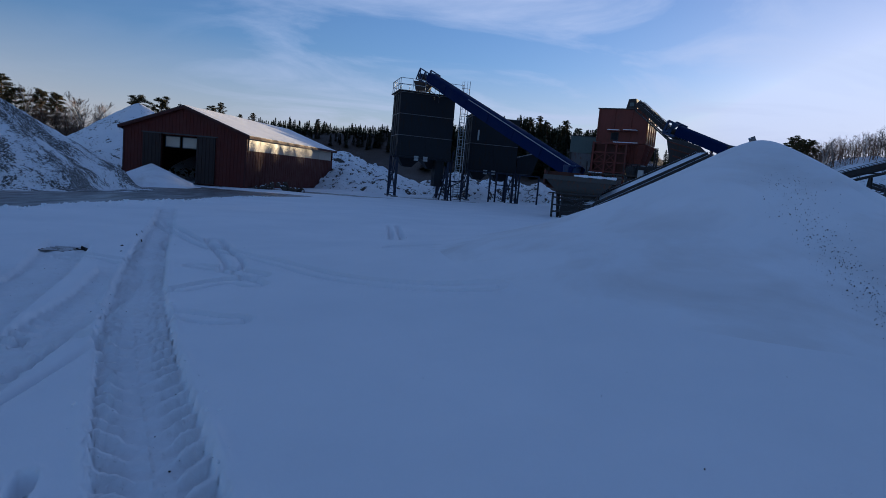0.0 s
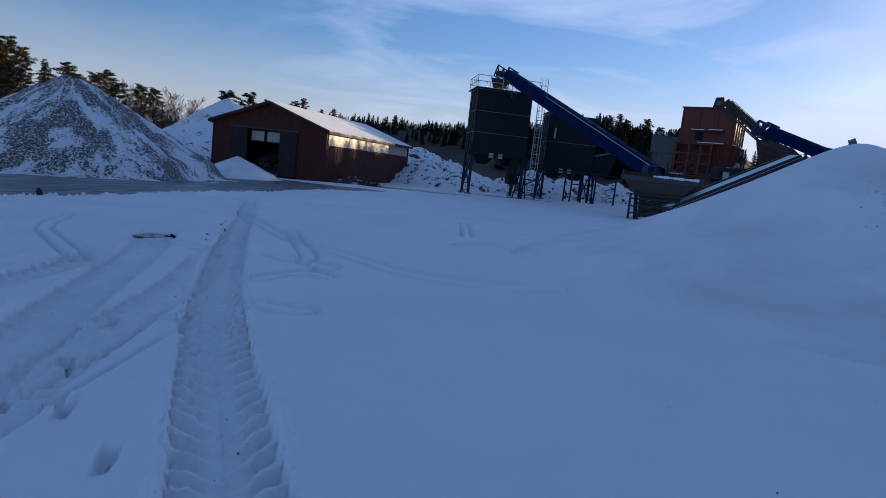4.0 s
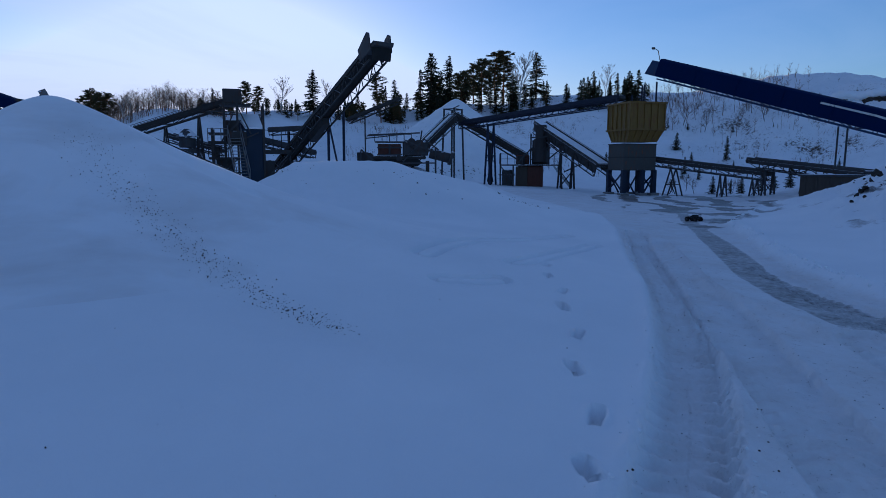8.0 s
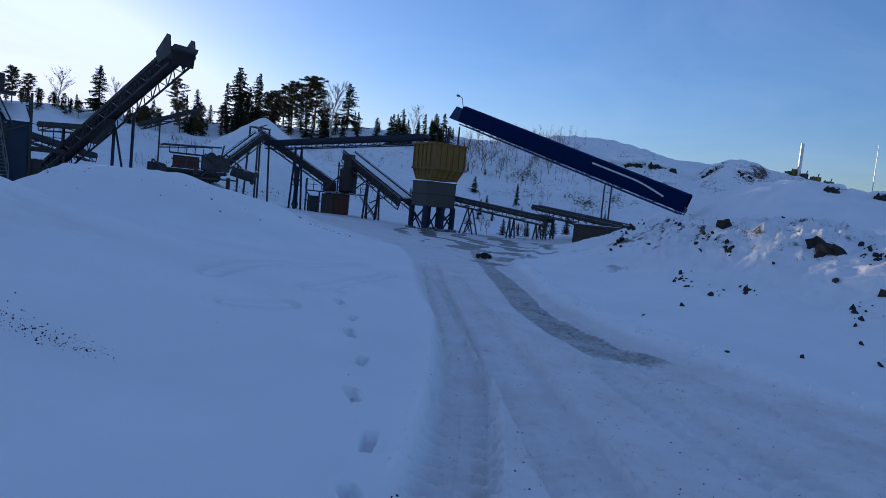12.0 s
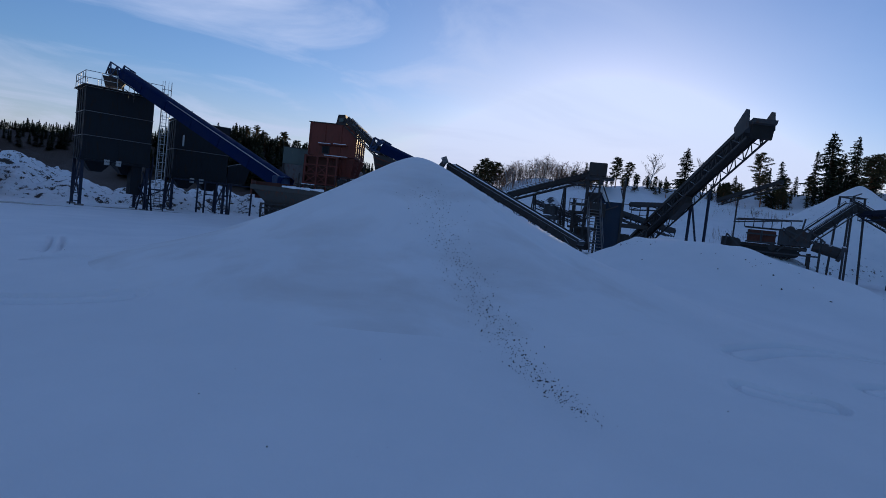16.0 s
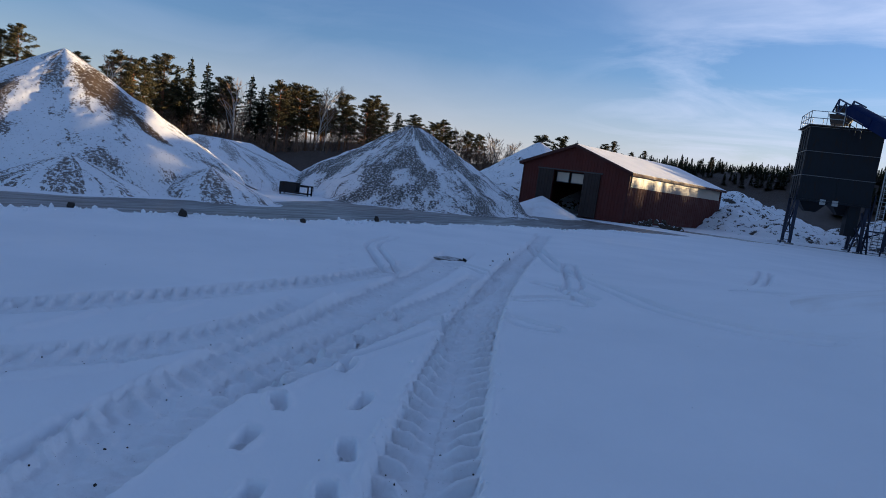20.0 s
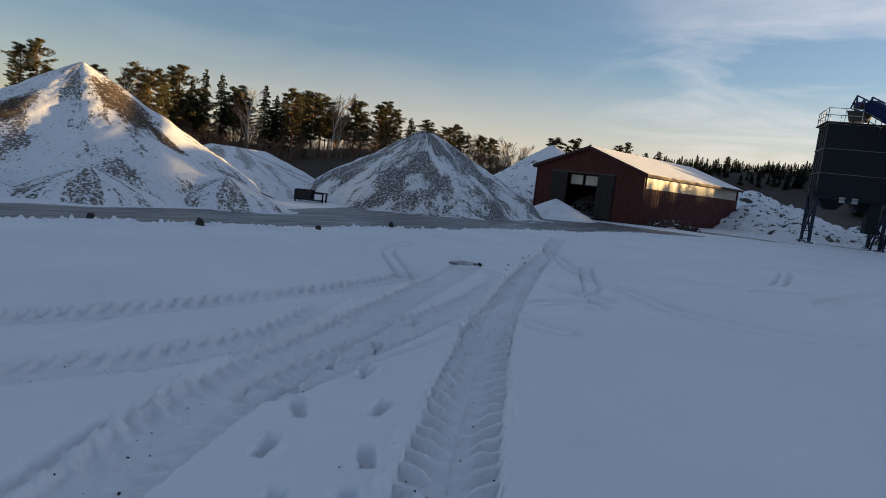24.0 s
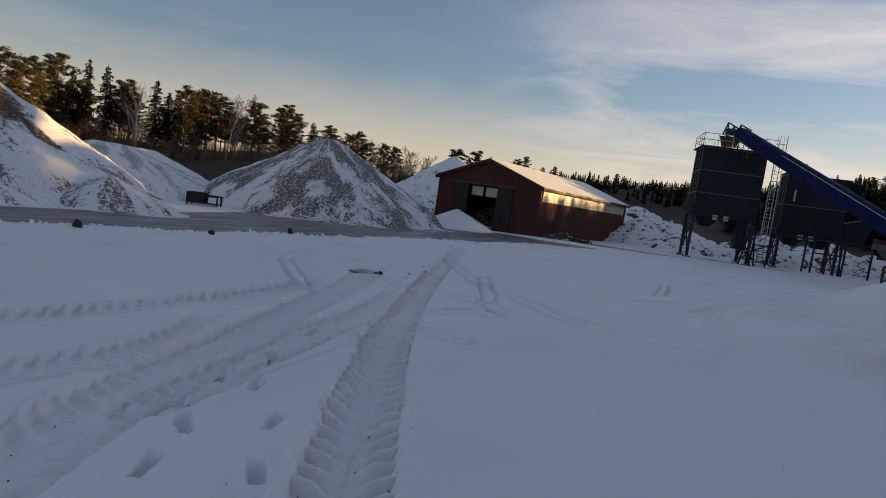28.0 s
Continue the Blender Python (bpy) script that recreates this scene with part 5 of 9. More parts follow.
# blue covered conveyor from the feed hopper up to the silo
C_LO, C_HI = sight(-14.0, 0.95, 36.0), sight(3.0, 10.2, 49.6)
BC1 = conveyor("blue_conveyor", "blue covered conveyor rising from a feed hopper to the silo", C_LO, C_LO.lerp(C_HI, 0.94), 1.0, 0.3, M_BLUE_DARK, cover=M_BLUE, cover_h=0.72, truss=False, snow=False, skirt=0.0)
_m, _n = along(C_LO, C_HI)
_x, _y, _z = _m.col[0].to_3d(), _m.col[1].to_3d(), _m.col[2].to_3d()
_near = _y if (C_HI + _y).length < (C_HI - _y).length else -_y
block(BC1, frame_box((C_LO.x, C_LO.y), -40), (-0.75, 0.1, -0.5, 0.5, C_LO.z - 0.25, C_LO.z + 0.6), M_BLUE_DARK, "tail_box", 0.05)
# kerb rail with a little snow along the top edge
bm = B()
beam(bm, C_LO + _x * 0.4 + _near * 0.50 + _z * 0.66, C_LO + _x * (_n * 0.62) + _near * 0.50 + _z * 0.66, 0.05, 0.05)
_rl = part("edge_rail", bm, M_GALV, BC1)
for _k in range(22):
    _s = 0.6 + _k * 0.62
    strut(BC1, C_LO + _x * _s + _near * 0.5 + _z * 0.52, C_LO + _x * _s + _near * 0.5 + _z * 0.66, 0.04, M_GALV, "rail_post")
# open head frame on the silo roof
hh = thing("conveyor_head", (C_HI.x, C_HI.y, 9.1), "dark open conveyor head frame with snowy chute", "conveyor")
for _a in (-1, 1):
    _o = C_HI + _y * (0.58 * _a)
    bm = B()
    for p0, p1 in (((-1.6, 0.72), (0.15, 0.72)), ((0.15, 0.72), (0.35, -0.35)), ((0.35, -0.35), (-1.6, -0.12)), ((-0.9, 0.72), (-0.4, -0.3)), ((-0.4, -0.3), (0.15, 0.72)), ((-1.6, -0.12), (-0.9, 0.72))):
        beam(bm, _o + _x * p0[0] + _z * p0[1], _o + _x * p1[0] + _z * p1[1], 0.09)
    part("side_frame", bm, M_BLUE_DARK, hh)
    bm = B()
    beam(bm, _o + _x * -0.3 + _z * -0.3, Vector((_o.x, _o.y, 9.1)) - _x * 0.2, 0.1)
    part("leg", bm, M_DARK_PLAIN, hh)
bm = B()
rod(bm, C_HI - _y * 0.5, C_HI + _y * 0.5, 0.3, 14)
part("drum", bm, M_DARK_PLAIN, hh)
bm = B()
hull(bm, [C_HI + Vector((a, b, -1.2)) for a, b in ((-0.7, -0.5), (0.5, -0.5), (0.5, 0.6), (-0.7, 0.6))], [C_HI + Vector((a, b, -0.45)) for a, b in ((-0.9, -0.6), (0.9, -0.6), (0.9, 0.7), (-0.9, 0.7))])
part("chute", bm, M_DARK_PLAIN, hh)
bm = B()
rod(bm, C_HI - _y * 0.7 + Vector((0.7, 0, -0.55)), C_HI - _y * 0.7 + Vector((1.5, 0.2, -0.75)), 0.22, 12)
part("gear_motor", bm, M_GREY_STEEL, hh)
rail_run(hh, [C_HI - _x * 1.9 + _near * 0.75 - Vector((0, 0, 1.0)), C_HI - _x * 4.2 + _near * 0.75 - Vector((0, 0, 1.0))], 1.0, M_DARK_PLAIN)


def hopper(name, label, c, ang, W, D, z0, z_mid, z_top, mat, leg=M_GREY_STEEL, lip=True, group=""):
    P = frame_box((c[0], c[1]), ang)
    h = thing(name, (c[0], c[1], z0), label, "hopper", group)
    bm = B()
    hull(bm, [P(-W * 0.22, -D * 0.25, z_mid), P(-W * 0.22, D * 0.25, z_mid), P(W * 0.22, D * 0.25, z_mid), P(W * 0.22, -D * 0.25, z_mid)],
         [P(-W / 2, -D / 2, z_top), P(-W / 2, D / 2, z_top), P(W / 2, D / 2, z_top), P(W / 2, -D / 2, z_top)])
    part("bin", bm, mat, h)
    if lip:
        for a0, a1, b0, b1 in ((-W / 2 - 0.05, W / 2 + 0.05, -D / 2 - 0.06, -D / 2 + 0.02), (-W / 2 - 0.05, W / 2 + 0.05, D / 2 - 0.02, D / 2 + 0.06), (-W / 2 - 0.06, -W / 2 + 0.02, -D / 2, D / 2), (W / 2 - 0.02, W / 2 + 0.06, -D / 2, D / 2)):
            bm = B()
            slab_in(P, bm, a0, a1, b0, b1, z_top - 0.1, z_top + 0.18)
            part("rim", bm, mat, h)
    for u in (-W * 0.26, W * 0.26):
        for v in (-D * 0.28, D * 0.28):
            bm = B()
            beam(bm, P(u, v, z0 - 0.2), P(u * 1.15, v * 1.15, z_mid + 0.55 * (z_top - z_mid)), 0.12)
            part("leg", bm, leg, h)
    bm = B()
    for v in (-D * 0.28, D * 0.28):
        beam(bm, P(-W * 0.26, v, z0 + 0.2), P(W * 0.26, v, z_mid), 0.08)
        beam(bm, P(W * 0.26, v, z0 + 0.2), P(-W * 0.26, v, z_mid), 0.08)
        beam(bm, P(-W * 0.26, v, z0 + 0.9), P(W * 0.26, v, z0 + 0.9), 0.08)
    part("bracing", bm, leg, h)
    return h, P


HP, PH = hopper("feed_hopper", "grey weathered feed hopper on braced legs", spot(8.35, 32.4), -15, 4.15, 2.6, -0.2, 0.95, 2.1, M_GREY_DARK, M_DARK_PLAIN)
block(HP, PH, (-2.05, 0.4, 1.28, 1.36, 1.5, 2.55), M_RUST_DARK, "back_plate", label="rusty plate behind the rim")
block(HP, PH, (-2.12, -2.04, -1.25, 1.3, 1.7, 2.55), M_RUST_DARK, "side_plate")
bm = B()
for _k in range(9):
    _u = -0.2 + _k * 0.27
    box(bm, (0.32, 0.22, 0.10 + 0.03 * (_k % 3)), Matrix.Translation(PH(_u, -1.33, 2.33)) @ Matrix.Rotation(radians(-13), 4, "Z"), 0.04)
bmesh.ops.remove_doubles(bm, verts=bm.verts, dist=0.001)
part("rim_snow", bm, M_SNOW, HP, "snow lying on the rim")
block(HP, PH, (-0.9, 0.7, -0.75, 0.75, -0.1, 0.95), M_DARK, "feeder_box", 0.04)
for _u in (-1.45, -0.9, 0.2, 1.1):
    strut(HP, PH(_u, -1.0, -0.4), PH(_u * 1.02, -0.9, 1.25), 0.11, M_DARK_PLAIN, "post")
for _h in (0.1, 0.5, 0.95, 1.2):
    strut(HP, PH(-1.5, -1.02, _h), PH(1.3, -1.02, _h + 0.05), 0.09, M_DARK_PLAIN, "crossbar")
strut(HP, PH(-1.4, -1.05, 0.05), PH(0.4, -1.05, 0.8), 0.07, M_DARK_PLAIN)
strut(HP, PH(-0.6, -1.05, 0.9), PH(1.0, -1.05, 0.1), 0.07, M_DARK_PLAIN)
# snow-topped truss conveyor from the hopper towards the screen
conveyor("truss_conveyor", "dark lattice conveyor with snow along its belt", sight(-15.6, -2.0, 32.5), sight(-26.2, 4.0, 40.0), 0.95, 0.85, M_DARK_PLAIN, legs=((0.4, 0.5, 0.1), (0.62, 0.5, 0.12), (0.85, 0.6, 0.12)), skirt=0.5, step=0.9)


# ---------------- red screening house ----------------
def screen_house():
    c = polar(-15.7, 47.0)
    P = frame_box((c.x, c.y), -32)
    z0 = -0.4
    s = thing("screening_house", P(2, 2, z0), "rust-red steel screening house on a braced frame", "plant building")
    W, D, T = 4.1, 3.5, 8.4
    body = block(s, P, (0, W, 0, D, 5.65, T), M_RUST_RED, "body")
    for i, u in enumerate((0.03, 1.35, 2.75, W - 0.03)):
        block(body, P, (u - 0.05, u + 0.05, -0.07, 0, 5.7, T - 0.03), M_RUST_RED, "rib")
    for i in range(5):
        v = 0.05 + (D - 0.1) * i / 4
        block(body, P, (W, W + 0.07, v - 0.05, v + 0.05, 5.7, T - 0.03), M_RUST_RED, "rib")
    block(s, P, (-0.12, W + 0.12, -0.12, D + 0.12, T, T + 0.07), M_DARK_PLAIN, "roof")
    for u0, u1, h in ((0.9, 2.0, 6.62), (2.2, 3.4, 6.66), (0.6, 3.6, 5.62)):
        wk = block(s, P, (u0, u1, -0.55, 0, h - 0.08, h), M_RUST_RED, "walkway")
        block(wk, P, (u0 + 0.06 + (0.9 if h < 6 else 0), u1 - 0.05, -0.52, -0.1, h, h + 0.06), M_SNOW, "walkway_snow")
    # ribbed funnel under the body
    bm = B()
    lo = [P(2.3, 0.5, 3.9), P(2.3, D - 0.5, 3.9), P(W - 0.35, D - 0.5, 3.9), P(W - 0.35, 0.5, 3.9)]
    hi = [P(1.6, 0, 5.6), P(1.6, D, 5.6), P(W, D, 5.6), P(W, 0, 5.6)]
    hull(bm, lo, hi)
    fn = part("funnel", bm, M_RUST_RED, s)
    for i in range(9):
        f = i / 8
        strut(fn, lo[3].lerp(lo[2], f), hi[3].lerp(hi[2], f) + Vector((0.05, -0.03, 0)), 0.10, M_RUST_RED, "rib")
        if i < 7:
            strut(fn, lo[0].lerp(lo[3], f), hi[0].lerp(hi[3], f) - Vector((0.03, 0.05, 0)), 0.08, M_RUST_RED, "rib")
    # lower storey: panels, window frame, X-braced doors
    block(s, P, (0.05, 2.6, 0.05, 1.8, 3.1, 5.55), M_RUST_DARK, "lower_body")
    for u in (0.0, 1.05, 1.95, 2.75):
        block(s, P, (u - 0.07, u + 0.07, -0.62, -0.48, z0 - 0.2, 5.6), M_RUST_RED, "post")
    for h in (3.15, 3.95, 4.75, 5.5):
        block(s, P, (-0.1, 2.85, -0.6, -0.5, h - 0.05, h + 0.05), M_RUST_RED, "rail")
    for u0, u1 in ((0.05, 1.0), (1.1, 1.9)):
        for h0 in (3.2, 4.0):
            strut(s, P(u0, -0.5, h0), P(u1, -0.5, h0 + 0.7), 0.07, M_RUST_RED)
            strut(s, P(u1, -0.5, h0), P(u0, -0.5, h0 + 0.7), 0.07, M_RUST_RED)
    wf = block(s, P, (1.2, 1.85, -0.06, -0.02, 5.8, 6.5), M_DARK_PLAIN, "window_frame")
    block(wf, P, (1.27, 1.78, -0.075, -0.062, 5.87, 6.43), M_BLACK_SHEET, "pane")
    block(s, P, (-0.12, -0.02, -0.6, 0.4, 3.1, 5.6), M_RUST_DARK, "side_panel")
    # dark decks and machinery below
    for h, u0, u1, v0 in ((3.0, -0.6, 4.6, -0.9), (2.2, -0.4, 5.2, -1.2), (1.3, 0.0, 5.6, -1.4)):
        block(s, P, (u0, u1, v0, D, h - 0.1, h), M_TIMBER, "deck")
        for k in range(6):
            u = u0 + (u1 - u0) * (k + 0.2) / 6
            strut(s, P(u, v0 + 0.05, h - 0.8), P(u, v0 + 0.05, h + 0.02), 0.09, M_DARK_PLAIN, "post")
        block(s, P, (u0 + 0.5, u0 + 1.6, v0 + 0.05, v0 + 0.6, h, h + 0.05), M_SNOW, "deck_snow")
        strut(s, P(u0, v0, h - 0.45), P(u1, v0, h - 0.4), 0.12, M_TIMBER, "beam")
    rail_run(s, [P(2.8, -0.9, 3.0), P(4.6, -0.9, 3.0)], 0.9, M_DARK_PLAIN, 0.6)
    for u, v, r, h0, h1 in ((0.6, -0.7, 0.42, 0.2, 1.25), (2.2, -0.8, 0.35, 1.3, 2.0), (3.9, -0.7, 0.5, 0.3, 1.2), (3.4, -0.2, 0.4, 2.2, 3.3), (4.5, 0.4, 0.55, 1.4, 2.6)):
        bm = B()
        rod(bm, P(u, v, h0), P(u, v, h1), r, 14)
        part("motor_housing", bm, M_DARK_PLAIN, s)
    for d in ((3.5, 5.5, 0.4, 2.6, 2.2, 3.9), (5.2, 6.4, 0.4, 2.0, 1.3, 2.7), (4.4, 5.0, 0.1, 1.2, 3.0, 3.9), (2.9, 3.6, -0.5, 0.4, 3.0, 3.7), (0.2, 2.0, -0.5, 0.2, 1.35, 2.1), (2.4, 5.4, 0.0, 2.4, -0.5, 1.2)):
        block(s, P, d, M_DARK_PLAIN, "machine_box", 0.05)
    for a, b in (((3.2, -0.9, 1.4), (4.8, -0.7, 2.9)), ((2.9, -0.9, 2.9), (4.1, -1.1, 1.5)), ((4.4, -0.9, 3.4), (5.6, -0.6, 2.4)), ((-0.4, -0.9, 1.6), (0.8, -1.0, 3.0)), ((5.2, -0.2, 0.0), (5.2, -0.2, 4.6)), ((4.3, D, 0.0), (4.3, D, 5.6)), ((-0.3, -0.9, -0.4), (-0.3, -0.9, 3.9)), ((4.6, -0.9, -0.4), (4.6, -0.9, 3.0))):
        strut(s, P(*a), P(*b), 0.11, M_DARK_PLAIN)
    block(s, P, (4.05, 4.5, -1.3, -1.0, 2.25, 3.45), M_GALV, "control_box", 0.02, "pale control cabinet")
    # head of the rising conveyor on the roof
    bm = B()
    o2 = [P(2.1, 0.3, T + 0.07), P(2.1, 1.4, T + 0.07), P(3.05, 1.4, T + 0.07), P(3.05, 0.3, T + 0.07)]
    hull(bm, o2, [P(2.25, 0.35, 9.3), P(2.25, 1.35, 9.3), P(2.85, 1.35, 9.35), P(2.85, 0.35, 9.35)])
    hb = part("head_box", bm, M_DARK_PLAIN, s)
    block(hb, P, (2.4, 2.75, 0.2, 0.32, T + 0.3, 9.0), M_GREEN_GREY, "hatch")
    return s


screen_house()
conveyor("truss_conveyor", "dark steep conveyor rising to the roof of the screening house", sight(-26.2, 3.6, 45.0), sight(-19.6, 8.75, 46.6), 0.8, 0.55, M_DARK_PLAIN, guard=0.3, skirt=0.55, step=0.8, snow=False)
SB_LO, SB_HI = sight(-28.6, 4.15, 42.0), sight(-23.7, 5.95, 44.0)
SB = conveyor("blue_conveyor", "short blue conveyor with open head frame", SB_LO, SB_HI, 0.9, 0.3, M_BLUE_DARK, cover=M_BLUE, cover_h=0.6, truss=False, snow=False, skirt=0.0)
_m, _n = along(SB_LO, SB_HI)
_x, _y, _z = _m.col[0].to_3d(), _m.col[1].to_3d(), _m.col[2].to_3d()
for _a in (-1, 1):
    _o = SB_HI + _y * (0.5 * _a)
    bm = B()
    for p0, p1 in (((-0.1, 0.65), (0.95, 0.7)), ((0.95, 0.7), (1.0, -0.3)), ((1.0, -0.3), (-0.1, -0.2)), ((0.1, 0.6), (0.9, -0.25)), ((0.45, 0.65), (0.45, -0.3))):
        beam(bm, _o + _x * p0[0] + _z * p0[1], _o + _x * p1[0] + _z * p1[1], 0.16)
    part("head_frame", bm, M_BLUE_DARK, SB)
bm = B()
rod(bm, SB_HI + _x * 0.6 - _y * 0.45, SB_HI + _x * 0.6 + _y * 0.45, 0.25, 14)
part("head_drum", bm, M_DARK_PLAIN, SB)
for _s, _r in ((0.25, 0.1), (0.75, 0.1)):
    _q = SB_LO.lerp(SB_HI, _s)
    for _a in (-0.4, 0.4):
        strut(SB, _q + _y * _a, rest((_q.x + _y.x * _a * 2, _q.y + _y.y * _a * 2), -0.2), 0.12, M_BLUE_DARK, "leg")
# curved tail hood with a snowy scraper
TH = thing("tail_hood", (SB_LO.x, SB_LO.y, height_at(SB_LO.x, SB_LO.y)), "dark curved hood and snowy arm at a conveyor tail", "machine part")
bm = B()
_ring = [(0.35, -0.3), (0.35, 0.35), (0.0, 0.72), (-0.75, 0.78), (-1.25, 0.45), (-1.3, -0.2)]
hull(bm, [SB_LO + _x * a + _z * h - _y * 0.45 for a, h in _ring], [SB_LO + _x * a + _z * h + _y * 0.45 for a, h in _ring])
bmesh.ops.recalc_face_normals(bm, faces=bm.faces)
part("hood", bm, M_DARK_PLAIN, TH)
bm = B()
rod(bm, SB_LO - _x * 0.9 + _z * 0.3, sight(-30.7, 5.65, 41.0), 0.22, 10)
part("arm", bm, M_DARK, TH)
bm = B()
rod(bm, sight(-30.3, 5.5, 41.0), sight(-30.85, 5.75, 41.0), 0.27, 10)
part("arm_head", bm, M_GREY_STEEL, TH)
strut(TH, SB_LO - _x * 0.5, rest((SB_LO.x - _x.x, SB_LO.y - _x.y), -0.2), 0.3, M_DARK_PLAIN, "leg")
# dark receiving hopper between the two conveyors
RH = thing("receiving_hopper", tuple(polar(-25, 42.5, -0.35)), "big dark steel hopper between two conveyors", "hopper")
bm = B()
_f = [sight(-22.6, 5.5, 43.5), sight(-24.3, 5.35, 43.0), sight(-25.9, 4.85, 42.5), sight(-27.4, 3.6, 42.0), sight(-26.5, 2.0, 42.0), sight(-23.2, 3.0, 43.3)]
_off = polar(-25, 1.6)
hull(bm, _f, [v + _off for v in _f])
bmesh.ops.recalc_face_normals(bm, faces=bm.faces)
part("bin", bm, M_DARK_PLAIN, RH)
for _az, _el in ((-23.4, 3.2), (-24.6, 2.8), (-26.4, 2.4), (-25.4, 2.6)):
    _q = sight(_az, _el, 43.2)
    strut(RH, _q, rest((_q.x, _q.y), -0.2), 0.16, M_DARK_PLAIN, "leg")
for _k in range(4):
    _q0, _q1 = sight(-22.8 - _k * 0.3, 5.2 - _k * 0.7, 43.0), sight(-25.6 - _k * 0.35, 4.5 - _k * 0.7, 42.0)
    strut(RH, _q0, _q1, 0.1, M_RUST_DARK, "stiffener")
GC = thing("steel_container", tuple(polar(-14, 54, -0.4)), "grey-green corrugated steel container on a dark base", "container")
_c = polar(-13.1, 51.0)
_P = frame_box((_c.x, _c.y), -14)
bm = B()
slab_in(_P, bm, 0, 2.35, 0, 2.2, 4.9, 6.4)
_gb = part("body", bm, M_GREEN_GREY, GC)
for _k in range(4):
    bm = B()
    slab_in(_P, bm, 0.02 + _k * 0.75, 0.1 + _k * 0.75, -0.06, 0, 4.92, 6.38)
    part("corrugation", bm, M_GREEN_GREY, _gb)
block(GC, _P, (-0.05, 2.4, -0.08, 2.25, 6.4, 6.46), M_DARK, "lid")
bm = B()
hull(bm, [_P(0.8, 0.7, 2.6), _P(0.8, 1.5, 2.6), _P(1.7, 1.5, 2.6), _P(1.7, 0.7, 2.6)], [_P(0.05, 0.05, 4.88), _P(0.05, 2.15, 4.88), _P(2.3, 2.15, 4.88), _P(2.3, 0.05, 4.88)])
part("funnel", bm, M_GREY_STEEL, GC)
for _u in (0.1, 2.25):
    for _v in (0.1, 2.1):
        block(GC, _P, (_u - 0.1, _u + 0.1, _v - 0.1, _v + 0.1, -0.7, 4.9), M_DARK_PLAIN, "leg")
block(GC, _P, (-0.2, 2.6, 0.5, 2.0, -0.6, 2.6), M_DARK_PLAIN, "base")
# ---------------- plant beyond the snow pile ----------------
conveyor("truss_conveyor", "long dark conveyor sloping down behind the snow pile", sight(-46.4, -1.6, 36.0), sight(-31.3, 5.1, 42.0), 0.95, 0.55, M_DARK_PLAIN, legs=((0.6, 0.5, 0.1),), skirt=0.6)
conveyor("truss_conveyor", "thin lattice conveyor rising to a screen tower", sight(-37.8, 2.6, 47.0), sight(-46.8, 5.75, 46.0), 0.8, 0.45, M_DARK_PLAIN, legs=((0.3, 0.4, 0.1), (0.65, 0.4, 0.1)), guard=0.4, snow=False)


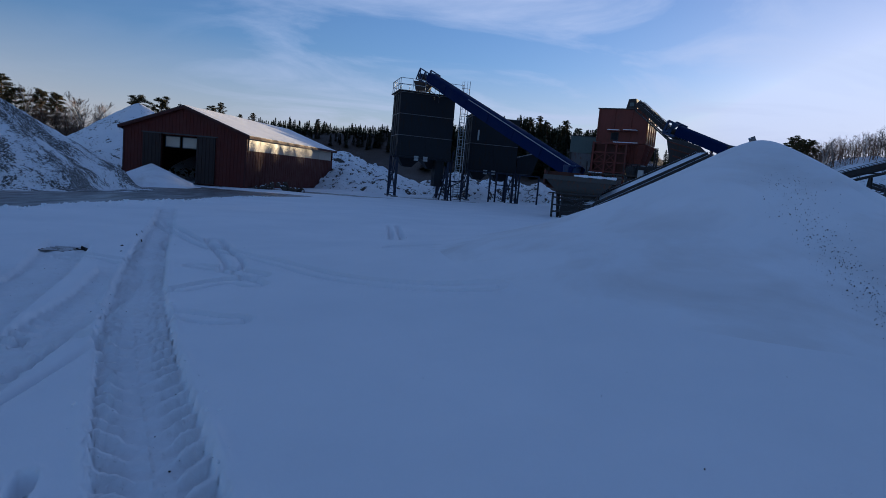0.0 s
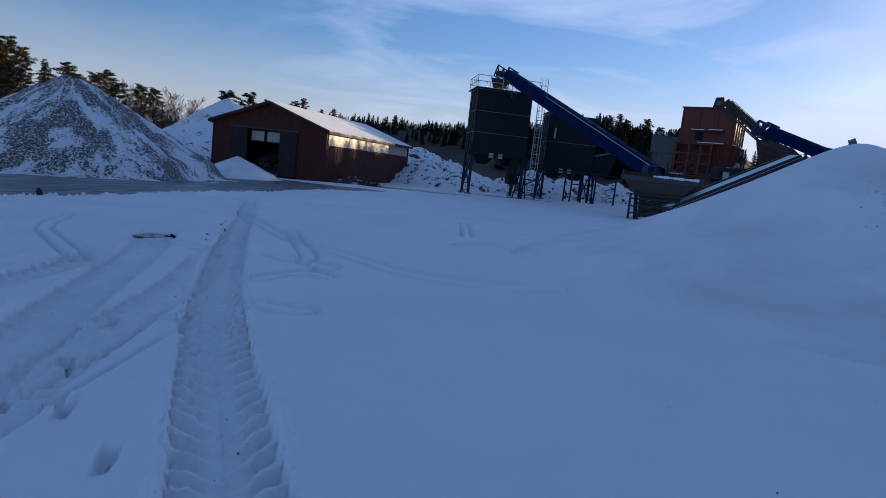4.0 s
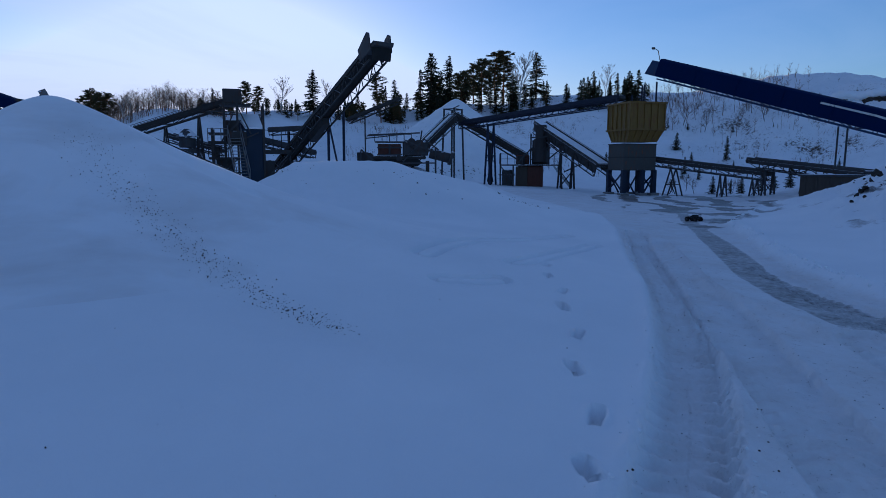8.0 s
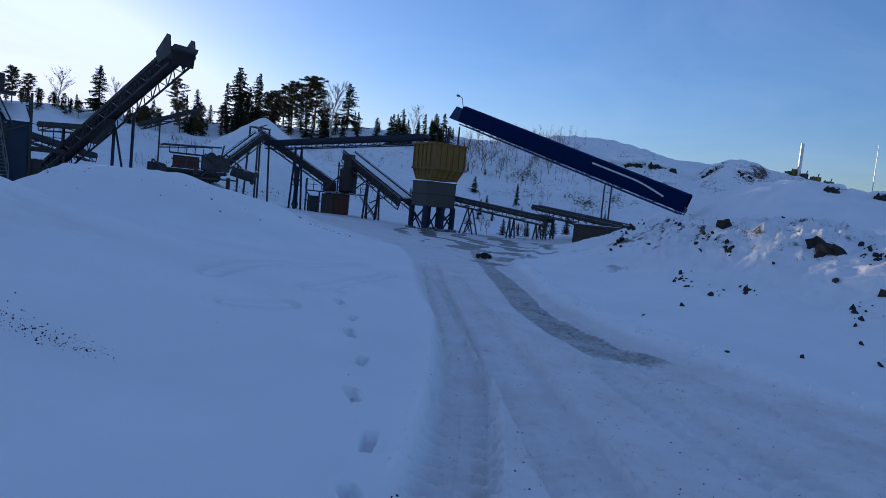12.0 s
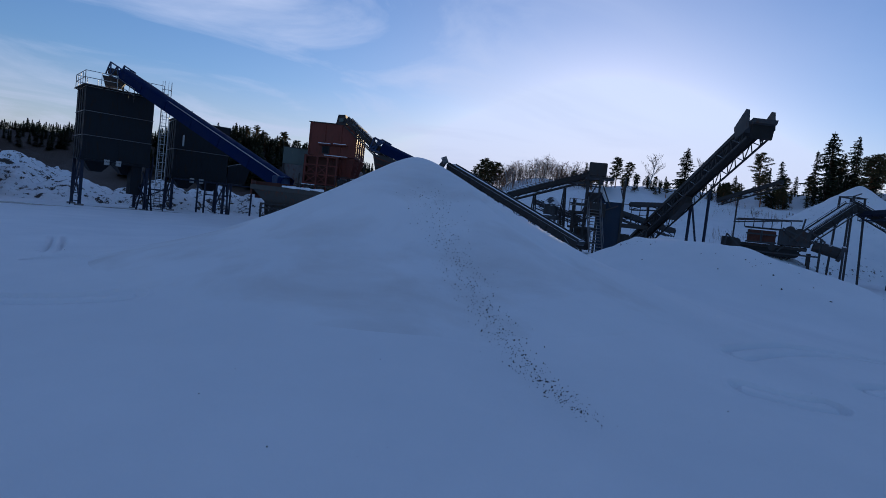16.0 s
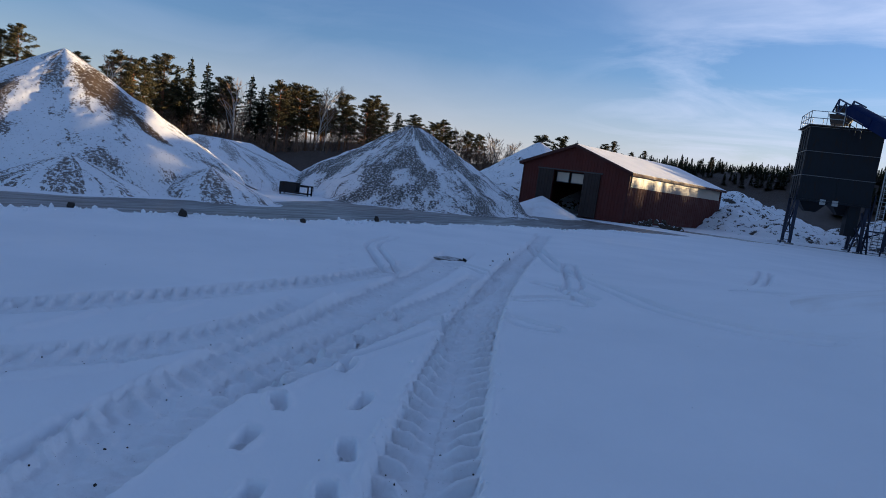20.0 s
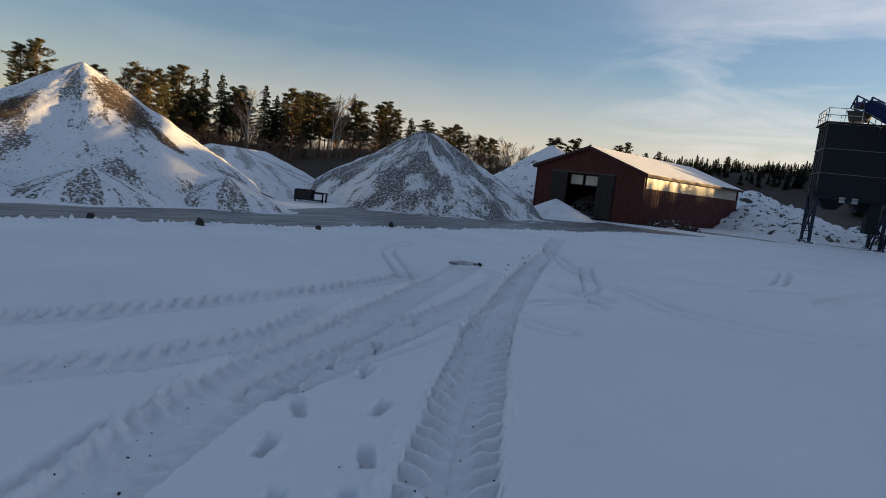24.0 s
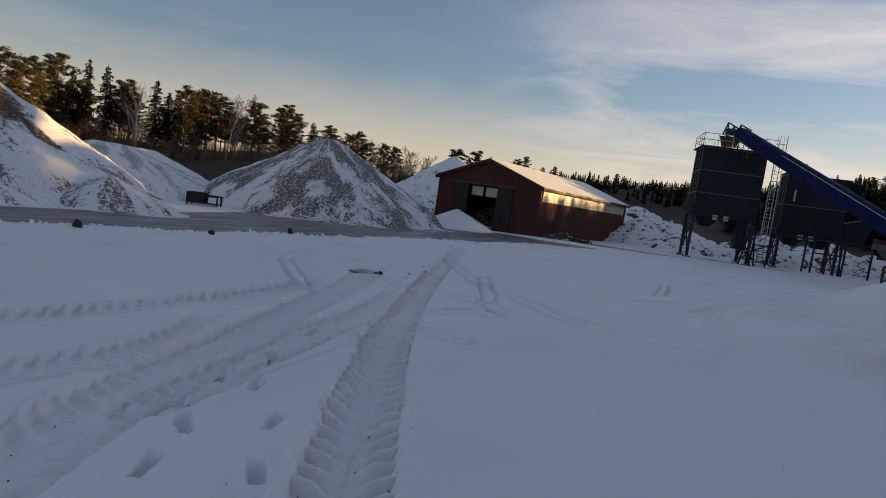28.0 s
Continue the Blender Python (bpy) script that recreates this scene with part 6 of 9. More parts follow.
def stair_tower():
    c = polar(-46.2, 43.0)
    P = frame_box((c.x, c.y), -47)
    s = thing("screen_tower", P(1.5, 1, -0.3), "blue steel screen tower with open stair and snowy roof", "tower")
    bm = B()
    hull(bm, [P(1.15, 0.0, -0.4), P(1.15, 2.4, -0.4), P(2.75, 2.4, -0.4), P(2.75, 0.0, -0.4)], [P(1.0, 0.0, 3.95), P(1.0, 2.4, 5.1), P(2.75, 2.4, 5.1), P(2.75, 0.0, 3.95)])
    part("cabin", bm, M_BLUE_NIGHT, s)
    bm = B()
    hull(bm, [P(1.5, -0.08, 3.96), P(0.85, 2.45, 5.12), P(2.6, 2.45, 5.12), P(2.85, -0.08, 3.96)], [P(1.55, -0.04, 4.10), P(0.9, 2.4, 5.28), P(2.55, 2.4, 5.28), P(2.8, -0.04, 4.10)])
    part("roof_snow", bm, M_SNOW, s, "snow slab on the sloping roof")
    for u in (-0.9, 0.0, 0.95, 2.85):
        for v in (-0.1, 2.5):
            block(s, P, (u - 0.08, u + 0.08, v - 0.08, v + 0.08, -0.6, 5.9 if u > -0.5 else 4.0), M_DARK_PLAIN, "post")
    for h in (0.6, 1.7, 2.9, 3.6, 5.2):
        strut(s, P(-1.2, -0.1, h), P(1.0, -0.1, h), 0.11)
        strut(s, P(-1.2, 2.4, h), P(2.9, 2.4, h), 0.11)
        strut(s, P(-0.9, -0.1, h), P(-0.9, 2.5, h), 0.09)
    for h in (1.75, 2.95):
        block(s, P, (-1.2, 1.0, -0.3, 2.4, h, h + 0.06), M_DARK_PLAIN, "platform")
    rail_run(s, [P(-1.2, -0.25, 2.95), P(0.2, -0.25, 2.95)], 1.0, M_GREY_STEEL, 0.45)
    rail_run(s, [P(-1.2, -0.25, 1.8), P(0.2, -0.25, 1.8)], 0.9, M_DARK_PLAIN, 0.5)
    rail_run(s, [P(2.9, 0.1, 2.4), P(4.8, 0.1, 2.4), P(4.8, 2.0, 2.4)], 1.5, M_DARK_PLAIN, 0.6)
    block(s, P, (2.85, 4.9, 0.0, 2.2, 2.1, 2.4), M_DARK_PLAIN, "platform")
    for a, b in (((-0.9, -0.1, 0), (0.9, -0.1, 1.7)), ((0.9, -0.1, 2.9), (-0.9, -0.1, 1.8)), ((0, -0.15, 3.4), (1.2, -0.2, 4.6)), ((0.9, -0.1, 5.8), (1.9, -0.1, 3.6)), ((-0.2, 0.0, 3.0), (0.7, 0.0, 5.2)), ((0.7, -0.15, 2.9), (2.5, -0.15, 3.7)), ((4.8, 0.1, -0.5), (4.8, 0.1, 2.4)), ((3.0, 0.1, 0.2), (4.8, 0.1, 2.2))):
        strut(s, P(*a), P(*b), 0.10)
    for d in ((-0.7, 0.6, 0.3, 1.6, 0.0, 1.7), (-0.1, 0.9, 0.2, 1.8, 2.95, 4.6), (0.2, 1.6, -0.2, 0.0, 2.7, 3.8), (-1.0, -0.4, 0.1, 0.9, 1.8, 2.6), (2.9, 3.6, 0.2, 1.4, -0.5, 1.6)):
        block(s, P, d, M_DARK_PLAIN, "machine_box", 0.05)
    block(s, P, (-0.05, 1.35, 0.6, 2.2, 5.9, 7.0), M_DARK_PLAIN, "head_box", 0.06)
    block(s, P, (-0.3, 2.0, 0.4, 2.4, 5.75, 5.88), M_DARK_PLAIN, "head_deck")
    # stair with treads and handrails
    for side in (0.0, 0.95):
        bm = B()
        beam(bm, P(side + 0.75, -2.6, 0.0), P(side + 0.2, -0.2, 3.3), 0.06, 0.2)
        part("stringer", bm, M_GREY_STEEL, s)
        bm = B()
        beam(bm, P(side + 0.75, -2.6, 0.9), P(side + 0.2, -0.2, 4.2), 0.045)
        for k in range(5):
            f = k / 4
            a = P(side + 0.75 - 0.55 * f, -2.6 + 2.4 * f, 3.3 * f)
            beam(bm, a, a + Vector((0, 0, 0.9)), 0.04)
        part("handrail", bm, M_GREY_STEEL, s)
    for k in range(14):
        f = (k + 0.5) / 14
        u0 = 0.75 - 0.55 * f
        block(s, P, (u0 + 0.02, u0 + 0.93, -2.6 + 2.4 * f - 0.12, -2.6 + 2.4 * f + 0.12, 3.3 * f, 3.3 * f + 0.05), M_GREY_STEEL, "tread")
    return s


stair_tower()


def cone_crusher(c, label):
    z = height_at(c.x, c.y) + 0.35
    s = thing("cone_crusher", (c.x, c.y, z), label, "crusher")
    prof = ((0.9, 0.0), (0.9, 0.8), (0.55, 1.1), (0.55, 1.9), (0.95, 2.1), (0.95, 2.4), (0.6, 2.5), (0.6, 3.2), (0.85, 3.3), (0.85, 3.6), (0.2, 3.9))
    names = ("base", "neck", "body", "bowl", "cap")
    for i, (a, b) in enumerate(((0, 1), (2, 3), (4, 5), (6, 7), (8, 10))):
        bm = B()
        rod(bm, (c.x, c.y, z + prof[a][1] - 0.3 * (a == 0)), (c.x, c.y, z + prof[b][1]), prof[a][0], 16, prof[b][0])
        part(names[i], bm, M_DARK, s)


cone_crusher(polar(-42.6, 44.0), "dark snow-dusted cone crusher")
# walkways and low conveyors between the tower and the big conveyor
conveyor("truss_conveyor", "low dark conveyor behind the screen tower", sight(-41.0, 2.2, 50.0), sight(-46.0, 0.8, 47.0), 0.8, 0.5, M_DARK, legs=((0.5, 0.3, 0.1),))
conveyor("truss_conveyor", "low dark conveyor running out of the screen tower", sight(-55.0, 0.6, 50.0), sight(-48.5, 2.2, 47.0), 0.8, 0.5, M_DARK, legs=((0.4, 0.3, 0.1),))
conveyor("truss_conveyor", "small lattice conveyor with snow on its belt", sight(-50.5, 2.9, 54.0), sight(-55.5, 3.2, 54.0), 0.8, 0.5, M_DARK, legs=((0.5, 0.3, 0.1),))

# the big dark conveyor that stands up against the sky
P_FOOT, P_HEAD = sight(-51.4, -0.9, 47.0), sight(-62.0, 11.4, 33.0)
BC = conveyor("truss_conveyor", "large dark inclined conveyor with boxed head against the sky", P_FOOT, P_HEAD, 1.2, 0.75, M_DARK_PLAIN, legs=(), step=0.9, snow=False, skirt=0.5)
strut(BC, P_FOOT.lerp(P_HEAD, 0.42) - Vector((0, 0, 0.9)), P_FOOT.lerp(P_HEAD, 0.56) - Vector((0, 0, 0.75)), 0.5, M_DARK_PLAIN, "return_guard")
_m, _n = along(P_FOOT, P_HEAD)
_x, _y, _z = _m.col[0].to_3d(), _m.col[1].to_3d(), _m.col[2].to_3d()
for _a in (-1, 1):
    bm = B()
    _c = P_HEAD + _y * (0.72 * _a)
    hull(bm, [_c + _x * a + _z * b + _y * 0.03 for a, b in ((-1.15, -0.4), (0.3, -0.45), (0.5, 0.55), (0.25, 0.75), (-1.15, 0.35))], [_c + _x * a + _z * b - _y * 0.03 for a, b in ((-1.15, -0.4), (0.3, -0.45), (0.5, 0.55), (0.25, 0.75), (-1.15, 0.35))])
    bmesh.ops.recalc_face_normals(bm, faces=bm.faces)
    part("head_plate", bm, M_DARK, BC)
bm = B()
hull(bm, [P_HEAD + _x * a + _y * b - Vector((0, 0, 0.35)) for a, b in ((-0.3, -0.65), (0.8, -0.65), (0.8, 0.65), (-0.3, 0.65))], [P_HEAD + _x * a + _y * b - Vector((0, 0, 0.12)) for a, b in ((-0.5, -0.7), (0.8, -0.7), (0.8, 0.7), (-0.5, 0.7))])
part("discharge_chute", bm, M_DARK, BC)
bm = B()
hull(bm, [P_HEAD + _x * a + _y * b - Vector((0, 0, 1.05)) for a, b in ((0.45, -0.6), (0.55, -0.6), (0.55, 0.6), (0.45, 0.6))], [P_HEAD + _x * a + _y * b - Vector((0, 0, 0.3)) for a, b in ((0.5, -0.65), (0.6, -0.65), (0.6, 0.65), (0.5, 0.65))])
part("rubber_flap", bm, M_RUBBER, BC)
for _az, _el, _az2 in ((-56.65, 3.7, -56.6), (-58.25, 4.9, -58.2), (-56.75, 3.5, -58.0)):
    _q = sight(_az, _el, 40.3)
    strut(BC, _q, rest(polar(_az2, 40.3), -0.2), 0.14, M_LEG, "leg")
strut(BC, rest(polar(-56.6, 40.3), 0.9), rest(polar(-58.2, 40.3), 0.9), 0.12, M_LEG, "crossbar")
conveyor("truss_conveyor", "dark boom conveyor in front of the spruces", sight(-58.6, 4.0, 60.0), sight(-64.0, 6.3, 60.0), 0.7, 0.45, M_DARK_PLAIN, legs=((0.3, 0.0, 0.1),), skirt=0.3)

# mobile crusher on the slope, orange-brown engine housing and dark frame
def mobile_crusher():
    c = polar(-63.5, 52.0)
    P = frame_box((c.x, c.y), -62)
    z = height_at(c.x, c.y) + 0.1
    s = thing("mobile_crusher", (c.x, c.y, z), "dark mobile crusher with brown engine housing", "crusher")
    z = 1.05
    for u in (-2.8, -1.0, 1.2, 3.2):
        for v in (-0.6, 0.8):
            block(s, P, (u - 0.12, u + 0.12, v - 0.12, v + 0.12, -0.6, z + 0.5), M_DARK_PLAIN, "support_leg")
    for nm, mat, dims in (("chassis", M_DARK_PLAIN, (-2.4, 3.0, -0.7, 0.9, z + 0.65, z + 0.95)), ("engine_housing", M_RUST_DARK, (-1.6, 0.6, -0.7, 0.9, z + 1.0, z + 2.1)), ("hopper_wall", M_DARK, (0.8, 3.2, -0.8, 1.0, z + 1.0, z + 2.3)),
                          ("deck", M_DARK, (-1.9, 1.6, -0.8, 1.0, z + 2.25, z + 2.35)), ("rear_box", M_DARK_PLAIN, (-3.6, -2.5, -0.6, 0.8, z + 0.5, z + 1.3))):
        bm = B()
        slab_in(P, bm, *dims)
        bmesh.ops.bevel(bm, geom=bm.edges[:], offset=0.05, segments=1, affect="EDGES")
        part(nm, bm, mat, s)
    for v in (-0.75, 0.75):
        bm = B()
        hull(bm, [P(u, v - 0.2, h) for u, h in ((-2.2, z + 0.0), (2.2, z + 0.0), (2.6, z + 0.35), (2.2, z + 0.7), (-2.2, z + 0.7), (-2.6, z + 0.35))], [P(u, v + 0.2, h) for u, h in ((-2.2, z + 0.0), (2.2, z + 0.0), (2.6, z + 0.35), (2.2, z + 0.7), (-2.2, z + 0.7), (-2.6, z + 0.35))])
        bmesh.ops.recalc_face_normals(bm, faces=bm.faces)
        part("crawler_track", bm, M_RUBBER, s)
    bm = B()
    for u in np.linspace(-1.9, 1.6, 6):
        beam(bm, P(u, -0.8, z + 2.3), P(u, -0.8, z + 3.0), 0.05)
    beam(bm, P(-1.9, -0.8, z + 3.0), P(1.6, -0.8, z + 3.0), 0.05)
    beam(bm, P(-2.8, -0.8, z + 2.6), P(1.2, 0.5, z + 3.1), 0.1)
    beam(bm, P(-2.5, 0.3, z + 3.0), P(2.0, 0.5, z + 3.2), 0.1)
    part("railing", bm, M_DARK, s)
    bm = B()
    rod(bm, P(3.4, -0.5, z + 1.25), P(5.4, -0.5, z + 0.75), 0.5, 18)
    part("tube", bm, M_DARK_PLAIN, s)
    bm = B()
    rod(bm, P(5.3, -0.5, z + 0.8), P(5.55, -0.5, z + 0.72), 0.68, 18)
    part("drum", bm, M_DARK, s)


mobile_crusher()
# conveyor pair that meets in a peak over the stockpile
conveyor("truss_conveyor", "lattice conveyor rising to a peak over the stockpile", sight(-64.6, -0.2, 52.0), sight(-69.6, 4.9, 56.0), 0.95, 0.75, M_DARK_PLAIN, legs=(), guard=0.35, skirt=0.8)
conveyor("truss_conveyor", "lattice conveyor descending to the stone crusher", sight(-77.3, 0.9, 56.0), sight(-69.8, 5.0, 57.0), 0.95, 0.7, M_DARK_PLAIN, legs=((0.45, 0.1, 0.14),), guard=0.35, skirt=0.7)
conveyor("truss_conveyor", "long blue-grey lattice conveyor reaching over to the yellow bin", sight(-70.5, 4.1, 57.0), sight(-87.0, 7.2, 46.5), 0.9, 0.6, M_LEG, skirt=0.5,  legs=((0.22, 0.4, 0.14),))
conveyor("truss_conveyor", "dark twin-rail conveyor sloping down to the yellow bin", sight(-85.4, 0.3, 47.0), sight(-78.6, 4.4, 57.0), 1.4, 1.0, M_DARK_PLAIN, legs=((0.5, 0.5, 0.14),), guard=0.3, skirt=1.0)
# frame at the peak
PK = sight(-69.6, 4.6, 56.5)
PKT = thing("transfer_tower", (PK.x, PK.y, height_at(PK.x, PK.y)), "dark steel transfer frame where two conveyors meet", "tower")
for _dx in (-0.8, 0.8):
    for _dy in (-0.6, 0.6):
        bm = B()
        beam(bm, rest((PK.x + _dx * 1.3, PK.y + _dy * 1.3), -0.3), PK + Vector((_dx, _dy, 0.9)), 0.14)
        part("post", bm, M_DARK, PKT)
for _h in (-0.4, 0.9):
    bm = B()
    for _dy in (-0.6, 0.6):
        beam(bm, PK + Vector((-0.9, _dy, _h)), PK + Vector((0.9, _dy, _h)), 0.1)
    for _dx in (-0.8, 0.8):
        beam(bm, PK + Vector((_dx, -0.7, _h)), PK + Vector((_dx, 0.7, _h)), 0.1)
    part("frame", bm, M_DARK_PLAIN, PKT)
bm = B()
beam(bm, PK + Vector((-0.9, -0.6, 0.95)), PK + Vector((0.2, -0.6, 1.3)), 0.1)
part("brace", bm, M_DARK_PLAIN, PKT)


def stone_crusher():
    c = polar(-76.2, 54.5)
    P = frame_box((c.x, c.y), -80)
    z0 = height_at(c.x, c.y) - lift_at(c.x, c.y) - 0.1
    s = thing("stone_crusher", P(0, 0, z0), "rusty stone crusher on a dark block with stair", "crusher")
    for nm, mat, d in (("concrete_base", M_RUST_DARK, (0.2, 2.7, 0, 2.8, z0 - 0.2, 1.6)), ("steel_plate", M_TIMBER, (0.0, 1.2, -0.04, -0.002, z0, 1.55)), ("platform", M_DARK, (-1.6, 4.6, -0.5, 3.0, 1.62, 1.75)),
                       ("crusher_body", M_DARK, (1.6, 3.2, 0.4, 2.0, 1.76, 4.2)), ("crusher_top", M_DARK, (1.9, 3.0, 0.5, 1.9, 4.2, 5.7)), ("motor_box", M_RUST_DARK, (0.0, 1.3, 0.3, 1.5, 1.76, 2.7)), ("side_box", M_DARK, (-1.4, -0.4, 0.2, 1.2, z0, 1.2))):
        bm = B()
        slab_in(P, bm, *d)
        bmesh.ops.bevel(bm, geom=bm.edges[:], offset=0.06, segments=1, affect="EDGES")
        part(nm, bm, mat, s)
    bm = B()
    for u in np.linspace(-1.6, 4.6, 9):
        beam(bm, P(u, -0.5, 1.75), P(u, -0.5, 2.8), 0.05)
    beam(bm, P(-1.6, -0.5, 2.8), P(4.6, -0.5, 2.8), 0.05)
    beam(bm, P(-1.6, -0.5, 2.3), P(4.6, -0.5, 2.3), 0.04)
    part("railing", bm, M_DARK, s)
    for k in range(8):
        bm = B()
        f = k / 8
        slab_in(P, bm, 3.8 + 1.6 * f, 4.1 + 1.6 * f, -1.3, -0.55, 1.6 - (1.7 - z0) * f, 1.65 - (1.7 - z0) * f)
        part("tread", bm, M_GALV, s)
    for v in (-1.3, -0.55):
        bm = B()
        beam(bm, P(3.8, v, 1.6), P(5.5, v, z0), 0.05, 0.18)
        beam(bm, P(3.8, v, 2.5), P(5.5, v, z0 + 0.9), 0.04)
        part("stringer", bm, M_GALV, s)
    for u in (4.5, 5.6):
        bm = B()
        beam(bm, P(u, 0.2, z0 - 0.2), P(u, 0.2, 4.0), 0.12)
        part("post", bm, M_DARK, s)


stone_crusher()
_c = polar(-76.2, 54.5)
_P = frame_box((_c.x, _c.y), -80)
SX = thing("machine_frame", tuple(_P(1.5, -0.6, -0.4)), "dark cluttered steel frame of braces and pipes before a crusher", "frame")
for _a, _b in (((-1.5, -0.6, -0.5), (-1.5, -0.6, 2.9)), ((-0.2, -0.6, -0.5), (-0.2, -0.6, 1.7)), ((4.5, -0.6, -0.5), (4.5, -0.6, 2.8)), ((-1.5, -0.6, 1.6), (-0.2, -0.6, 0.0)), ((0.2, -0.7, 1.8), (1.6, -0.4, 3.4)), ((1.5, -0.3, 1.7), (1.5, -0.3, 4.8)), ((3.3, -0.3, 1.7), (3.3, -0.3, 4.9)), ((1.4, -0.3, 3.2), (3.5, -0.3, 3.4)), ((1.4, -0.3, 4.4), (3.5, -0.3, 4.5)), ((1.5, -0.4, 2.2), (3.3, -0.4, 3.3)), ((3.3, -0.4, 2.3), (4.8, -0.5, 3.6)), ((-1.6, -0.6, 0.7), (0.0, -0.6, 0.7)), ((3.4, 0.0, 3.8), (5.4, 0.2, 2.2)), ((4.8, -0.5, 1.0), (6.6, -0.2, 1.9))):
    strut(SX, _P(*_a), _P(*_b), 0.12)
for _u, _v, _r, _h0, _h1 in ((2.4, -0.1, 0.75, 2.0, 3.1), (2.4, 0.0, 0.95, 3.1, 3.35), (2.4, 0.0, 0.6, 3.35, 4.3), (0.5, 0.0, 0.4, 1.8, 2.6)):
    bm = B()
    rod(bm, _P(_u, _v, _h0), _P(_u, _v, _h1), _r, 16)
    part("crusher_ring", bm, M_DARK_PLAIN, SX)
# braces, pipes and guards of the mobile crusher
_c = polar(-63.5, 52.0)
_P = frame_box((_c.x, _c.y), -62)
MX = thing("engine_gear", tuple(_P(0.5, -0.95, -0.4)), "dark pipes, guards and braces along a mobile crusher", "machine part")
for _a, _b in (((-3.4, -0.95, -0.5), (-3.2, -0.95, 2.6)), ((3.9, -0.95, -0.5), (3.9, -0.95, 2.9)), ((-3.4, -0.95, 1.3), (3.9, -0.95, 1.35)), ((-2.6, -0.95, 3.9), (2.4, -0.95, 4.2)), ((0.8, -0.95, 1.5), (2.8, -0.95, 3.6)), ((2.8, -0.95, 3.6), (4.2, -0.95, 2.6)), ((1.0, -0.95, 3.5), (3.6, -0.95, 2.4)), ((-3.2, -0.95, 2.6), (-1.8, -0.95, 1.4)), ((-1.7, -0.95, 2.1), (0.7, -0.95, 2.15)), ((-1.7, -0.98, 2.8), (0.7, -0.98, 2.8)), ((-0.5, -0.98, 2.1), (-0.5, -0.98, 3.1)), ((2.2, -0.9, 2.0), (2.6, -0.9, 4.4))):
    strut(MX, _P(*_a), _P(*_b), 0.13)
for _u, _h, _r in ((1.6, 3.3, 0.4), (2.3, 3.0, 0.55), (-2.4, 1.9, 0.4), (0.4, 1.8, 0.3)):
    bm = B()
    rod(bm, _P(_u, -1.0, _h), _P(_u, -0.5, _h), _r, 14)
    part("pulley", bm, M_DARK_PLAIN, MX)


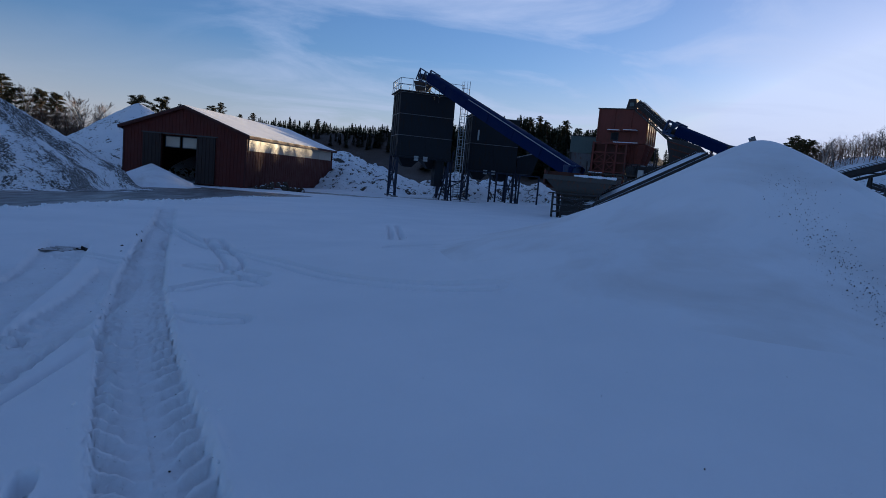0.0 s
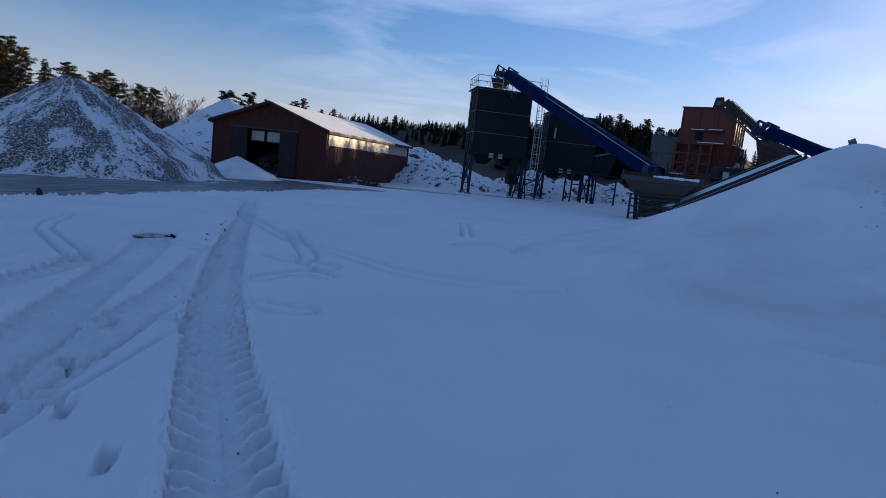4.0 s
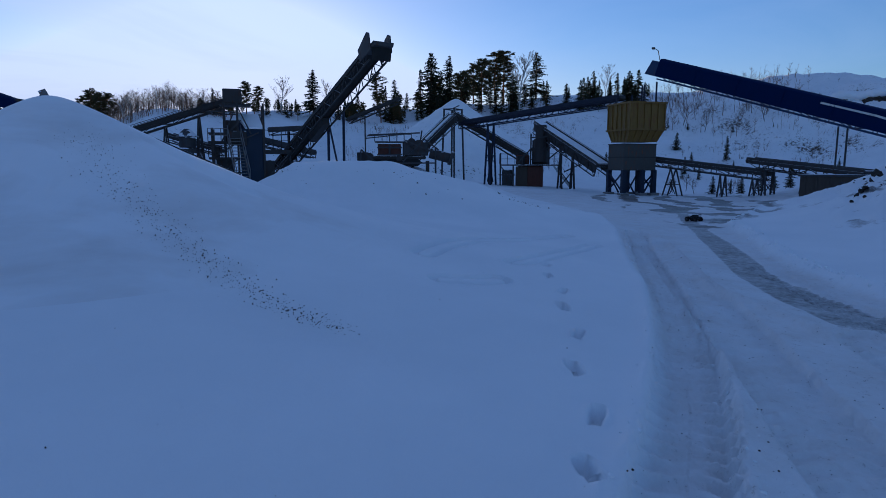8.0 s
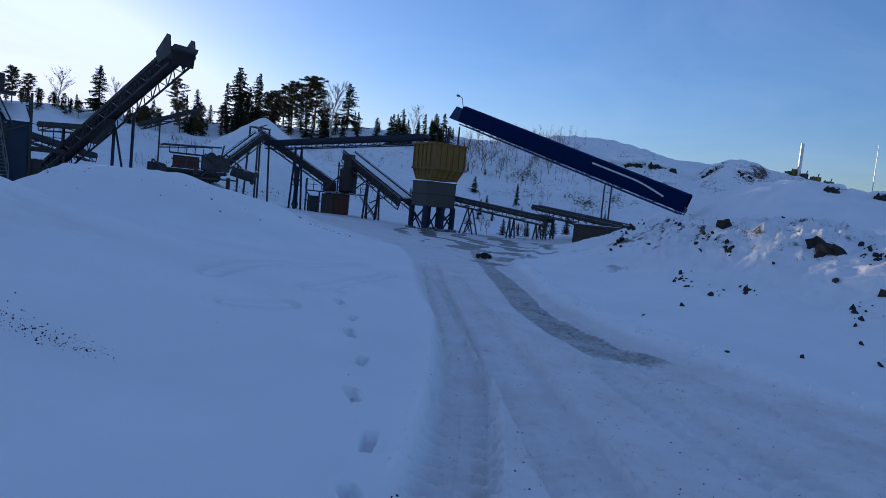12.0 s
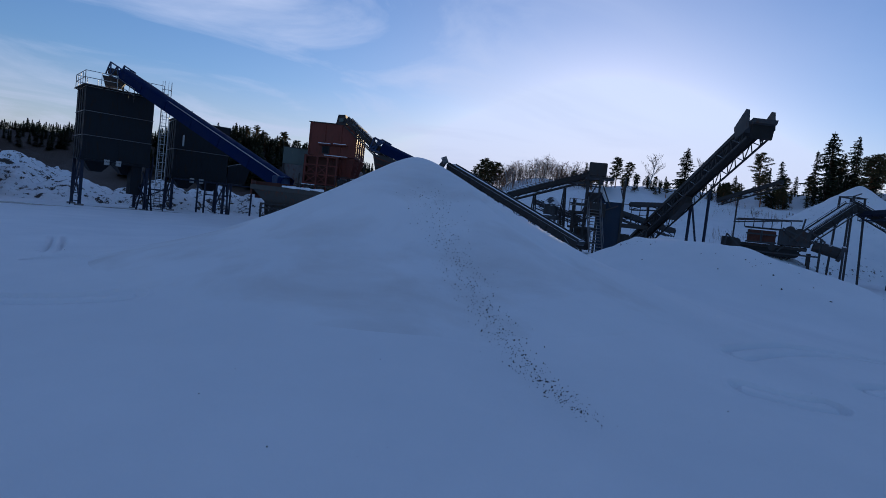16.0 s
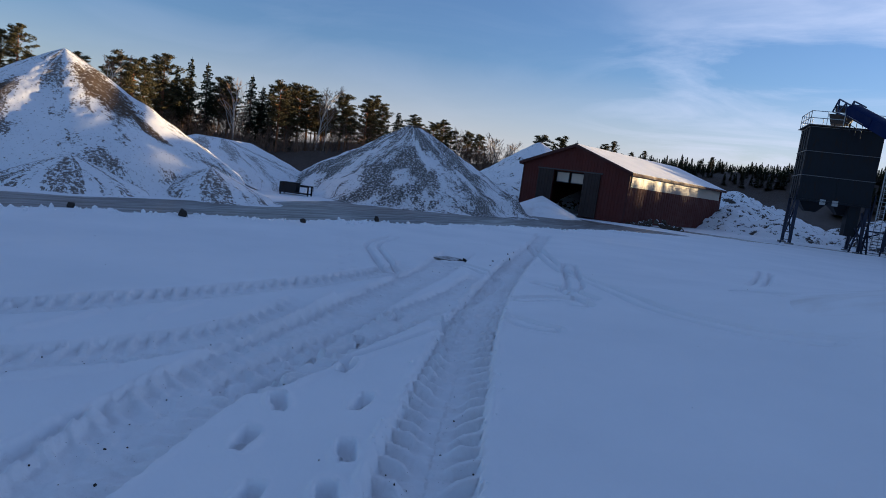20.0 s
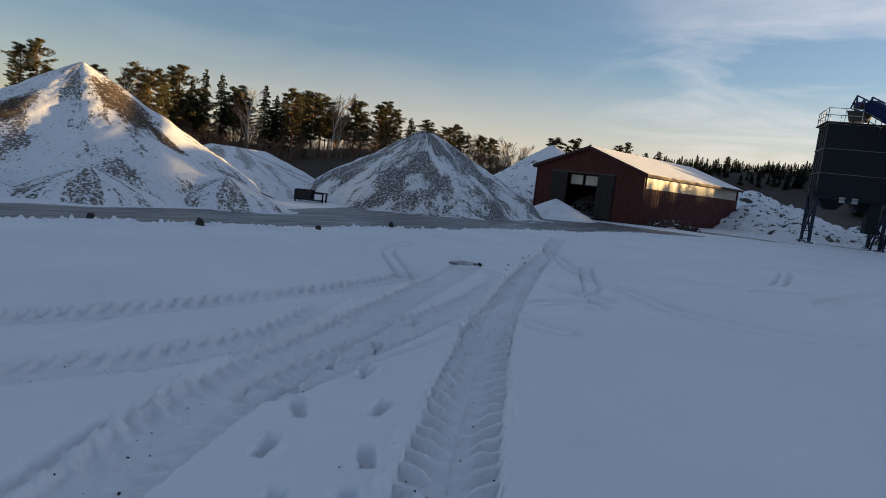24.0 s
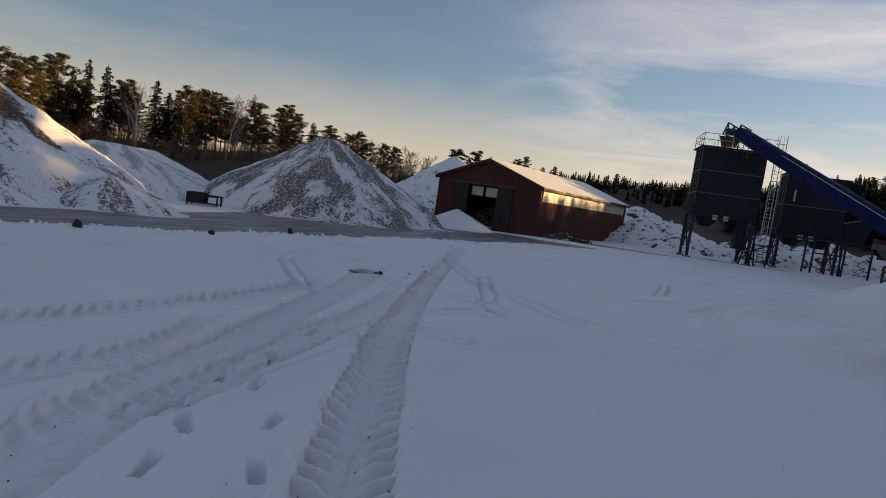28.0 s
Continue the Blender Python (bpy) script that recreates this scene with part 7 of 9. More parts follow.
# ---------------- yellow bin ----------------
def yellow_bin():
    c = polar(-88.0, 44.0)
    P = frame_box((c.x, c.y), -55)
    z0 = -0.35
    s = thing("yellow_bin", P(1.5, 1.6, z0), "yellow ribbed steel storage bin on dark blue legs", "storage bin")
    W, D = 3.05, 3.3
    up = block(s, P, (0, W, 0, D, 4.85, 6.95), M_YELLOW, "upper_bin")
    lo4 = [P(0.1, 0.55, 3.9), P(0.1, D - 0.55, 3.9), P(W - 0.3, D - 0.55, 3.9), P(W - 0.3, 0.55, 3.9)]
    hi4 = [P(0.03, 0.03, 4.84), P(0.03, D - 0.03, 4.84), P(W - 0.03, D - 0.03, 4.84), P(W - 0.03, 0.03, 4.84)]
    bm = B()
    hull(bm, lo4, hi4)
    lo = part("lower_bin", bm, M_YELLOW, s)
    for i in range(6):
        f = i / 5
        block(up, P, (W * f - 0.04, W * f + 0.04, -0.09, 0, 4.87, 6.93), M_YELLOW, "rib")
        block(up, P, (-0.09, 0, D * f - 0.04, D * f + 0.04, 4.87, 6.93), M_YELLOW, "rib")
        strut(lo, lo4[0].lerp(lo4[3], f), hi4[0].lerp(hi4[3], f) - Vector((0.05, 0.03, 0)), 0.09, M_YELLOW, "rib")
        strut(lo, lo4[0].lerp(lo4[1], f), hi4[0].lerp(hi4[1], f) - Vector((0.05, -0.03, 0)), 0.09, M_YELLOW, "rib")
    for h in (4.85, 6.93):
        for a, b in (((-0.1, -0.1), (W + 0.1, -0.1)), ((-0.1, -0.1), (-0.1, D + 0.1)), ((W + 0.1, -0.1), (W + 0.1, D + 0.1)), ((-0.1, D + 0.1), (W + 0.1, D + 0.1))):
            strut(s, P(*a, h), P(*b, h), 0.13, M_YELLOW, "band")
    U0, U1, V0, V1 = 0.0, 2.95, 0.75, 3.1
    gb = block(s, P, (U0, U1, V0, V1, 1.65, 3.75), M_GREY_DARK, "outlet_housing", label="grey weathered sheet housing")
    for h in (1.62, 2.65, 3.7):
        block(gb, P, (U0 - 0.05, U1 + 0.05, V0 - 0.05, V1 + 0.05, h, h + 0.07), M_DARK_PLAIN, "band")
    for u in (U0 + 0.08, (U0 + U1) / 2 + 0.3, U1 - 0.08):
        for v in (V0 + 0.08, V1 - 0.08):
            block(s, P, (u - 0.17, u + 0.17, v - 0.17, v + 0.17, z0 - 0.3, 1.65), M_LEG, "leg")
            block(s, P, (u - 0.34, u + 0.34, v - 0.34, v + 0.34, z0 - 0.3, z0 + 0.15), M_CONCRETE, "footing")
    for v in (V0, V1):
        strut(s, P(U0, v, 1.5), P(1.1, v, z0 + 0.1), 0.1, M_LEG)
        strut(s, P(U1, v, 1.5), P(1.9, v, z0 + 0.1), 0.1, M_LEG)
    for u in (U0, U1):
        strut(s, P(u, V0, z0 + 0.2), P(u, V1, 1.55), 0.1, M_LEG)
        strut(s, P(u, V1, z0 + 0.2), P(u, V0, 1.55), 0.1, M_LEG)
    # struts that carry the conveyor heads
    for u, v, h in ((0.2, 2.6, 7.5), (0.9, 1.4, 7.6), (1.5, 0.9, 8.3), (2.6, 0.6, 8.6), (2.7, 2.4, 8.6)):
        strut(s, P(u, v, 6.95), P(u, v, h), 0.12, M_LEG)


yellow_bin()
BLUE_LO, BLUE_HI = sight(-114.9, 2.6, 39.5), sight(-90.6, 9.4, 44.5)
BL = conveyor("blue_conveyor", "long blue covered conveyor on a trestle post", BLUE_LO, BLUE_HI, 1.05, 0.35, M_BLUE_DARK, cover=M_BLUE, cover_h=1.12, truss=True, step=1.2, snow=False)
_p = BLUE_LO.lerp(BLUE_HI, 0.30)
for _a in (-0.45, 0.45):
    for _b in (-0.25, 0.25):
        bm = B()
        beam(bm, _p + Vector((_a * 0.6, _b, -0.4)), rest((_p.x + _a * 1.4, _p.y + _b), -0.2), 0.1)
        part("trestle_post", bm, M_DARK, BL)
bm = B()
for _k in range(5):
    _f = 0.15 + 0.18 * _k
    _h0, _g0 = _p.z - 0.4, height_at(_p.x, _p.y)
    _z = _h0 + (_g0 - _h0) * _f
    beam(bm, Vector((_p.x - 0.3 - 0.3 * _f, _p.y, _z)), Vector((_p.x + 0.3 + 0.3 * _f, _p.y, _z)), 0.06)
part("trestle_rung", bm, M_DARK, BL)
# white band on the cover
_m, _n = along(BLUE_LO, BLUE_HI)
_x, _y, _z = _m.col[0].to_3d(), _m.col[1].to_3d(), _m.col[2].to_3d()
_side = _y if (BLUE_LO + _y).length < (BLUE_LO - _y).length else -_y
bm = B()
for _k in range(14):
    _s0, _s1 = 1.6 + _k * 0.4, 2.0 + _k * 0.4
    _h0, _h1 = 0.35 + 0.35 * math.sin(min(1.0, _k / 6) * 1.4), 0.35 + 0.35 * math.sin(min(1.0, (_k + 1) / 6) * 1.4)
    beam(bm, BLUE_LO + _x * _s0 + _side * 0.625 + _z * _h0, BLUE_LO + _x * _s1 + _side * 0.625 + _z * _h1, 0.02, 0.12, 0.04)
part("painted_band", bm, M_STEEL_WHITE, BL, "white painted band")
# head with lamp
_h = BLUE_HI + Vector((0, 0, 0))
bm = B()
hull(bm, [_h + _x * a + _y * b - _z * 0.2 for a, b in ((-0.6, -0.6), (0.9, -0.6), (0.9, 0.6), (-0.6, 0.6))], [_h + _x * a + _y * b + _z * 0.9 for a, b in ((-0.6, -0.6), (0.6, -0.6), (0.6, 0.6), (-0.6, 0.6))])
part("head_box", bm, M_BLUE_DARK, BL)
FL = thing("floodlight", (_h.x, _h.y, _h.z + 1.0), "small floodlight on a bent pole on the conveyor head", "lamp")
bm = B()
rod(bm, _h + _x * 0.2 + _z * 0.8, _h + _x * 0.2 + Vector((0, 0, 1.75)), 0.03, 6)
rod(bm, _h + _x * 0.2 + Vector((0, 0, 1.75)), _h + _x * 0.55 + Vector((0, 0, 1.85)), 0.03, 6)
part("pole", bm, M_DARK, FL)
bm = B()
box(bm, (0.3, 0.22, 0.14), Matrix.Translation(_h + _x * 0.62 + Vector((0, 0, 1.83))), 0.02)
part("lamp_head", bm, M_DARK, FL)

conveyor("truss_conveyor", "low lattice conveyor on trestles beyond the yellow bin", sight(-101.5, 0.0, 43.0), sight(-90.2, 1.1, 47.0), 0.8, 0.5, M_DARK, legs=((0.78, 0.7, 0.09), (0.35, 0.2, 0.09), (0.1, 0.2, 0.09)))
conveyor("truss_conveyor", "low lattice conveyor running to a small concrete hut", sight(-109.6, 0.25, 38.0), sight(-99.7, 1.2, 44.0), 0.8, 0.5, M_DARK, legs=((0.8, 0.2, 0.09), (0.45, 0.2, 0.09)))


def hut():
    c = polar(-104.2, 36.8)
    P = frame_box((c.x, c.y), -112)
    z0 = height_at(c.x, c.y) - lift_at(c.x, c.y)
    s = thing("small_hut", P(0, 0, z0), "small weathered grey-brown hut under the conveyor", "hut")
    bm = B()
    slab_in(P, bm, 0, 3.3, 0, 2.4, z0 - 0.3, 1.6)
    part("body", bm, M_TIMBER, s)
    bm = B()
    slab_in(P, bm, -0.12, 3.42, -0.12, 2.52, 1.6, 1.72)
    part("roof", bm, M_DARK, s)
    for k in range(5):
        bm = B()
        slab_in(P, bm, 0.6 * k + 0.2, 0.6 * k + 0.3, -0.05, 0, z0, 1.58)
        part("pilaster", bm, M_TIMBER, s)
    bm = B()
    slab_in(P, bm, 2.0, 2.9, -0.06, -0.01, z0, 1.3)
    part("door", bm, M_DARK, s)


hut()

# ---------------- far right: chimney, mast, yellow machine ----------------
_c = polar(-124.0, 110)
_zc = height_at(_c.x, _c.y)
CH = thing("asphalt_plant", (_c.x, _c.y, _zc), "distant pale steel chimney over low plant sheds", "plant building")
bm = B()
rod(bm, (_c.x, _c.y, _zc - 1), (_c.x, _c.y, 1.7 + 110 * math.tan(radians(9.7)) + lift_at(_c.x, _c.y)), 0.3, 14)
part("chimney", bm, M_STEEL_WHITE, CH)
for _k, (_dx, _w, _h) in enumerate(((-1.6, 1.1, 1.3), (-0.7, 0.7, 2.0), (0.9, 1.0, 1.7), (1.9, 0.7, 0.9), (2.8, 1.3, 1.5), (3.9, 0.9, 0.8), (4.9, 1.2, 1.3), (5.9, 0.6, 0.7))):
    bm = B()
    _q = _c + Vector((0.56 * -_dx, -0.83 * _dx, 0))
    _zq = height_at(_q.x, _q.y)
    box(bm, (_w, _w, _h + 1), Matrix.Translation((_q.x, _q.y, _zq + _h / 2 - 0.5)) @ Matrix.Rotation(radians(34), 4, "Z"), 0.05)
    part("plant_body", bm, (M_GREEN_PAINT, M_YELLOW, M_DARK)[_k % 3], CH)
    strut(CH, Vector((_q.x, _q.y, _zq)), Vector((_q.x + 0.4, _q.y - 0.6, _zq + _h + 0.6)), 0.12, M_DARK_PLAIN)
_c = polar(-129.8, 115)
_zc = height_at(_c.x, _c.y)
bm = B()
rod(bm, (_c.x, _c.y, _zc - 1), (_c.x, _c.y, 1.7 + 115 * math.tan(radians(9.8)) + lift_at(_c.x, _c.y)), 0.09, 8, 0.05)
solo("mast", bm, M_STEEL_WHITE, (_c.x, _c.y, _zc), "thin pale radio mast on the far slope", "mast")
_c = polar(-136.9, 56.0)
_zc = height_at(_c.x, _c.y)
YM = thing("plant_building", (_c.x, _c.y, _zc), "pale yellow panel-clad plant building lit by low sun", "plant building")
_P = frame_box((_c.x, _c.y), -128)
M_PANEL = paint("pale_yellow_panel", (0.46, 0.38, 0.24), 0.6, 0.0, 0.35, 0.7)
_zc -= lift_at(_c.x, _c.y)
_zt = 1.7 + 56 * math.tan(radians(7.0))
_wl = block(YM, _P, (0, 9.0, 0, 5.0, min(_zc, 0.0) - 0.5, _zt), M_PANEL, "wall")
for _k in range(10):
    block(_wl, _P, (_k * 1.0 - 0.05, _k * 1.0 + 0.05, -0.08, 0, min(_zc, 0.0), _zt - 0.05), M_PANEL, "rib")
block(YM, _P, (-0.15, 9.15, -0.15, 5.15, _zt, _zt + 0.12), M_DARK, "roof")
block(YM, _P, (-1.6, 0.0, 0.6, 3.4, min(_zc, 0.0) - 0.5, _zt - 0.7), M_PANEL, "annex", 0.05)
rail_run(YM, [_P(1.6, 0.1, _zt + 0.12), _P(8.8, 0.1, _zt + 0.12)], 1.1, M_GALV, 1.2)
conveyor("truss_conveyor", "dark conveyor rising beside the pale plant building", sight(-137.6, 2.3, 50.0), sight(-148.0, 4.2, 46.0), 0.9, 0.8, M_DARK_PLAIN, legs=((0.6, 0.4, 0.12),), skirt=0.5)
# ---------------- trees ----------------
def tube(bm, pts, radii, seg=6):
    rings = []
    for i, (p, r) in enumerate(zip(pts, radii)):
        d = (pts[min(i + 1, len(pts) - 1)] - pts[max(i - 1, 0)]).normalized()
        a = d.orthogonal().normalized()
        b = d.cross(a)
        rings.append([bm.verts.new(p + (a * math.cos(t) + b * math.sin(t)) * r) for t in np.linspace(0, 2 * math.pi, seg, endpoint=False)])
    for r0, r1 in zip(rings, rings[1:]):
        for i in range(seg):
            j = (i + 1) % seg
            bm.faces.new((r0[i], r0[j], r1[j], r1[i]))


def tri_mesh(name, tris, mat):
    """Many loose small faces in one crown; tris is an array of n x 3 x 3."""
    t = np.asarray(tris, dtype=np.float32)
    me = bpy.data.meshes.new(name)
    n = len(t)
    me.vertices.add(n * 3)
    me.vertices.foreach_set("co", t.ravel())
    me.loops.add(n * 3)
    me.loops.foreach_set("vertex_index", np.arange(n * 3))
    me.polygons.add(n)
    me.polygons.foreach_set("loop_start", np.arange(0, n * 3, 3))
    me.update(calc_edges=True)
    me.materials.append(mat)
    return me


def proto(name, label, category, trunk_bm, trunk_mat, crown_me, crown_name="crown"):
    ob = new(name)
    tagged(ob, label, category, "trees round the quarry")
    me = bpy.data.meshes.new("trunk")
    trunk_bm.to_mesh(me)
    trunk_bm.free()
    me.materials.append(trunk_mat)
    t = new("trunk", me)
    t.parent = ob
    if crown_me:
        c = new(crown_name, crown_me)
        c.parent = ob
    return ob


def spruce(seed, thin=1.0):
    """A spruce 10 m high: whorls of drooping boughs that get shorter towards the tip."""
    rg = np.random.RandomState(seed)
    bm = B()
    tube(bm, [Vector((0, 0, -0.8)), Vector((0.03, 0, 3)), Vector((0, 0.04, 7)), Vector((0, 0, 10))], (0.17, 0.13, 0.07, 0.01))
    tris = []
    z = 0.5 + rg.rand() * 1.0
    lean = rg.rand() * 6.28
    while z < 9.9:
        f = (10 - z) / 9.2
        reach = (0.14 + 2.0 * f ** 0.72) * thin * (0.72 + 0.55 * rg.rand())
        n = 6 if z < 8.5 else 4
        a0 = rg.rand() * 6.28
        for k in range(n):
            if rg.rand() < 0.16:
                continue
            a = a0 + k * 6.283 / n + rg.randn() * 0.35
            L = reach * (0.45 + 0.75 * rg.rand()) * (1 + 0.22 * math.cos(a - lean))
            sag = -0.42 * L * (0.35 + f) * (0.6 + 0.8 * rg.rand())
            d, s = np.array([math.cos(a), math.sin(a), 0]), np.array([-math.sin(a), math.cos(a), 0])
            m = max(5, int(L / 0.11))
            for i in range(m):
                u = (i + 0.6) / m
                c = d * L * u + np.array([0, 0, z + sag * u + 0.30 * abs(sag) * u ** 3])
                w = 0.34 * L * (1.05 - u) * (0.3 + 1.3 * rg.rand()) + 0.06
                for sg in (-1, 1):
                    if rg.rand() < 0.2:
                        continue
                    tip = c + s * sg * w + d * w * 0.5 + np.array([0, 0, -0.30 * w - 0.14 * rg.rand()])
                    b0, b1 = c - d * 0.06, c + d * (0.07 + 0.05 * rg.rand())
                    tris.append((b0, tip, b1 + np.array([0, 0, 0.03])))
                if rg.rand() < 0.75:
                    tris.append((c - d * 0.08, c + d * 0.09, c + np.array([s[0] * 0.06 * rg.randn(), s[1] * 0.06 * rg.randn(), -0.34 * (0.3 + rg.rand())])))
        z += 0.17 + 0.17 * f * rg.rand() + 0.10 * rg.rand()
    tris.append((np.array([0.05, 0, 9.7]), np.array([-0.05, 0.02, 9.7]), np.array([0, 0, 10.25])))
    return proto("spruce_tree", "dark green spruce with drooping boughs on the quarry edge", "tree", bm, M_BARK, tri_mesh("crown", tris, M_SPRUCE))


def pine(seed, low=0.3):
    """A Scots pine 10 m high: bare reddish stem, irregular clumps of needles on crooked limbs."""
    rg = np.random.RandomState(seed)
    bm = B()
    px, py = rg.randn() * 0.12, rg.randn() * 0.12
    stem = [Vector((0, 0, -0.8)), Vector((px, py, 3)), Vector((-px * 0.6, py, 6.5)), Vector((px * 0.4, -py, 9.4))]
    tube(bm, stem, (0.16, 0.13, 0.085, 0.02))
    tris = []
    nl = 38
    for k in range(nl):
        h = 10 * (low + (0.97 - low) * (k + rg.rand()) / nl)
        f = (h / 10 - low) / (1 - low)
        a = k * 2.4 + rg.randn() * 0.5
        L = (1.25 * math.sin(min(1, 0.25 + 0.8 * f) * math.pi * 0.9) + 0.35) * (0.6 + 0.6 * rg.rand())
        base = Vector((0, 0, h))
        end = Vector((math.cos(a) * L, math.sin(a) * L, h + L * (0.15 + 0.35 * rg.rand())))
        mid = base.lerp(end, 0.5) + Vector((0, 0, -0.12))
        tube(bm, [base, mid, end], (0.05, 0.035, 0.012), 4)
        for q in range(4):
            c = np.array(base.lerp(end, 0.45 + 0.2 * q)) + rg.randn(3) * 0.13
            rad = np.array([0.50, 0.50, 0.26]) * (0.5 + 0.7 * rg.rand())
            for _ in range(64):
                v = rg.randn(3)
                v /= np.linalg.norm(v) + 1e-6
                p = c + v * rad * rg.rand() ** 0.4
                e = rg.randn(3)
                e[2] = abs(e[2]) * 0.6
                e /= np.linalg.norm(e)
                g = np.cross(e, v)
                g /= np.linalg.norm(g) + 1e-6
                s = 0.085 + 0.09 * rg.rand()
                tris.append((p - g * s * 0.45, p + e * s * 1.3, p + g * s * 0.45))
    return proto("pine_tree", "tall pine with bare reddish stem and clumped crown", "tree", bm, M_PINE_BARK, tri_mesh("crown", tris, M_PINE))


def bare_tree(seed, bark, label, spread=0.5, twig_mat=None):
    """A leafless tree 10 m high: stem, rising limbs and a haze of fine twigs."""
    rg = np.random.RandomState(seed)
    bm = B()
    tris = []

    def grow(p, d, length, r, depth):
        n = 3
        pts, q = [p], p.copy()
        for i in range(n):
            d = (d + Vector(rg.randn(3) * 0.10) + Vector((0, 0, 0.05))).normalized()
            q = q + d * (length / n)
            pts.append(q.copy())
        if depth < 2:
            tube(bm, pts, np.linspace(r, r * 0.45, n + 1), 5 if depth == 0 else 4)
        else:
            for a, b in zip(pts, pts[1:]):
                s = d.orthogonal().normalized() * max(0.02, r)
                tris.append((np.array(a - s), np.array(b), np.array(a + s)))
        if depth < 4:
            kids = (14, 6, 4, 3)[depth]
            for k in range(kids):
                f = 0.28 + 0.72 * (k + rg.rand()) / kids if depth == 0 else 0.25 + 0.75 * rg.rand()
                j = min(n - 1, int(f * n))
                at = pts[j].lerp(pts[j + 1], f * n - j if f < 1 else 1.0)
                a = rg.rand() * 6.28
                side = Vector((math.cos(a), math.sin(a), 0))
                nd2 = (d * 0.8 + side * (spread + 0.25 * rg.rand()) + Vector((0, 0, 0.25))).normalized()
                grow(at, nd2, length * (0.42 - 0.06 * depth) * (1.25 - 0.75 * f * (depth == 0)) * (0.8 + 0.4 * rg.rand()), r * 0.42, depth + 1)

    grow(Vector((0, 0, -0.5)), Vector((0.02, 0, 1)), 9.2, 0.12, 0)
    return proto("bare_tree", label, "tree", bm, bark, tri_mesh("branchwork", tris, twig_mat or M_TWIG), "branchwork")


SPRUCES = [spruce(11, 0.95), spruce(12, 0.78), spruce(13, 1.1), spruce(14, 0.66), spruce(15, 0.85)]
PINES = [pine(21), pine(22, 0.36), pine(23, 0.22), pine(24, 0.32)]
BARES = [bare_tree(31, M_BIRCH, "leafless birch with a pale stem on the slope", 0.42), bare_tree(32, M_BIRCH, "leafless slender birch at the wood's edge", 0.3), bare_tree(33, M_BARK, "leafless brown sapling in a thicket", 0.55)]
PLACES = {ob: [] for ob in SPRUCES + PINES + BARES}
rt = random.Random(5)


def plant(kind, az, el, r=None, base_el=None, height=None):
    """Stands a tree at that bearing so that its tip reaches that height angle."""
    pool = {"s": SPRUCES, "p": PINES, "b": BARES[:2], "u": BARES[2:]}[kind]
    ob = pool[rt.randrange(len(pool))]
    if r is None:
        r = float(lerp_table(az, FOOT)) + 46 + rt.uniform(-6, 8)
    p = polar(az, r)
    z = float(land_at(np.array([p.x]), np.array([p.y]))[0])
    h = height or max(1.2, 1.7 + r * math.tan(radians(el)) + lift_at(p.x, p.y) - z)
    PLACES[ob].append((p.x, p.y, z, h / 10, rt.uniform(0, 360)))


for _k, _a, _e in (("p", -34.6, 6.0), ("p", -35.3, 5.6), ("b", -36.3, 5.7), ("b", -37.4, 5.9), ("b", -38.4, 5.4), ("b", -39.6, 5.7), ("b", -40.4, 5.2), ("b", -41.1, 5.5), ("s", -42.3, 5.0), ("s", -43.8, 5.9), ("s", -45.1, 6.9), ("p", -46.3, 6.2),
                   ("p", -48.3, 7.6), ("p", -49.5, 7.2), ("s", -50.3, 5.8), ("b", -51.7, 7.9), ("s", -53.4, 5.4), ("s", -55.0, 9.0), ("b", -56.5, 7.7), ("s", -58.2, 6.2), ("s", -59.6, 6.6), ("p", -61.6, 8.9), ("s", -62.5, 7.6),
                   ("s", -63.4, 8.3), ("s", -64.7, 7.0), ("s", -66.1, 9.4), ("s", -67.2, 11.1), ("s", -68.2, 9.4), ("s", -69.1, 10.9), ("p", -70.6, 9.4), ("p", -71.6, 10.2), ("p", -72.4, 10.6), ("p", -73.9, 11.4), ("p", -74.7, 11.6),
                   ("s", -75.6, 9.4), ("b", -76.3, 11.3), ("s", -78.0, 11.5), ("s", -79.1, 8.8), ("s", -81.3, 7.9), ("s", -82.6, 8.9), ("s", -83.3, 9.2), ("s", -83.9, 9.8), ("b", -85.1, 10.1), ("s", -85.6, 8.9), ("s", -86.3, 9.6), ("s", -87.0, 9.2),
                   ("s", -87.5, 9.8), ("s", -88.4, 9.9)):
    plant(_k, _a, _e)
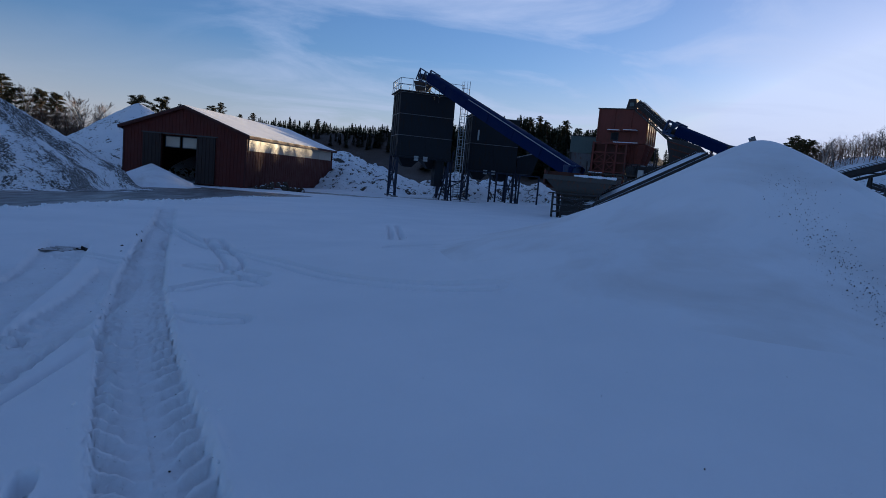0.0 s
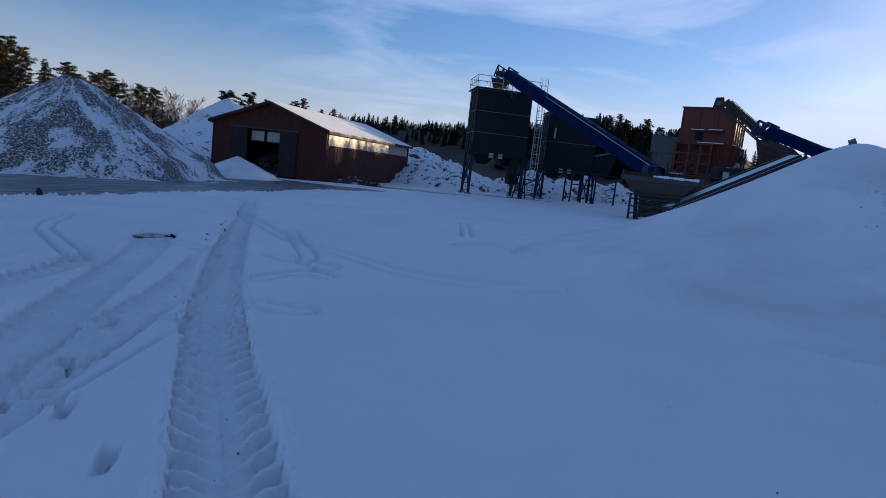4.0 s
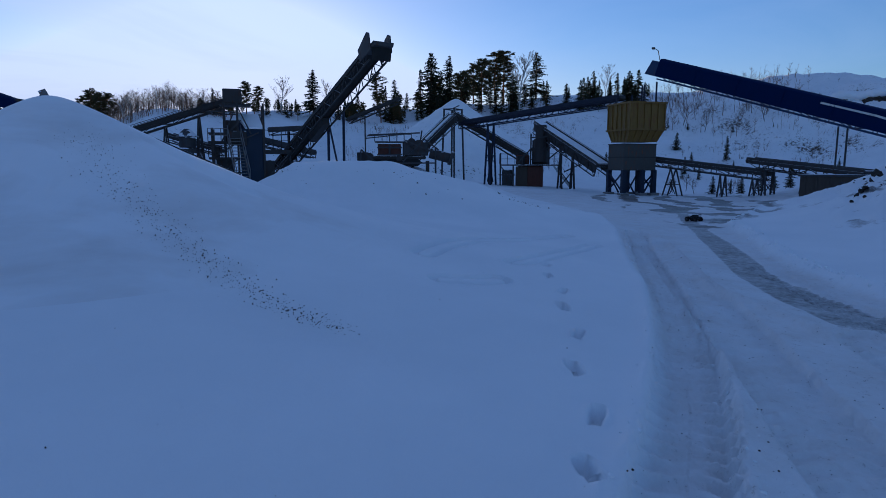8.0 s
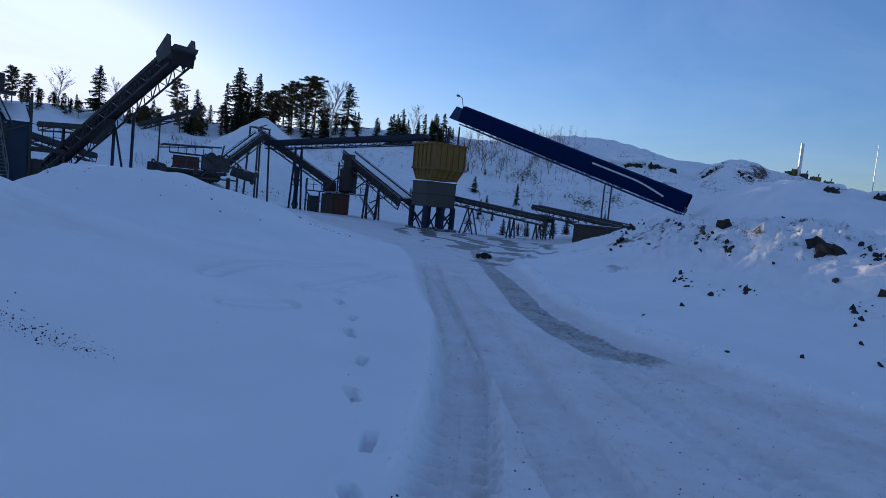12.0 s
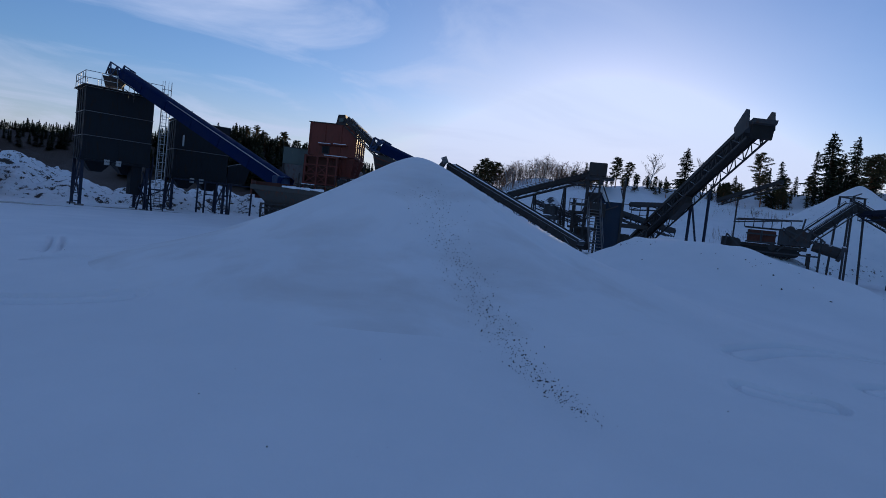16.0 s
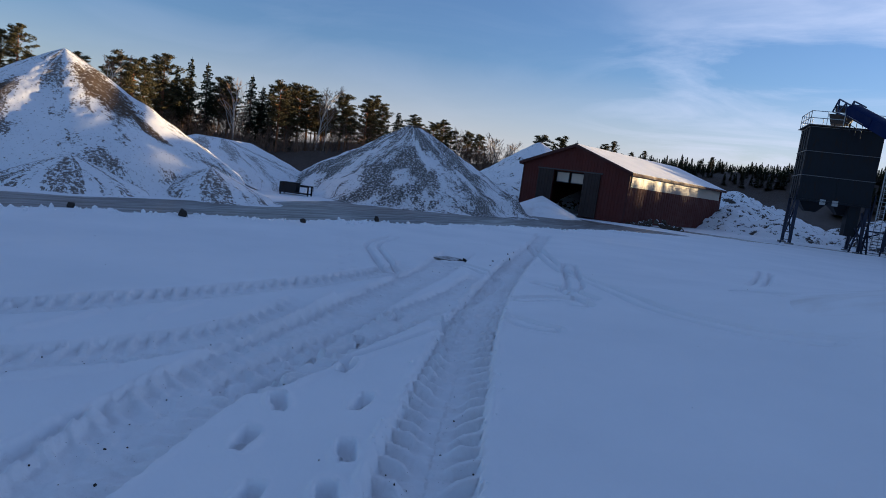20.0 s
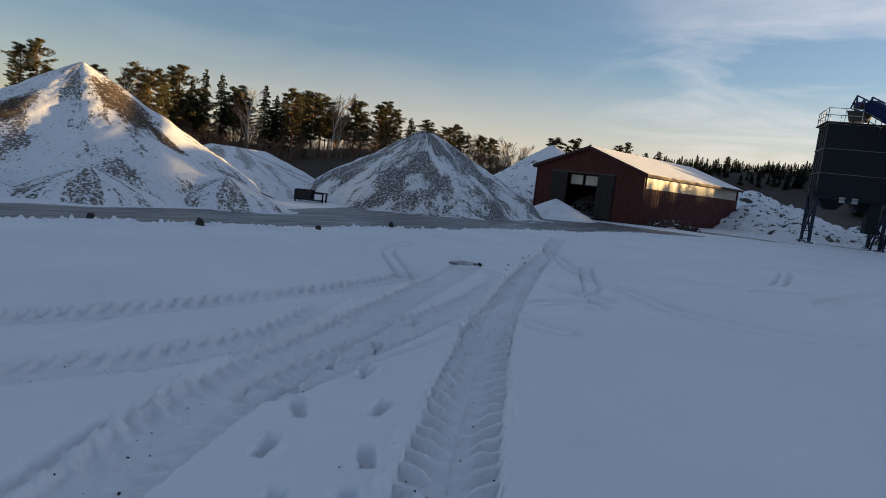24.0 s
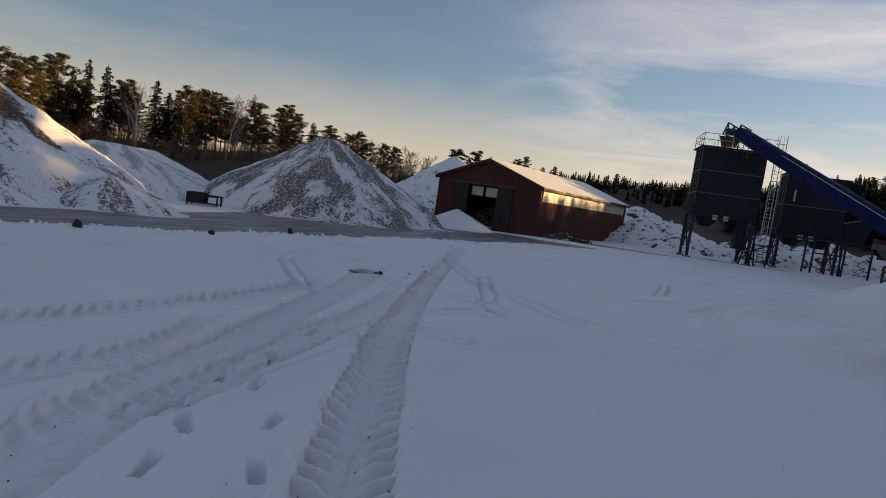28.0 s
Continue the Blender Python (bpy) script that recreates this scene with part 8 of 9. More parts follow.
for _k, _a, _e in (("p", 93.0, 8.2), ("p", 90.2, 8.8), ("p", 88.4, 7.2), ("p", 82.7, 8.2), ("p", 81.5, 8.9), ("p", 76.9, 7.4), ("b", 75.2, 7.4), ("p", 73.5, 8.0), ("p", 72.4, 7.6), ("p", 71.5, 7.9), ("p", 69.8, 8.7), ("s", 68.6, 7.6), ("s", 67.4, 8.8),
                   ("s", 65.9, 8.5), ("p", 64.4, 7.4), ("p", 63.8, 6.9), ("b", 63.0, 7.2), ("s", 61.6, 8.1), ("s", 60.5, 7.1), ("s", 59.7, 6.7), ("p", 58.8, 7.8), ("p", 58.0, 7.4), ("p", 56.8, 7.9), ("p", 55.8, 7.5), ("b", 54.8, 7.8), ("b", 54.0, 6.4), ("p", 52.4, 7.6),
                   ("p", 51.8, 6.6), ("p", 49.8, 7.4), ("p", 49.2, 7.9), ("p", 48.2, 7.2), ("s", 46.5, 6.5), ("p", 44.8, 6.4), ("p", 44.0, 5.6), ("p", 42.6, 5.8), ("p", 41.6, 6.1), ("p", 40.6, 5.2), ("b", 40.0, 5.2), ("p", 38.8, 5.3), ("b", 38.2, 4.7), ("p", 37.6, 5.1),
                   ("b", 36.6, 4.6), ("b", 35.5, 4.8), ("b", 34.6, 4.5), ("b", 33.6, 4.4), ("p", 30.9, 5.7), ("p", 29.0, 5.7), ("s", 27.3, 5.4), ("b", 26.0, 5.0), ("p", 24.3, 5.4), ("p", 23.4, 5.8)):
    plant(_k, _a, _e, float(lerp_table(_a, FOOT)) + rt.uniform(30, 44))
for _i in range(95):
    _a = rt.uniform(33, 76)
    plant("u", _a, 0, float(lerp_table(_a, FOOT)) + rt.uniform(26, 50), height=rt.uniform(3.5, 6.5))
for _i in range(26):
    _a = rt.uniform(-46, -35)
    plant("u" if rt.random() < 0.6 else "b", _a, 0, height=rt.uniform(2.2, 4.6))
for _a, _e in ((-33.6, 5.5), (-34.2, 6.2), (-34.9, 5.9), (-35.6, 6.0), (-36.1, 5.2)):
    plant("p", _a, _e)
for _i in range(26):
    plant("b", rt.uniform(-42.5, -36.2), rt.uniform(4.9, 5.9))
# extra skyline trees, added to shade the yard and the bank
for _i in range(22):
    plant("s" if rt.random() < 0.6 else "p", rt.uniform(-67, -58), rt.uniform(5.5, 6.2))
for _i in range(46):
    plant("s" if rt.random() < 0.5 else "p", rt.uniform(-60, -41.5), rt.uniform(5.4, 6.1))
# second rank that closes the gaps
for _i in range(26):
    _a = rt.uniform(-79, -61)
    plant("s" if rt.random() < 0.6 else "p", _a, float(np.interp(-_a, (61, 65, 68, 73, 78.5, 79.5), (7.2, 7.6, 9.0, 9.2, 9.4, 7.6))) - rt.uniform(0, 1.6))
for _i in range(20):
    plant("s", rt.uniform(-90, -81), rt.uniform(8.0, 9.3))
for _i in range(20):
    plant("s" if rt.random() < 0.5 else "p", rt.uniform(-60, -43), rt.uniform(4.6, 5.9))
for _i in range(40):
    _a = rt.uniform(36, 92)
    plant("p" if rt.random() < 0.6 else "s", _a, float(np.interp(_a, (36, 45, 55, 70, 92), (4.6, 5.4, 6.4, 6.8, 6.6))) - rt.uniform(0, 1.2), float(lerp_table(_a, FOOT)) + rt.uniform(36, 52))
# the dark wood on the ridge in the north
_a = 22.5
WOOD = []


def wood_at(az, el, r):
    p = polar(az, r)
    WOOD.append((p.x, p.y, r, el))


# from -13.6 on, trees added behind the screening house to shade the shed
while _a > -20.5:
    _e = float(np.interp(-_a, (-22, -12, -4, 3, 8, 11, 15, 18, 20.5), (4.7, 4.9, 5.3, 6.2, 6.9, 6.6, 6.3, 5.9, 5.2))) + rt.uniform(-0.55, 0.35)
    if rt.random() < 0.3:
        plant("p" if rt.random() < 0.5 else "s", _a, _e, float(lerp_table(_a, FOOT)) + rt.uniform(48, 66))
    wood_at(_a - 0.1, _e - 0.2, float(lerp_table(_a, FOOT)) + rt.uniform(48, 66))
    wood_at(_a + 0.1, _e - rt.uniform(0.4, 1.3), float(lerp_table(_a, FOOT)) + rt.uniform(38, 52))
    if _a < 3:
        wood_at(_a + 0.15, _e - rt.uniform(1.2, 2.4), float(lerp_table(_a, FOOT)) + rt.uniform(20, 40))
    wood_at(_a + 0.05, _e - rt.uniform(0.2, 0.9), float(lerp_table(_a, FOOT)) + rt.uniform(44, 60))
    _a -= rt.uniform(0.17, 0.32)
_w = np.array(WOOD)
_wz = land_at(_w[:, 0], _w[:, 1])
_parts = []
_rg = np.random.RandomState(77)
for _k, (_x, _y, _r, _e) in enumerate(WOOD):
    _h = max(2.0, 1.7 + _r * math.tan(radians(_e)) + lift_at(_x, _y) - _wz[_k])
    _n = 420
    _u = _rg.rand(_n)
    _hz = _h * (0.06 + 0.94 * _u)
    _rad = (0.05 + 0.21 * (1 - _u) ** 0.8) * _h * _rg.uniform(0.8, 1.15) * (0.55 + 0.6 * _rg.rand(_n))
    _th = _rg.rand(_n) * 6.283
    _dx, _dy = np.cos(_th), np.sin(_th)
    _in = 0.25 * _rad
    _wd = 0.17 * _h * (0.35 + 0.65 * (1 - _u)) * (0.5 + 0.8 * _rg.rand(_n))
    _a3 = np.stack([_dx * _in - _dy * _wd * 0.5, _dy * _in + _dx * _wd * 0.5, _hz], 1)
    _b3 = np.stack([_dx * _in + _dy * _wd * 0.5, _dy * _in - _dx * _wd * 0.5, _hz - 0.02 * _h * _rg.rand(_n)], 1)
    _c3 = np.stack([_dx * _rad, _dy * _rad, _hz - 0.05 * _h * _rg.rand(_n)], 1)
    _t3 = np.stack([_a3, _b3, _c3], 1)
    _top = np.array([[[-0.012 * _h, 0, _h * 0.8], [0.012 * _h, 0, _h * 0.8], [0, 0, _h * 1.02]], [[0, -0.012 * _h, 0], [0, 0.012 * _h, 0], [0, 0, _h]]])
    _parts.append(np.concatenate([_t3, _top]) + np.array([_x, _y, _wz[_k] - 0.2]))
tagged(new("spruce_wood", tri_mesh("spruce_wood", np.concatenate(_parts), M_SPRUCE)), "dense dark spruce wood on the northern ridge", "wood", kind="stuff")
# low wood added under the sun to keep it off the shed wall
for _i in range(64):
    plant("s", rt.uniform(-34.0, -20.5), rt.uniform(4.4, 4.8))
# young spruces and saplings on the eastern slope
for _a, _e, _r, _h in ((-97.3, 3.3, 80, 3.4), (-92.5, 4.4, 84, 2.6), (-93.4, 2.9, 76, 2.3), (-94.0, 2.6, 78, 1.8), (-85.5, 3.2, 78, 2.2), (-94.8, 1.8, 74, 1.8), (-100.8, 0.4, 52, 2.2), (-96.3, -1.0, 50, 1.6), (-103.3, -0.6, 50, 2.2), (-101.8, 0.0, 52, 1.8), (-99.0, -0.8, 50, 1.5), (-98.0, -0.9, 50, 1.3), (-90.5, 6.0, 96, 2.2), (-91.5, 5.8, 95, 1.8)):
    plant("s", _a, _e, _r, height=_h)
for _i in range(150):
    plant("u" if rt.random() < 0.7 else "s", rt.uniform(-108, -60), 0, rt.uniform(72, 118), height=rt.uniform(0.4, 1.3))
for _i in range(30):
    plant("u", rt.uniform(-101, -88), 0, rt.uniform(92, 116), height=rt.uniform(1.5, 3.6))
for _i in range(14):
    plant("u", rt.uniform(-104, -92), 0, rt.uniform(50, 66), height=rt.uniform(0.8, 1.8))
for ob, spots in PLACES.items():
    for i, (x, y, z, s, turn) in enumerate(spots):
        wide = rt.uniform(1.1, 1.5)
        m = pose(x, y, z, 0, 0, turn) @ Matrix.Diagonal((s * wide, s * wide, s, 1))
        if i == len(spots) - 1:
            ob.matrix_basis = m
        else:
            copy_thing(ob, m)


def thicket(name, label, count, az0, az1, dr0, dr1, h0, h1, seed, clump=0.0, mat=None):
    """Fine bare stems and twigs that nobody could count, as one object."""
    rg = np.random.RandomState(seed)
    az = rg.uniform(az0, az1, count)
    r = lerp_table(az, FOOT) + rg.uniform(dr0, dr1, count)
    x, y = site(-np.sin(np.radians(az)) * r, np.cos(np.radians(az)) * r)
    if clump:
        keep = fnoise(x * 0.16, y * 0.16, 3) > clump
        x, y = x[keep], y[keep]
    z = land_at(x, y)
    n = len(x)
    h = rg.uniform(h0, h1, n)
    tris = []
    base = np.stack([x, y, z - 0.1], 1)
    tip = base + np.stack([rg.randn(n) * 0.12 * h, rg.randn(n) * 0.12 * h, h], 1)
    a = rg.rand(n) * 6.28
    side = np.stack([np.cos(a), np.sin(a), 0 * a], 1)
    w = 0.012 * h[:, None] + 0.012
    tris.append(np.stack([base - side * w, base + side * w, tip], 1))
    for k in range(7):
        f = rg.uniform(0.25, 0.9, (n, 1))
        b0 = base * (1 - f) + tip * f
        a = rg.rand(n) * 6.28
        L = h[:, None] * (0.42 - 0.3 * f) * rg.uniform(0.6, 1.2, (n, 1))
        d = np.stack([np.cos(a) * 0.75, np.sin(a) * 0.75, np.full(n, 0.8)], 1)
        tris.append(np.stack([b0, b0 + np.array([0, 0, 0.05]) * h[:, None] * 0.6, b0 + d * L], 1))
    tagged(new(name, tri_mesh(name, np.concatenate(tris), mat or M_TWIG)), label, "brush", kind="stuff")


thicket("undergrowth", "brown leafless undergrowth below the western wood", 2600, 33, 80, 26, 50, 1.6, 4.2, 41)
thicket("birch_scrub", "thin leafless birch scrub on the ridge under the sun", 420, -46, -35.5, 38, 56, 2.0, 4.6, 42)
thicket("hillside_scrub", "low leafless scrub dotted over the snowy hillside", 5200, -108, -58, 4, 56, 0.35, 1.3, 43, 0.04)
thicket("hillside_saplings", "thin leafless saplings near the top of the snowy hillside", 260, -104, -88, 26, 54, 1.5, 3.4, 44)
# ---------------- loose stones, snow lumps ----------------
def stone_bm(bm, c, size, rg, flat=0.7):
    """One broken stone."""
    r = bmesh.ops.create_icosphere(bm, subdivisions=2 if size > 0.2 else 1, radius=1.0)
    off = Vector((rg.uniform(0, 50), rg.uniform(0, 50), 0))
    turn = Euler((rg.uniform(0, 6), rg.uniform(0, 6), rg.uniform(0, 6))).to_matrix()
    sx, sy, sz = rg.uniform(0.75, 1.25), rg.uniform(0.6, 1.0), rg.uniform(0.5, 0.9) * flat
    for v in r["verts"]:
        k = 1 + 0.75 * noise.noise(v.co * 1.3 + off) + rg.uniform(-0.08, 0.08)
        co = turn @ Vector((v.co.x * sx, v.co.y * sy, v.co.z * sz)) * k
        v.co = Vector(c) + co * size


def meet_land(az, el, r0=6.0, r1=60.0):
    """Where the line of sight from a standing eye meets the land."""
    p = polar(az, 1.0)
    rs = np.arange(r0, r1, 0.05)
    x, y = p.x * rs, p.y * rs
    z = land_at(x, y)
    ray_z = 1.68 + rs * (math.tan(radians(el)) + lift_at(p.x, p.y))
    hit = np.nonzero(ray_z < z)[0]
    i = int(hit[0]) if len(hit) else int(np.argmin(ray_z - z))
    return Vector((x[i], y[i], z[i]))


def many_stones(name, spots, mat, label, category):
    """Uncountable small stones as one object; spots: place on the plan and size."""
    bm = B()
    r = bmesh.ops.create_icosphere(bm, subdivisions=1, radius=1.0)
    base = np.array([v.co[:] for v in bm.verts])
    faces = np.array([[v.index for v in f.verts] for f in bm.faces])
    bm.free()
    rg = np.random.RandomState(4)
    vs, fs = [], []
    for i, (c, s) in enumerate(spots):
        c = (*spot(c[0], c[1]), c[2])
        q = base * (1 + rg.uniform(-0.3, 0.3, (len(base), 1))) * rg.uniform(0.55, 1.2, 3) * s
        a = rg.uniform(0, 6.28)
        q = np.stack([q[:, 0] * math.cos(a) - q[:, 1] * math.sin(a), q[:, 0] * math.sin(a) + q[:, 1] * math.cos(a), q[:, 2]], 1)
        vs.append(q + np.array(c))
        fs.append(faces + i * len(base))
    me = bpy.data.meshes.new(name)
    me.from_pydata(np.concatenate(vs).tolist(), [], np.concatenate(fs).tolist())
    me.materials.append(mat)
    return tagged(new(name, me), label, category, kind="stuff")


rk = random.Random(3)
ROCKS = ((-128.0, 0.4, 0.44), (-127.2, 0.6, 0.36), (-128.8, 0.3, 0.36), (-127.6, -0.1, 0.3), (-128.5, 0.8, 0.28), (-119.1, 1.6, 0.46), (-122.2, -10.5, 0.2), (-135.7, -8.2, 0.32), (-134.7, -8.3, 0.24), (-134.1, -8.9, 0.2), (-135.4, -7.0, 0.18), (-136.6, -11.7, 0.22), (-132.8, -2.8, 0.3), (-129.1, -2.2, 0.26), (-128.2, -9.5, 0.16), (-130.9, -4.5, 0.2), (-131.8, -5.3, 0.18), (-132.2, -7.4, 0.16), (-117.5, -1.0, 0.26), (-119.7, -0.7, 0.3),
         (-120.1, -0.2, 0.2), (-116.1, -4.0, 0.22), (-115.6, -4.3, 0.14), (-116.9, -6.6, 0.16), (-113.5, -8.1, 0.14), (-112.4, -0.9, 0.2), (-124.0, -1.3, 0.14), (-133.9, -1.0, 0.22), (-133.2, -0.5, 0.16), (-110.4, 0.6, 0.34), (-111.0, 1.5, 0.3), (-109.7, -0.7, 0.32), (-109.1, -1.4, 0.26), (-110.0, 0.0, 0.3), (-110.7, 1.1, 0.28), (-109.4, -1.0, 0.26), (-111.5, 1.2, 0.2), (-108.8, -1.9, 0.2), (-137.4, -6.0, 0.24), (-136.2, 0.4, 0.26))
for _az, _el, _s in ROCKS:
    p = meet_land(_az, _el - 0.3)
    bm = B()
    stone_bm(bm, p + Vector((0, 0, -_s * 0.05)), _s * (0.85 if _s > 0.33 else 0.52), rk, 0.6)
    solo("rock", bm, M_ROCK, p, "dark broken rock poking out of the snowy bank", "rock", "rocks on the snowy bank")
_n = 0
CLUMPS = [(rk.uniform(-141, -116), rk.uniform(-5.5, 0.2)) for _k in range(14)] + [(-135.2, -7.8), (-134.6, -8.4), (-116.3, -4.2), (-119.6, -0.8), (-110.2, 0.2), (-109.6, -0.8), (-111.0, 1.0)]
while _n < 150:
    _c = rk.choice(CLUMPS)
    _az, _el = rk.gauss(_c[0], 0.6), rk.gauss(_c[1], 0.5)
    p = meet_land(_az, _el)
    d = float(dist_line(*plan(np.array([p.x]), np.array([p.y])), [q[:2] for q in BANK])[0][0])
    if d > 6.5 or p.length > 32 * SPAN:
        continue
    s = 0.025 + 0.09 * rk.random() ** 3.0
    bm = B()
    stone_bm(bm, p + Vector((0, 0, s * 0.1)), s, rk)
    solo("rock", bm, M_ROCK, p, "small dark stone on the snowy bank", "rock", "rocks on the snowy bank")
    _n += 1


# clods in the rough upper part of the bank
_rg = np.random.RandomState(19)
_bp = np.array([q[:2] for q in BANK])
_i = _rg.randint(0, len(_bp) - 1, 6000)
_q = _bp[_i] + (_bp[_i + 1] - _bp[_i]) * _rg.rand(6000, 1) + _rg.randn(6000, 2) * (1.7, 1.5)
_keep = fnoise(_q[:, 0] * 0.6, _q[:, 1] * 0.6, 4) + 0.5 * fnoise(_q[:, 0] * 2.2, _q[:, 1] * 2.2, 2) > 0.14
_q = _q[_keep]
_zz = land(_q[:, 0], _q[:, 1]) + marks(_q[:, 0], _q[:, 1])[0]
_rp = np.array([q[:2] for q in RIDGE])
_i = _rg.randint(0, len(_rp) - 1, 1600)
_q2 = _rp[_i] + (_rp[_i + 1] - _rp[_i]) * _rg.rand(1600, 1) + _rg.randn(1600, 2) * (0.8, 0.9)
_q2 = _q2[fnoise(_q2[:, 0] * 1.1, _q2[:, 1] * 1.1, 4) > 0.10]
_nb = len(_q)
_q, _zz = np.concatenate([_q, _q2]), np.concatenate([_zz, land(_q2[:, 0], _q2[:, 1]) - 0.01])
many_stones("clods", [((x, y, z), (0.018 + 0.07 * _rg.rand() ** 4) * (1.0 if i < _nb else 0.5)) for i, ((x, y), z) in enumerate(zip(_q, _zz))], M_ROCK, "dark frozen clods scattered over the snowy bank", "clods")
# the run of pebbles on the snow cone
RUN = [(4.98, 7.5), (4.86, 7.0), (4.68, 6.3), (4.5, 5.6), (4.3, 4.9), (4.15, 4.2), (3.95, 3.6), (3.78, 3.0), (3.72, 2.5), (3.7, 2.15)]
_rg = np.random.RandomState(8)
_k = _rg.rand(1050) * (len(RUN) - 1.001)
_i = _k.astype(int)
_f = (_k - _i)[:, None]
_run = np.array(RUN)
_q = _run[_i] * (1 - _f) + _run[_i + 1] * _f
_w = 0.22 * (1 - 0.88 * (_k / 9)) + 0.02
_xs = _q[:, 0] + _rg.randn(1050) * _w
_ys = _q[:, 1] + _rg.randn(1050) * 0.15
_zs = land(_xs, _ys) + 0.056
spots = [((x, y, z), 0.0028 + 0.007 * _rg.rand() ** 3) for x, y, z in zip(_xs, _ys, _zs)]
many_stones("pebbles", spots, M_ROCK, "scatter of small dark pebbles run down the snow pile", "pebbles")
# grit scattered over the yard and tracks
def on_ground(xs, ys, sizes, dz=0.0):
    xs, ys = np.asarray(xs), np.asarray(ys)
    zs = land(xs, ys) + marks(xs, ys)[0] + dz
    return [((x, y, z), s) for x, y, z, s in zip(xs, ys, zs, sizes)]


_r2 = 1.8 + 14 * _rg.rand(9000) ** 1.6
_a2 = np.radians(_rg.uniform(-150, 100, 9000))
_xs, _ys = -np.sin(_a2) * _r2, np.cos(_a2) * _r2
_keep = _rg.rand(9000) < 0.012 + 1.6 * marks(_xs, _ys)[1]
_xs, _ys = _xs[_keep], _ys[_keep]
many_stones("grit", on_ground(_xs, _ys, 0.0022 + 0.008 * _rg.rand(len(_xs)) ** 4), M_ROCK, "dark grit scattered over packed snow", "grit")
# lumps of snow thrown up beside the wet road, the packed road and the wheel tracks
_ys = _rg.uniform(-14, 31, 900)
_xs = np.interp(_ys, *zip(*ASPHALT_NEAR)) + 0.25 + _rg.randn(900) * 0.28
spots = on_ground(_xs, _ys, 0.025 + 0.065 * _rg.rand(900) ** 2.2, 0.0)
_xs = _rg.uniform(4, 26, 260)
_ys = np.interp(_xs, *zip(*ROAD_R)) - 0.15 + _rg.randn(260) * 0.12
spots += on_ground(_xs, _ys, 0.015 + 0.04 * _rg.rand(260) ** 2)
_ta = np.array(TRACK_A)
_i = _rg.randint(0, len(_ta) - 1, 260)
_d = _ta[_i + 1] - _ta[_i]
_d /= np.linalg.norm(_d, axis=1, keepdims=True)
_q = _ta[_i] + _d * _rg.rand(260, 1) * 0.4
_sd = (_rg.randint(0, 2, 260) * 2 - 1) * (0.34 + 0.06 * _rg.randn(260))
spots += on_ground(_q[:, 0] + _d[:, 1] * _sd, _q[:, 1] - _d[:, 0] * _sd, 0.008 + 0.018 * _rg.rand(260) ** 2)
many_stones("snow_lumps", spots, M_SNOW, "lumps of ploughed snow along the road edges", "snow lumps")
p = rest(spot(-12.83, 0.43), 0.08)
bm = B()
bmesh.ops.create_icosphere(bm, subdivisions=3, radius=0.24, matrix=Matrix.Translation(p) @ Matrix.Diagonal((1.1, 0.95, 0.95, 1)))
for v in bm.verts:
    v.co += (v.co - p) * 0.12 * noise.noise(v.co * 5)
solo("snow_ball", bm, M_SNOW, rest(spot(-12.83, 0.43)), "large rounded snow lump beside the wet road", "snow lump", smooth=True)
for x, y, s in ((-12.9, 5.4, 0.16), (-13.0, 12.2, 0.14), (-12.6, 8.9, 0.12), (-13.1, 2.9, 0.1)):
    bm = B()
    x, y = spot(x, y)
    p = rest((x, y), 0.05)
    stone_bm(bm, p, s, rk)
    solo("rock", bm, M_ROCK, rest((x, y)), "dark stone lying on the ploughed snow ridge", "rock")

# ---------------- boards showing through the snow ----------------
c = rest((-6.66, 10.93))
BD = thing("timber_boards", tuple(c), "old grey boards and a tarp scrap half under snow", "boards")
M_BOARD = paint("weathered_board", (0.13, 0.11, 0.09), 0.85, 0.0, 0.6, 0.5, scale=6, snow=0.6)
for k in range(5):
    bm = B()
    box(bm, (0.5, 0.09, 0.02), Matrix.Translation(c + Vector((-0.17 + 0.02 * k, -0.2 + 0.10 * k, 0.015 + 0.003 * k))) @ pose(0, 0, 0, 1.5 * (k - 2), 3, 32 + 2 * (k % 2)), 0.006)
    part("board", bm, M_BOARD, BD)
bm = B()
for i in range(7):
    a = Vector((0.10 + 0.055 * i, 0.12 + 0.04 * math.sin(i * 1.7), 0.01 + 0.03 * abs(math.sin(i * 1.2))))
    stone_bm(bm, c + a, 0.06, rk, 0.4)
part("tarp_scrap", bm, M_RUBBER, BD, "crumpled dark tarp scrap")
for x, y in ((-6.6, 10.9), (-6.2, 10.4), (-6.9, 11.6), (-6.0, 9.4), (-5.7, 8.9)):
    bm = B()
    x, y = spot(x, y)
    stone_bm(bm, rest((x, y), 0.0), 0.04, rk, 0.4)
    solo("clod", bm, M_ROCK, rest((x, y)), "small dark clod trodden into the snow", "clod", "clods by the boards")


# ---------------- rubble before the shed wall ----------------
bm = B()
for i in range(60):
    a = rk.uniform(-2.2, 2.2)
    p = Vector((*spot(-13.6 + a, 43.6 + 0.25 * a + rk.uniform(-0.7, 0.7)), 0))
    h = max(0.0, 0.55 * (1 - abs(a) / 2.3)) * rk.random()
    stone_bm(bm, rest(p, h), rk.uniform(0.10, 0.26), rk, 0.6)
solo("rubble_heap", bm, M_TIMBER, rest(spot(-13.6, 43.6)), "low heap of snowy rubble against the shed wall", "rubble", kind="stuff")

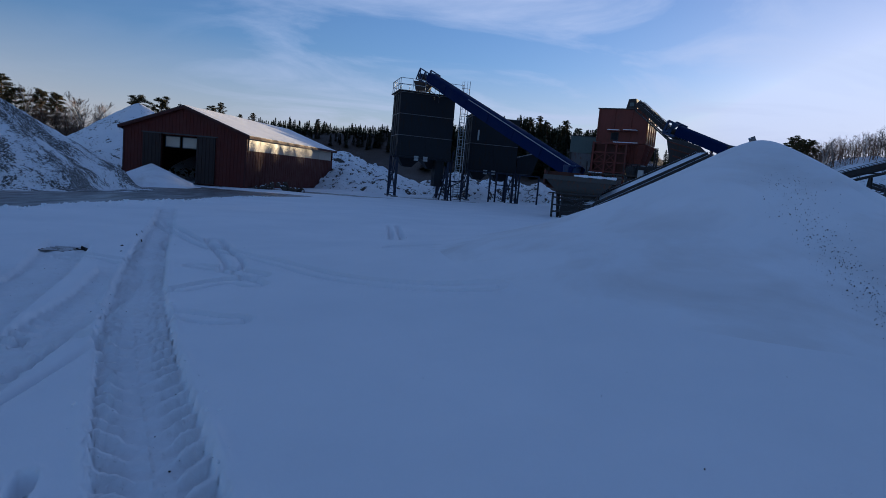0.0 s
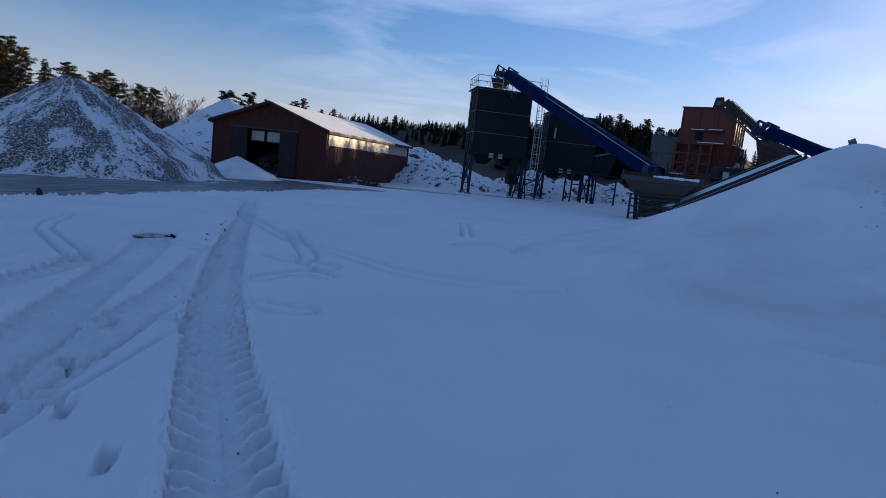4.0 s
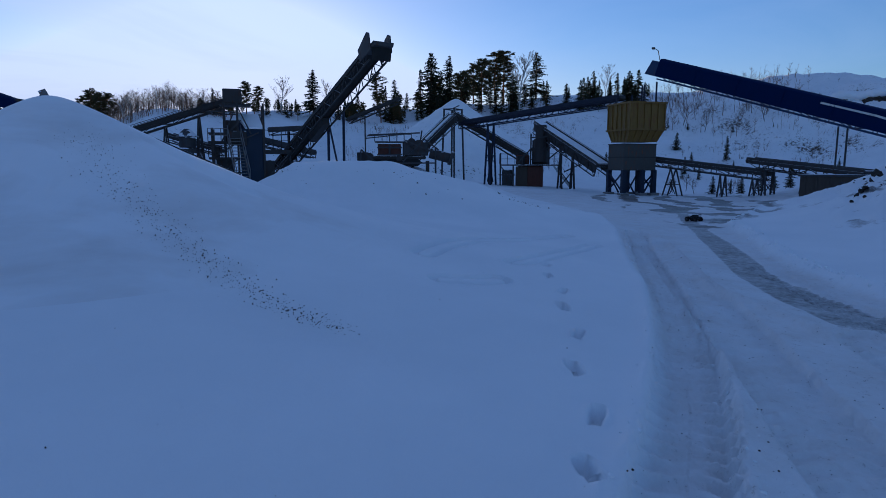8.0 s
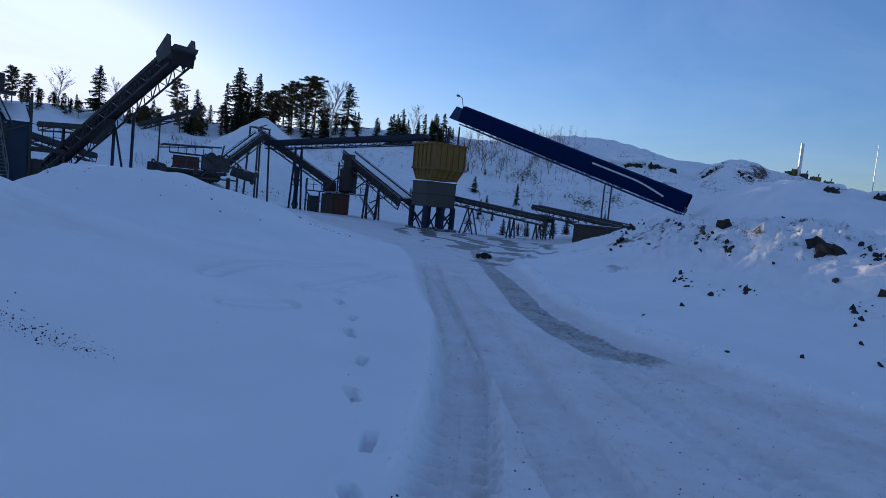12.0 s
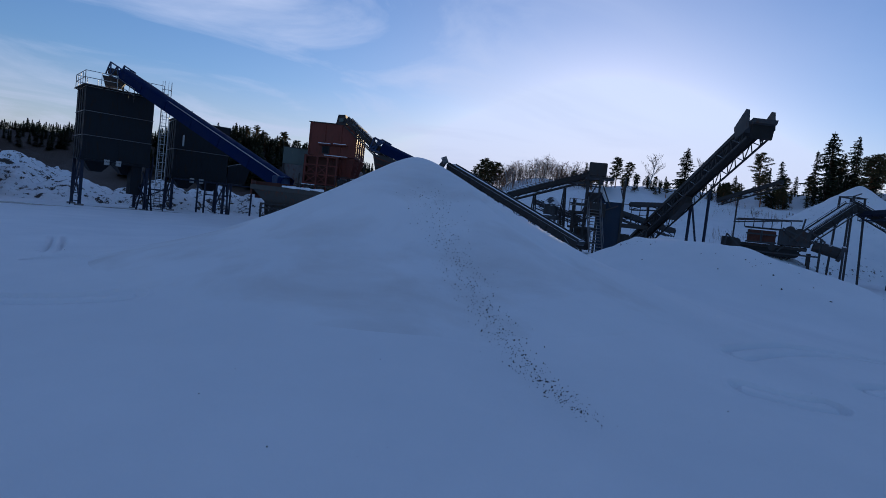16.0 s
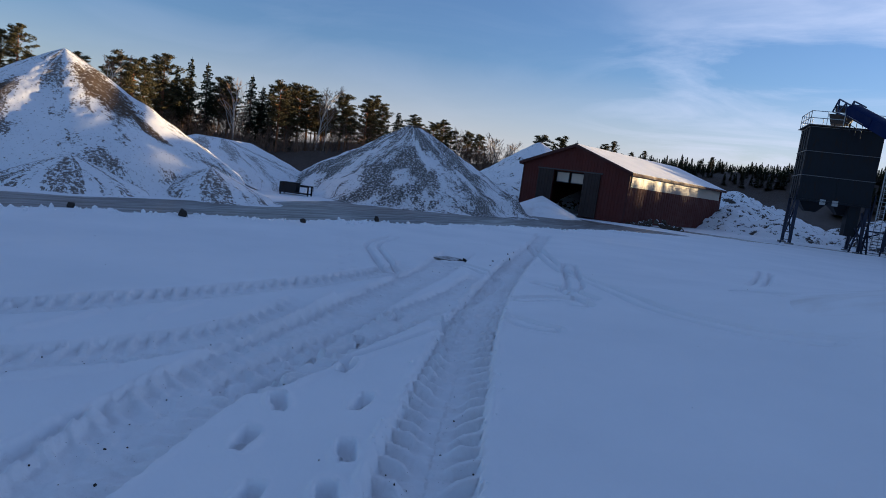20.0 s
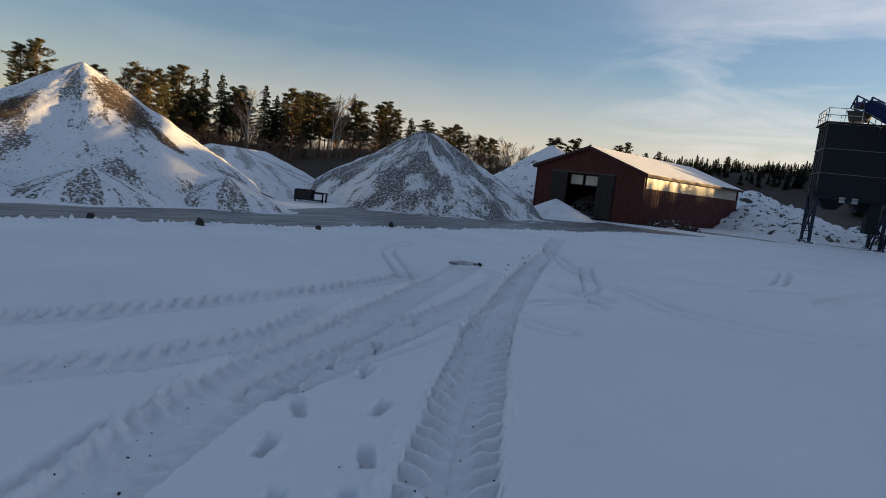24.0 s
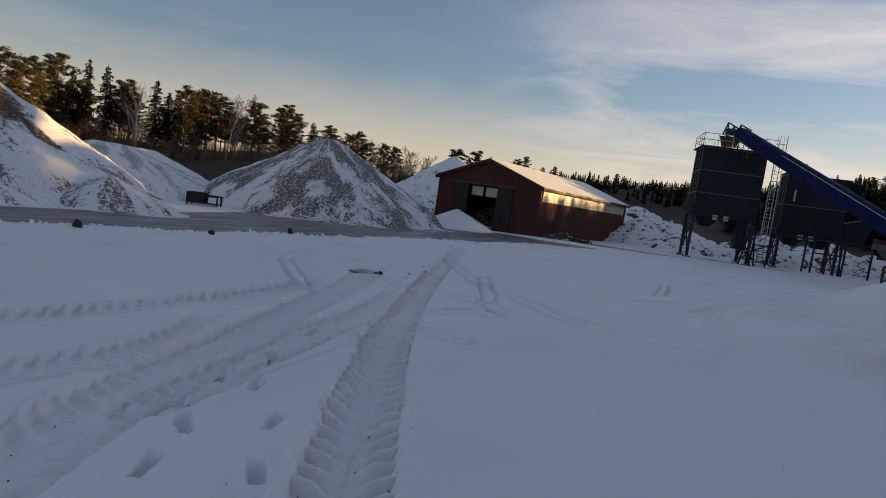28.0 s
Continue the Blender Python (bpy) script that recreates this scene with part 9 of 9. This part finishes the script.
# ---------------- dark trailer by the piles ----------------
c = rest((-26.9, 23.95))
TR = thing("trailer_frame", tuple(c), "small black steel loading frame beside the gravel piles", "trailer")
P = frame_box((c.x, c.y), 40)
z = c.z - lift_at(c.x, c.y)
for nm, d in (("side_plate", (-0.75, 0.2, -0.05, 0.0, z + 0.1, z + 0.7)), ("side_plate", (-0.75, 0.2, 0.8, 0.85, z + 0.1, z + 0.7)), ("end_plate", (-0.75, -0.7, 0.0, 0.8, z + 0.1, z + 0.7)), ("floor_plate", (-0.75, 0.9, 0.0, 0.8, z + 0.1, z + 0.15)), ("top_rail", (0.2, 1.0, -0.05, 0.0, z + 0.52, z + 0.6)), ("top_rail", (0.2, 1.0, 0.8, 0.85, z + 0.52, z + 0.6))):
    bm = B()
    slab_in(P, bm, *d)
    part(nm, bm, M_BLACK_SHEET, TR)
for u in (-0.68, 0.94):
    for v in (0.0, 0.8):
        bm = B()
        slab_in(P, bm, u - 0.04, u + 0.04, v - 0.04, v + 0.04, z - 0.15, z + 0.6)
        part("leg", bm, M_BLACK_SHEET, TR)


# ---------------- toy monster truck ----------------
def toy_truck(at, turn):
    z = height_at(*at)
    m = pose(at[0], at[1], z, 0, 0, turn)
    t = thing("toy_truck", (at[0], at[1], z), "black radio-controlled toy monster truck standing on the snow", "toy car")

    def W(p):
        return m @ Vector(p)

    for sx in (-0.17, 0.17):
        for sy in (-0.16, 0.16):
            bm = B()
            tube_pts = 18
            mat4 = m @ pose(sx, sy, 0.085, 90, 0, 0)
            for r, hw in ((0.085, 0.075),):
                bmesh.ops.create_cone(bm, cap_ends=True, segments=tube_pts, radius1=r, radius2=r, depth=hw, matrix=mat4)
                bmesh.ops.bevel(bm, geom=[e for e in bm.edges if e.calc_length() < 0.04], offset=0.014, segments=2, affect="EDGES")
            for k in range(14):
                a = k * 2 * math.pi / 14
                box(bm, (0.018, 0.076, 0.012), m @ pose(sx + math.cos(a) * 0.086, sy, 0.085 + math.sin(a) * 0.086, 0, -math.degrees(a) + 90, 0))
            wh = part("wheel", bm, M_RUBBER, t)
            bm = B()
            bmesh.ops.create_cone(bm, cap_ends=True, segments=12, radius1=0.045, radius2=0.03, depth=0.085, matrix=mat4)
            part("rim", bm, M_DARK, wh)
    bm = B()
    hull(bm, [W(p) for p in ((-0.2, -0.07, 0.09), (0.2, -0.06, 0.09), (0.2, 0.06, 0.09), (-0.2, 0.07, 0.09))], [W(p) for p in ((-0.23, -0.08, 0.15), (0.24, -0.06, 0.13), (0.24, 0.06, 0.13), (-0.23, 0.08, 0.15))])
    part("chassis", bm, M_DARK, t)
    bm = B()
    hull(bm, [W(p) for p in ((-0.24, -0.1, 0.15), (0.26, -0.09, 0.14), (0.26, 0.09, 0.14), (-0.24, 0.1, 0.15))], [W(p) for p in ((-0.22, -0.09, 0.2), (0.22, -0.07, 0.175), (0.22, 0.07, 0.175), (-0.22, 0.09, 0.2))])
    part("body_shell", bm, M_BLACK_SHEET, t)
    bm = B()
    hull(bm, [W(p) for p in ((-0.15, -0.08, 0.195), (0.1, -0.075, 0.185), (0.1, 0.075, 0.185), (-0.15, 0.08, 0.195))], [W(p) for p in ((-0.12, -0.06, 0.255), (0.02, -0.055, 0.25), (0.02, 0.055, 0.25), (-0.12, 0.06, 0.255))])
    part("cab", bm, M_BLACK_SHEET, t)
    bm = B()
    box(bm, (0.06, 0.2, 0.008), m @ pose(-0.25, 0, 0.265, 0, -12, 0), 0.003)
    part("rear_wing", bm, M_BLACK_SHEET, t)
    for sy in (-0.07, 0.07):
        bm = B()
        beam(bm, W((-0.22, sy, 0.19)), W((-0.25, sy, 0.265)), 0.01)
        part("wing_strut", bm, M_DARK, t)
    for sx in (-0.17, 0.17):
        bm = B()
        rod(bm, W((sx, -0.14, 0.085)), W((sx, 0.14, 0.085)), 0.012, 8)
        part("axle", bm, M_DARK, t)
        for sy in (-0.08, 0.08):
            bm = B()
            rod(bm, W((sx, sy * 1.3, 0.085)), W((sx * 0.75, sy * 0.8, 0.19)), 0.011, 8)
            part("shock_absorber", bm, M_GALV, t)
    bm = B()
    box(bm, (0.02, 0.2, 0.03), m @ pose(0.275, 0, 0.12), 0.006)
    part("bumper", bm, M_DARK, t)
    for sy in (-0.05, 0.05):
        bm = B()
        box(bm, (0.015, 0.03, 0.02), m @ pose(0.258, sy, 0.157), 0.003)
        part("headlight", bm, M_GALV, t)


toy_truck(spot(21.3, -1.9), 66)

# bare rock faces under the snow of the far lit slope
for i, (az, el, r, w) in enumerate(((-108.2, 6.6, 112, 4.2), (-110.4, 6.9, 108, 2.0), (-112.3, 6.6, 104, 3.4), (-112.0, 4.8, 96, 2.6), (-116.5, 6.6, 100, 1.6), (-119.5, 6.4, 90, 1.4), (-127.2, 5.4, 62, 1.1), (-130.8, 4.9, 62, 1.3), (-133.0, 4.6, 60, 0.9))):
    p = meet_land(az, el, 40, 160)
    outcrop = thing("rock_outcrop", p, "dark bare rock face under overhanging snow on the slope", "rock outcrop", "rock outcrops on the slope")
    reach = math.hypot(p.x, p.y) / SPAN
    for k in range(9):
        q = polar(az + rk.uniform(-1.0, 1.0) * w / 2.6, reach + rk.uniform(-0.4, 0.4))
        zz = float(land_at(np.array([q.x]), np.array([q.y]))[0])
        size = w * rk.uniform(0.2, 0.34)
        bm = B()
        stone_bm(bm, Vector((q.x, q.y, zz - 0.35 * size)), size, rk, 0.6)
        part("boulder", bm, M_ROCK, outcrop)
    # the snow that hangs over the face
    for k in range(5):
        q = polar(az + (k - 2) * w / 6.5, reach + 0.9)
        zz = float(land_at(np.array([q.x]), np.array([q.y]))[0])
        bm = B()
        bmesh.ops.create_icosphere(bm, subdivisions=3, radius=1.0)
        for v in bm.verts:
            v.co *= 1 + 0.25 * noise.noise(v.co * 1.6 + Vector((i * 3.1, k * 1.7, 0)))
        bm.transform(Matrix.Translation((q.x, q.y, zz + 0.05 * w)) @ Matrix.Diagonal((w * 0.42, w * 0.42, w * 0.2, 1)))
        part("snow_cap", bm, M_SNOW, outcrop, "overhanging snow", smooth=True)
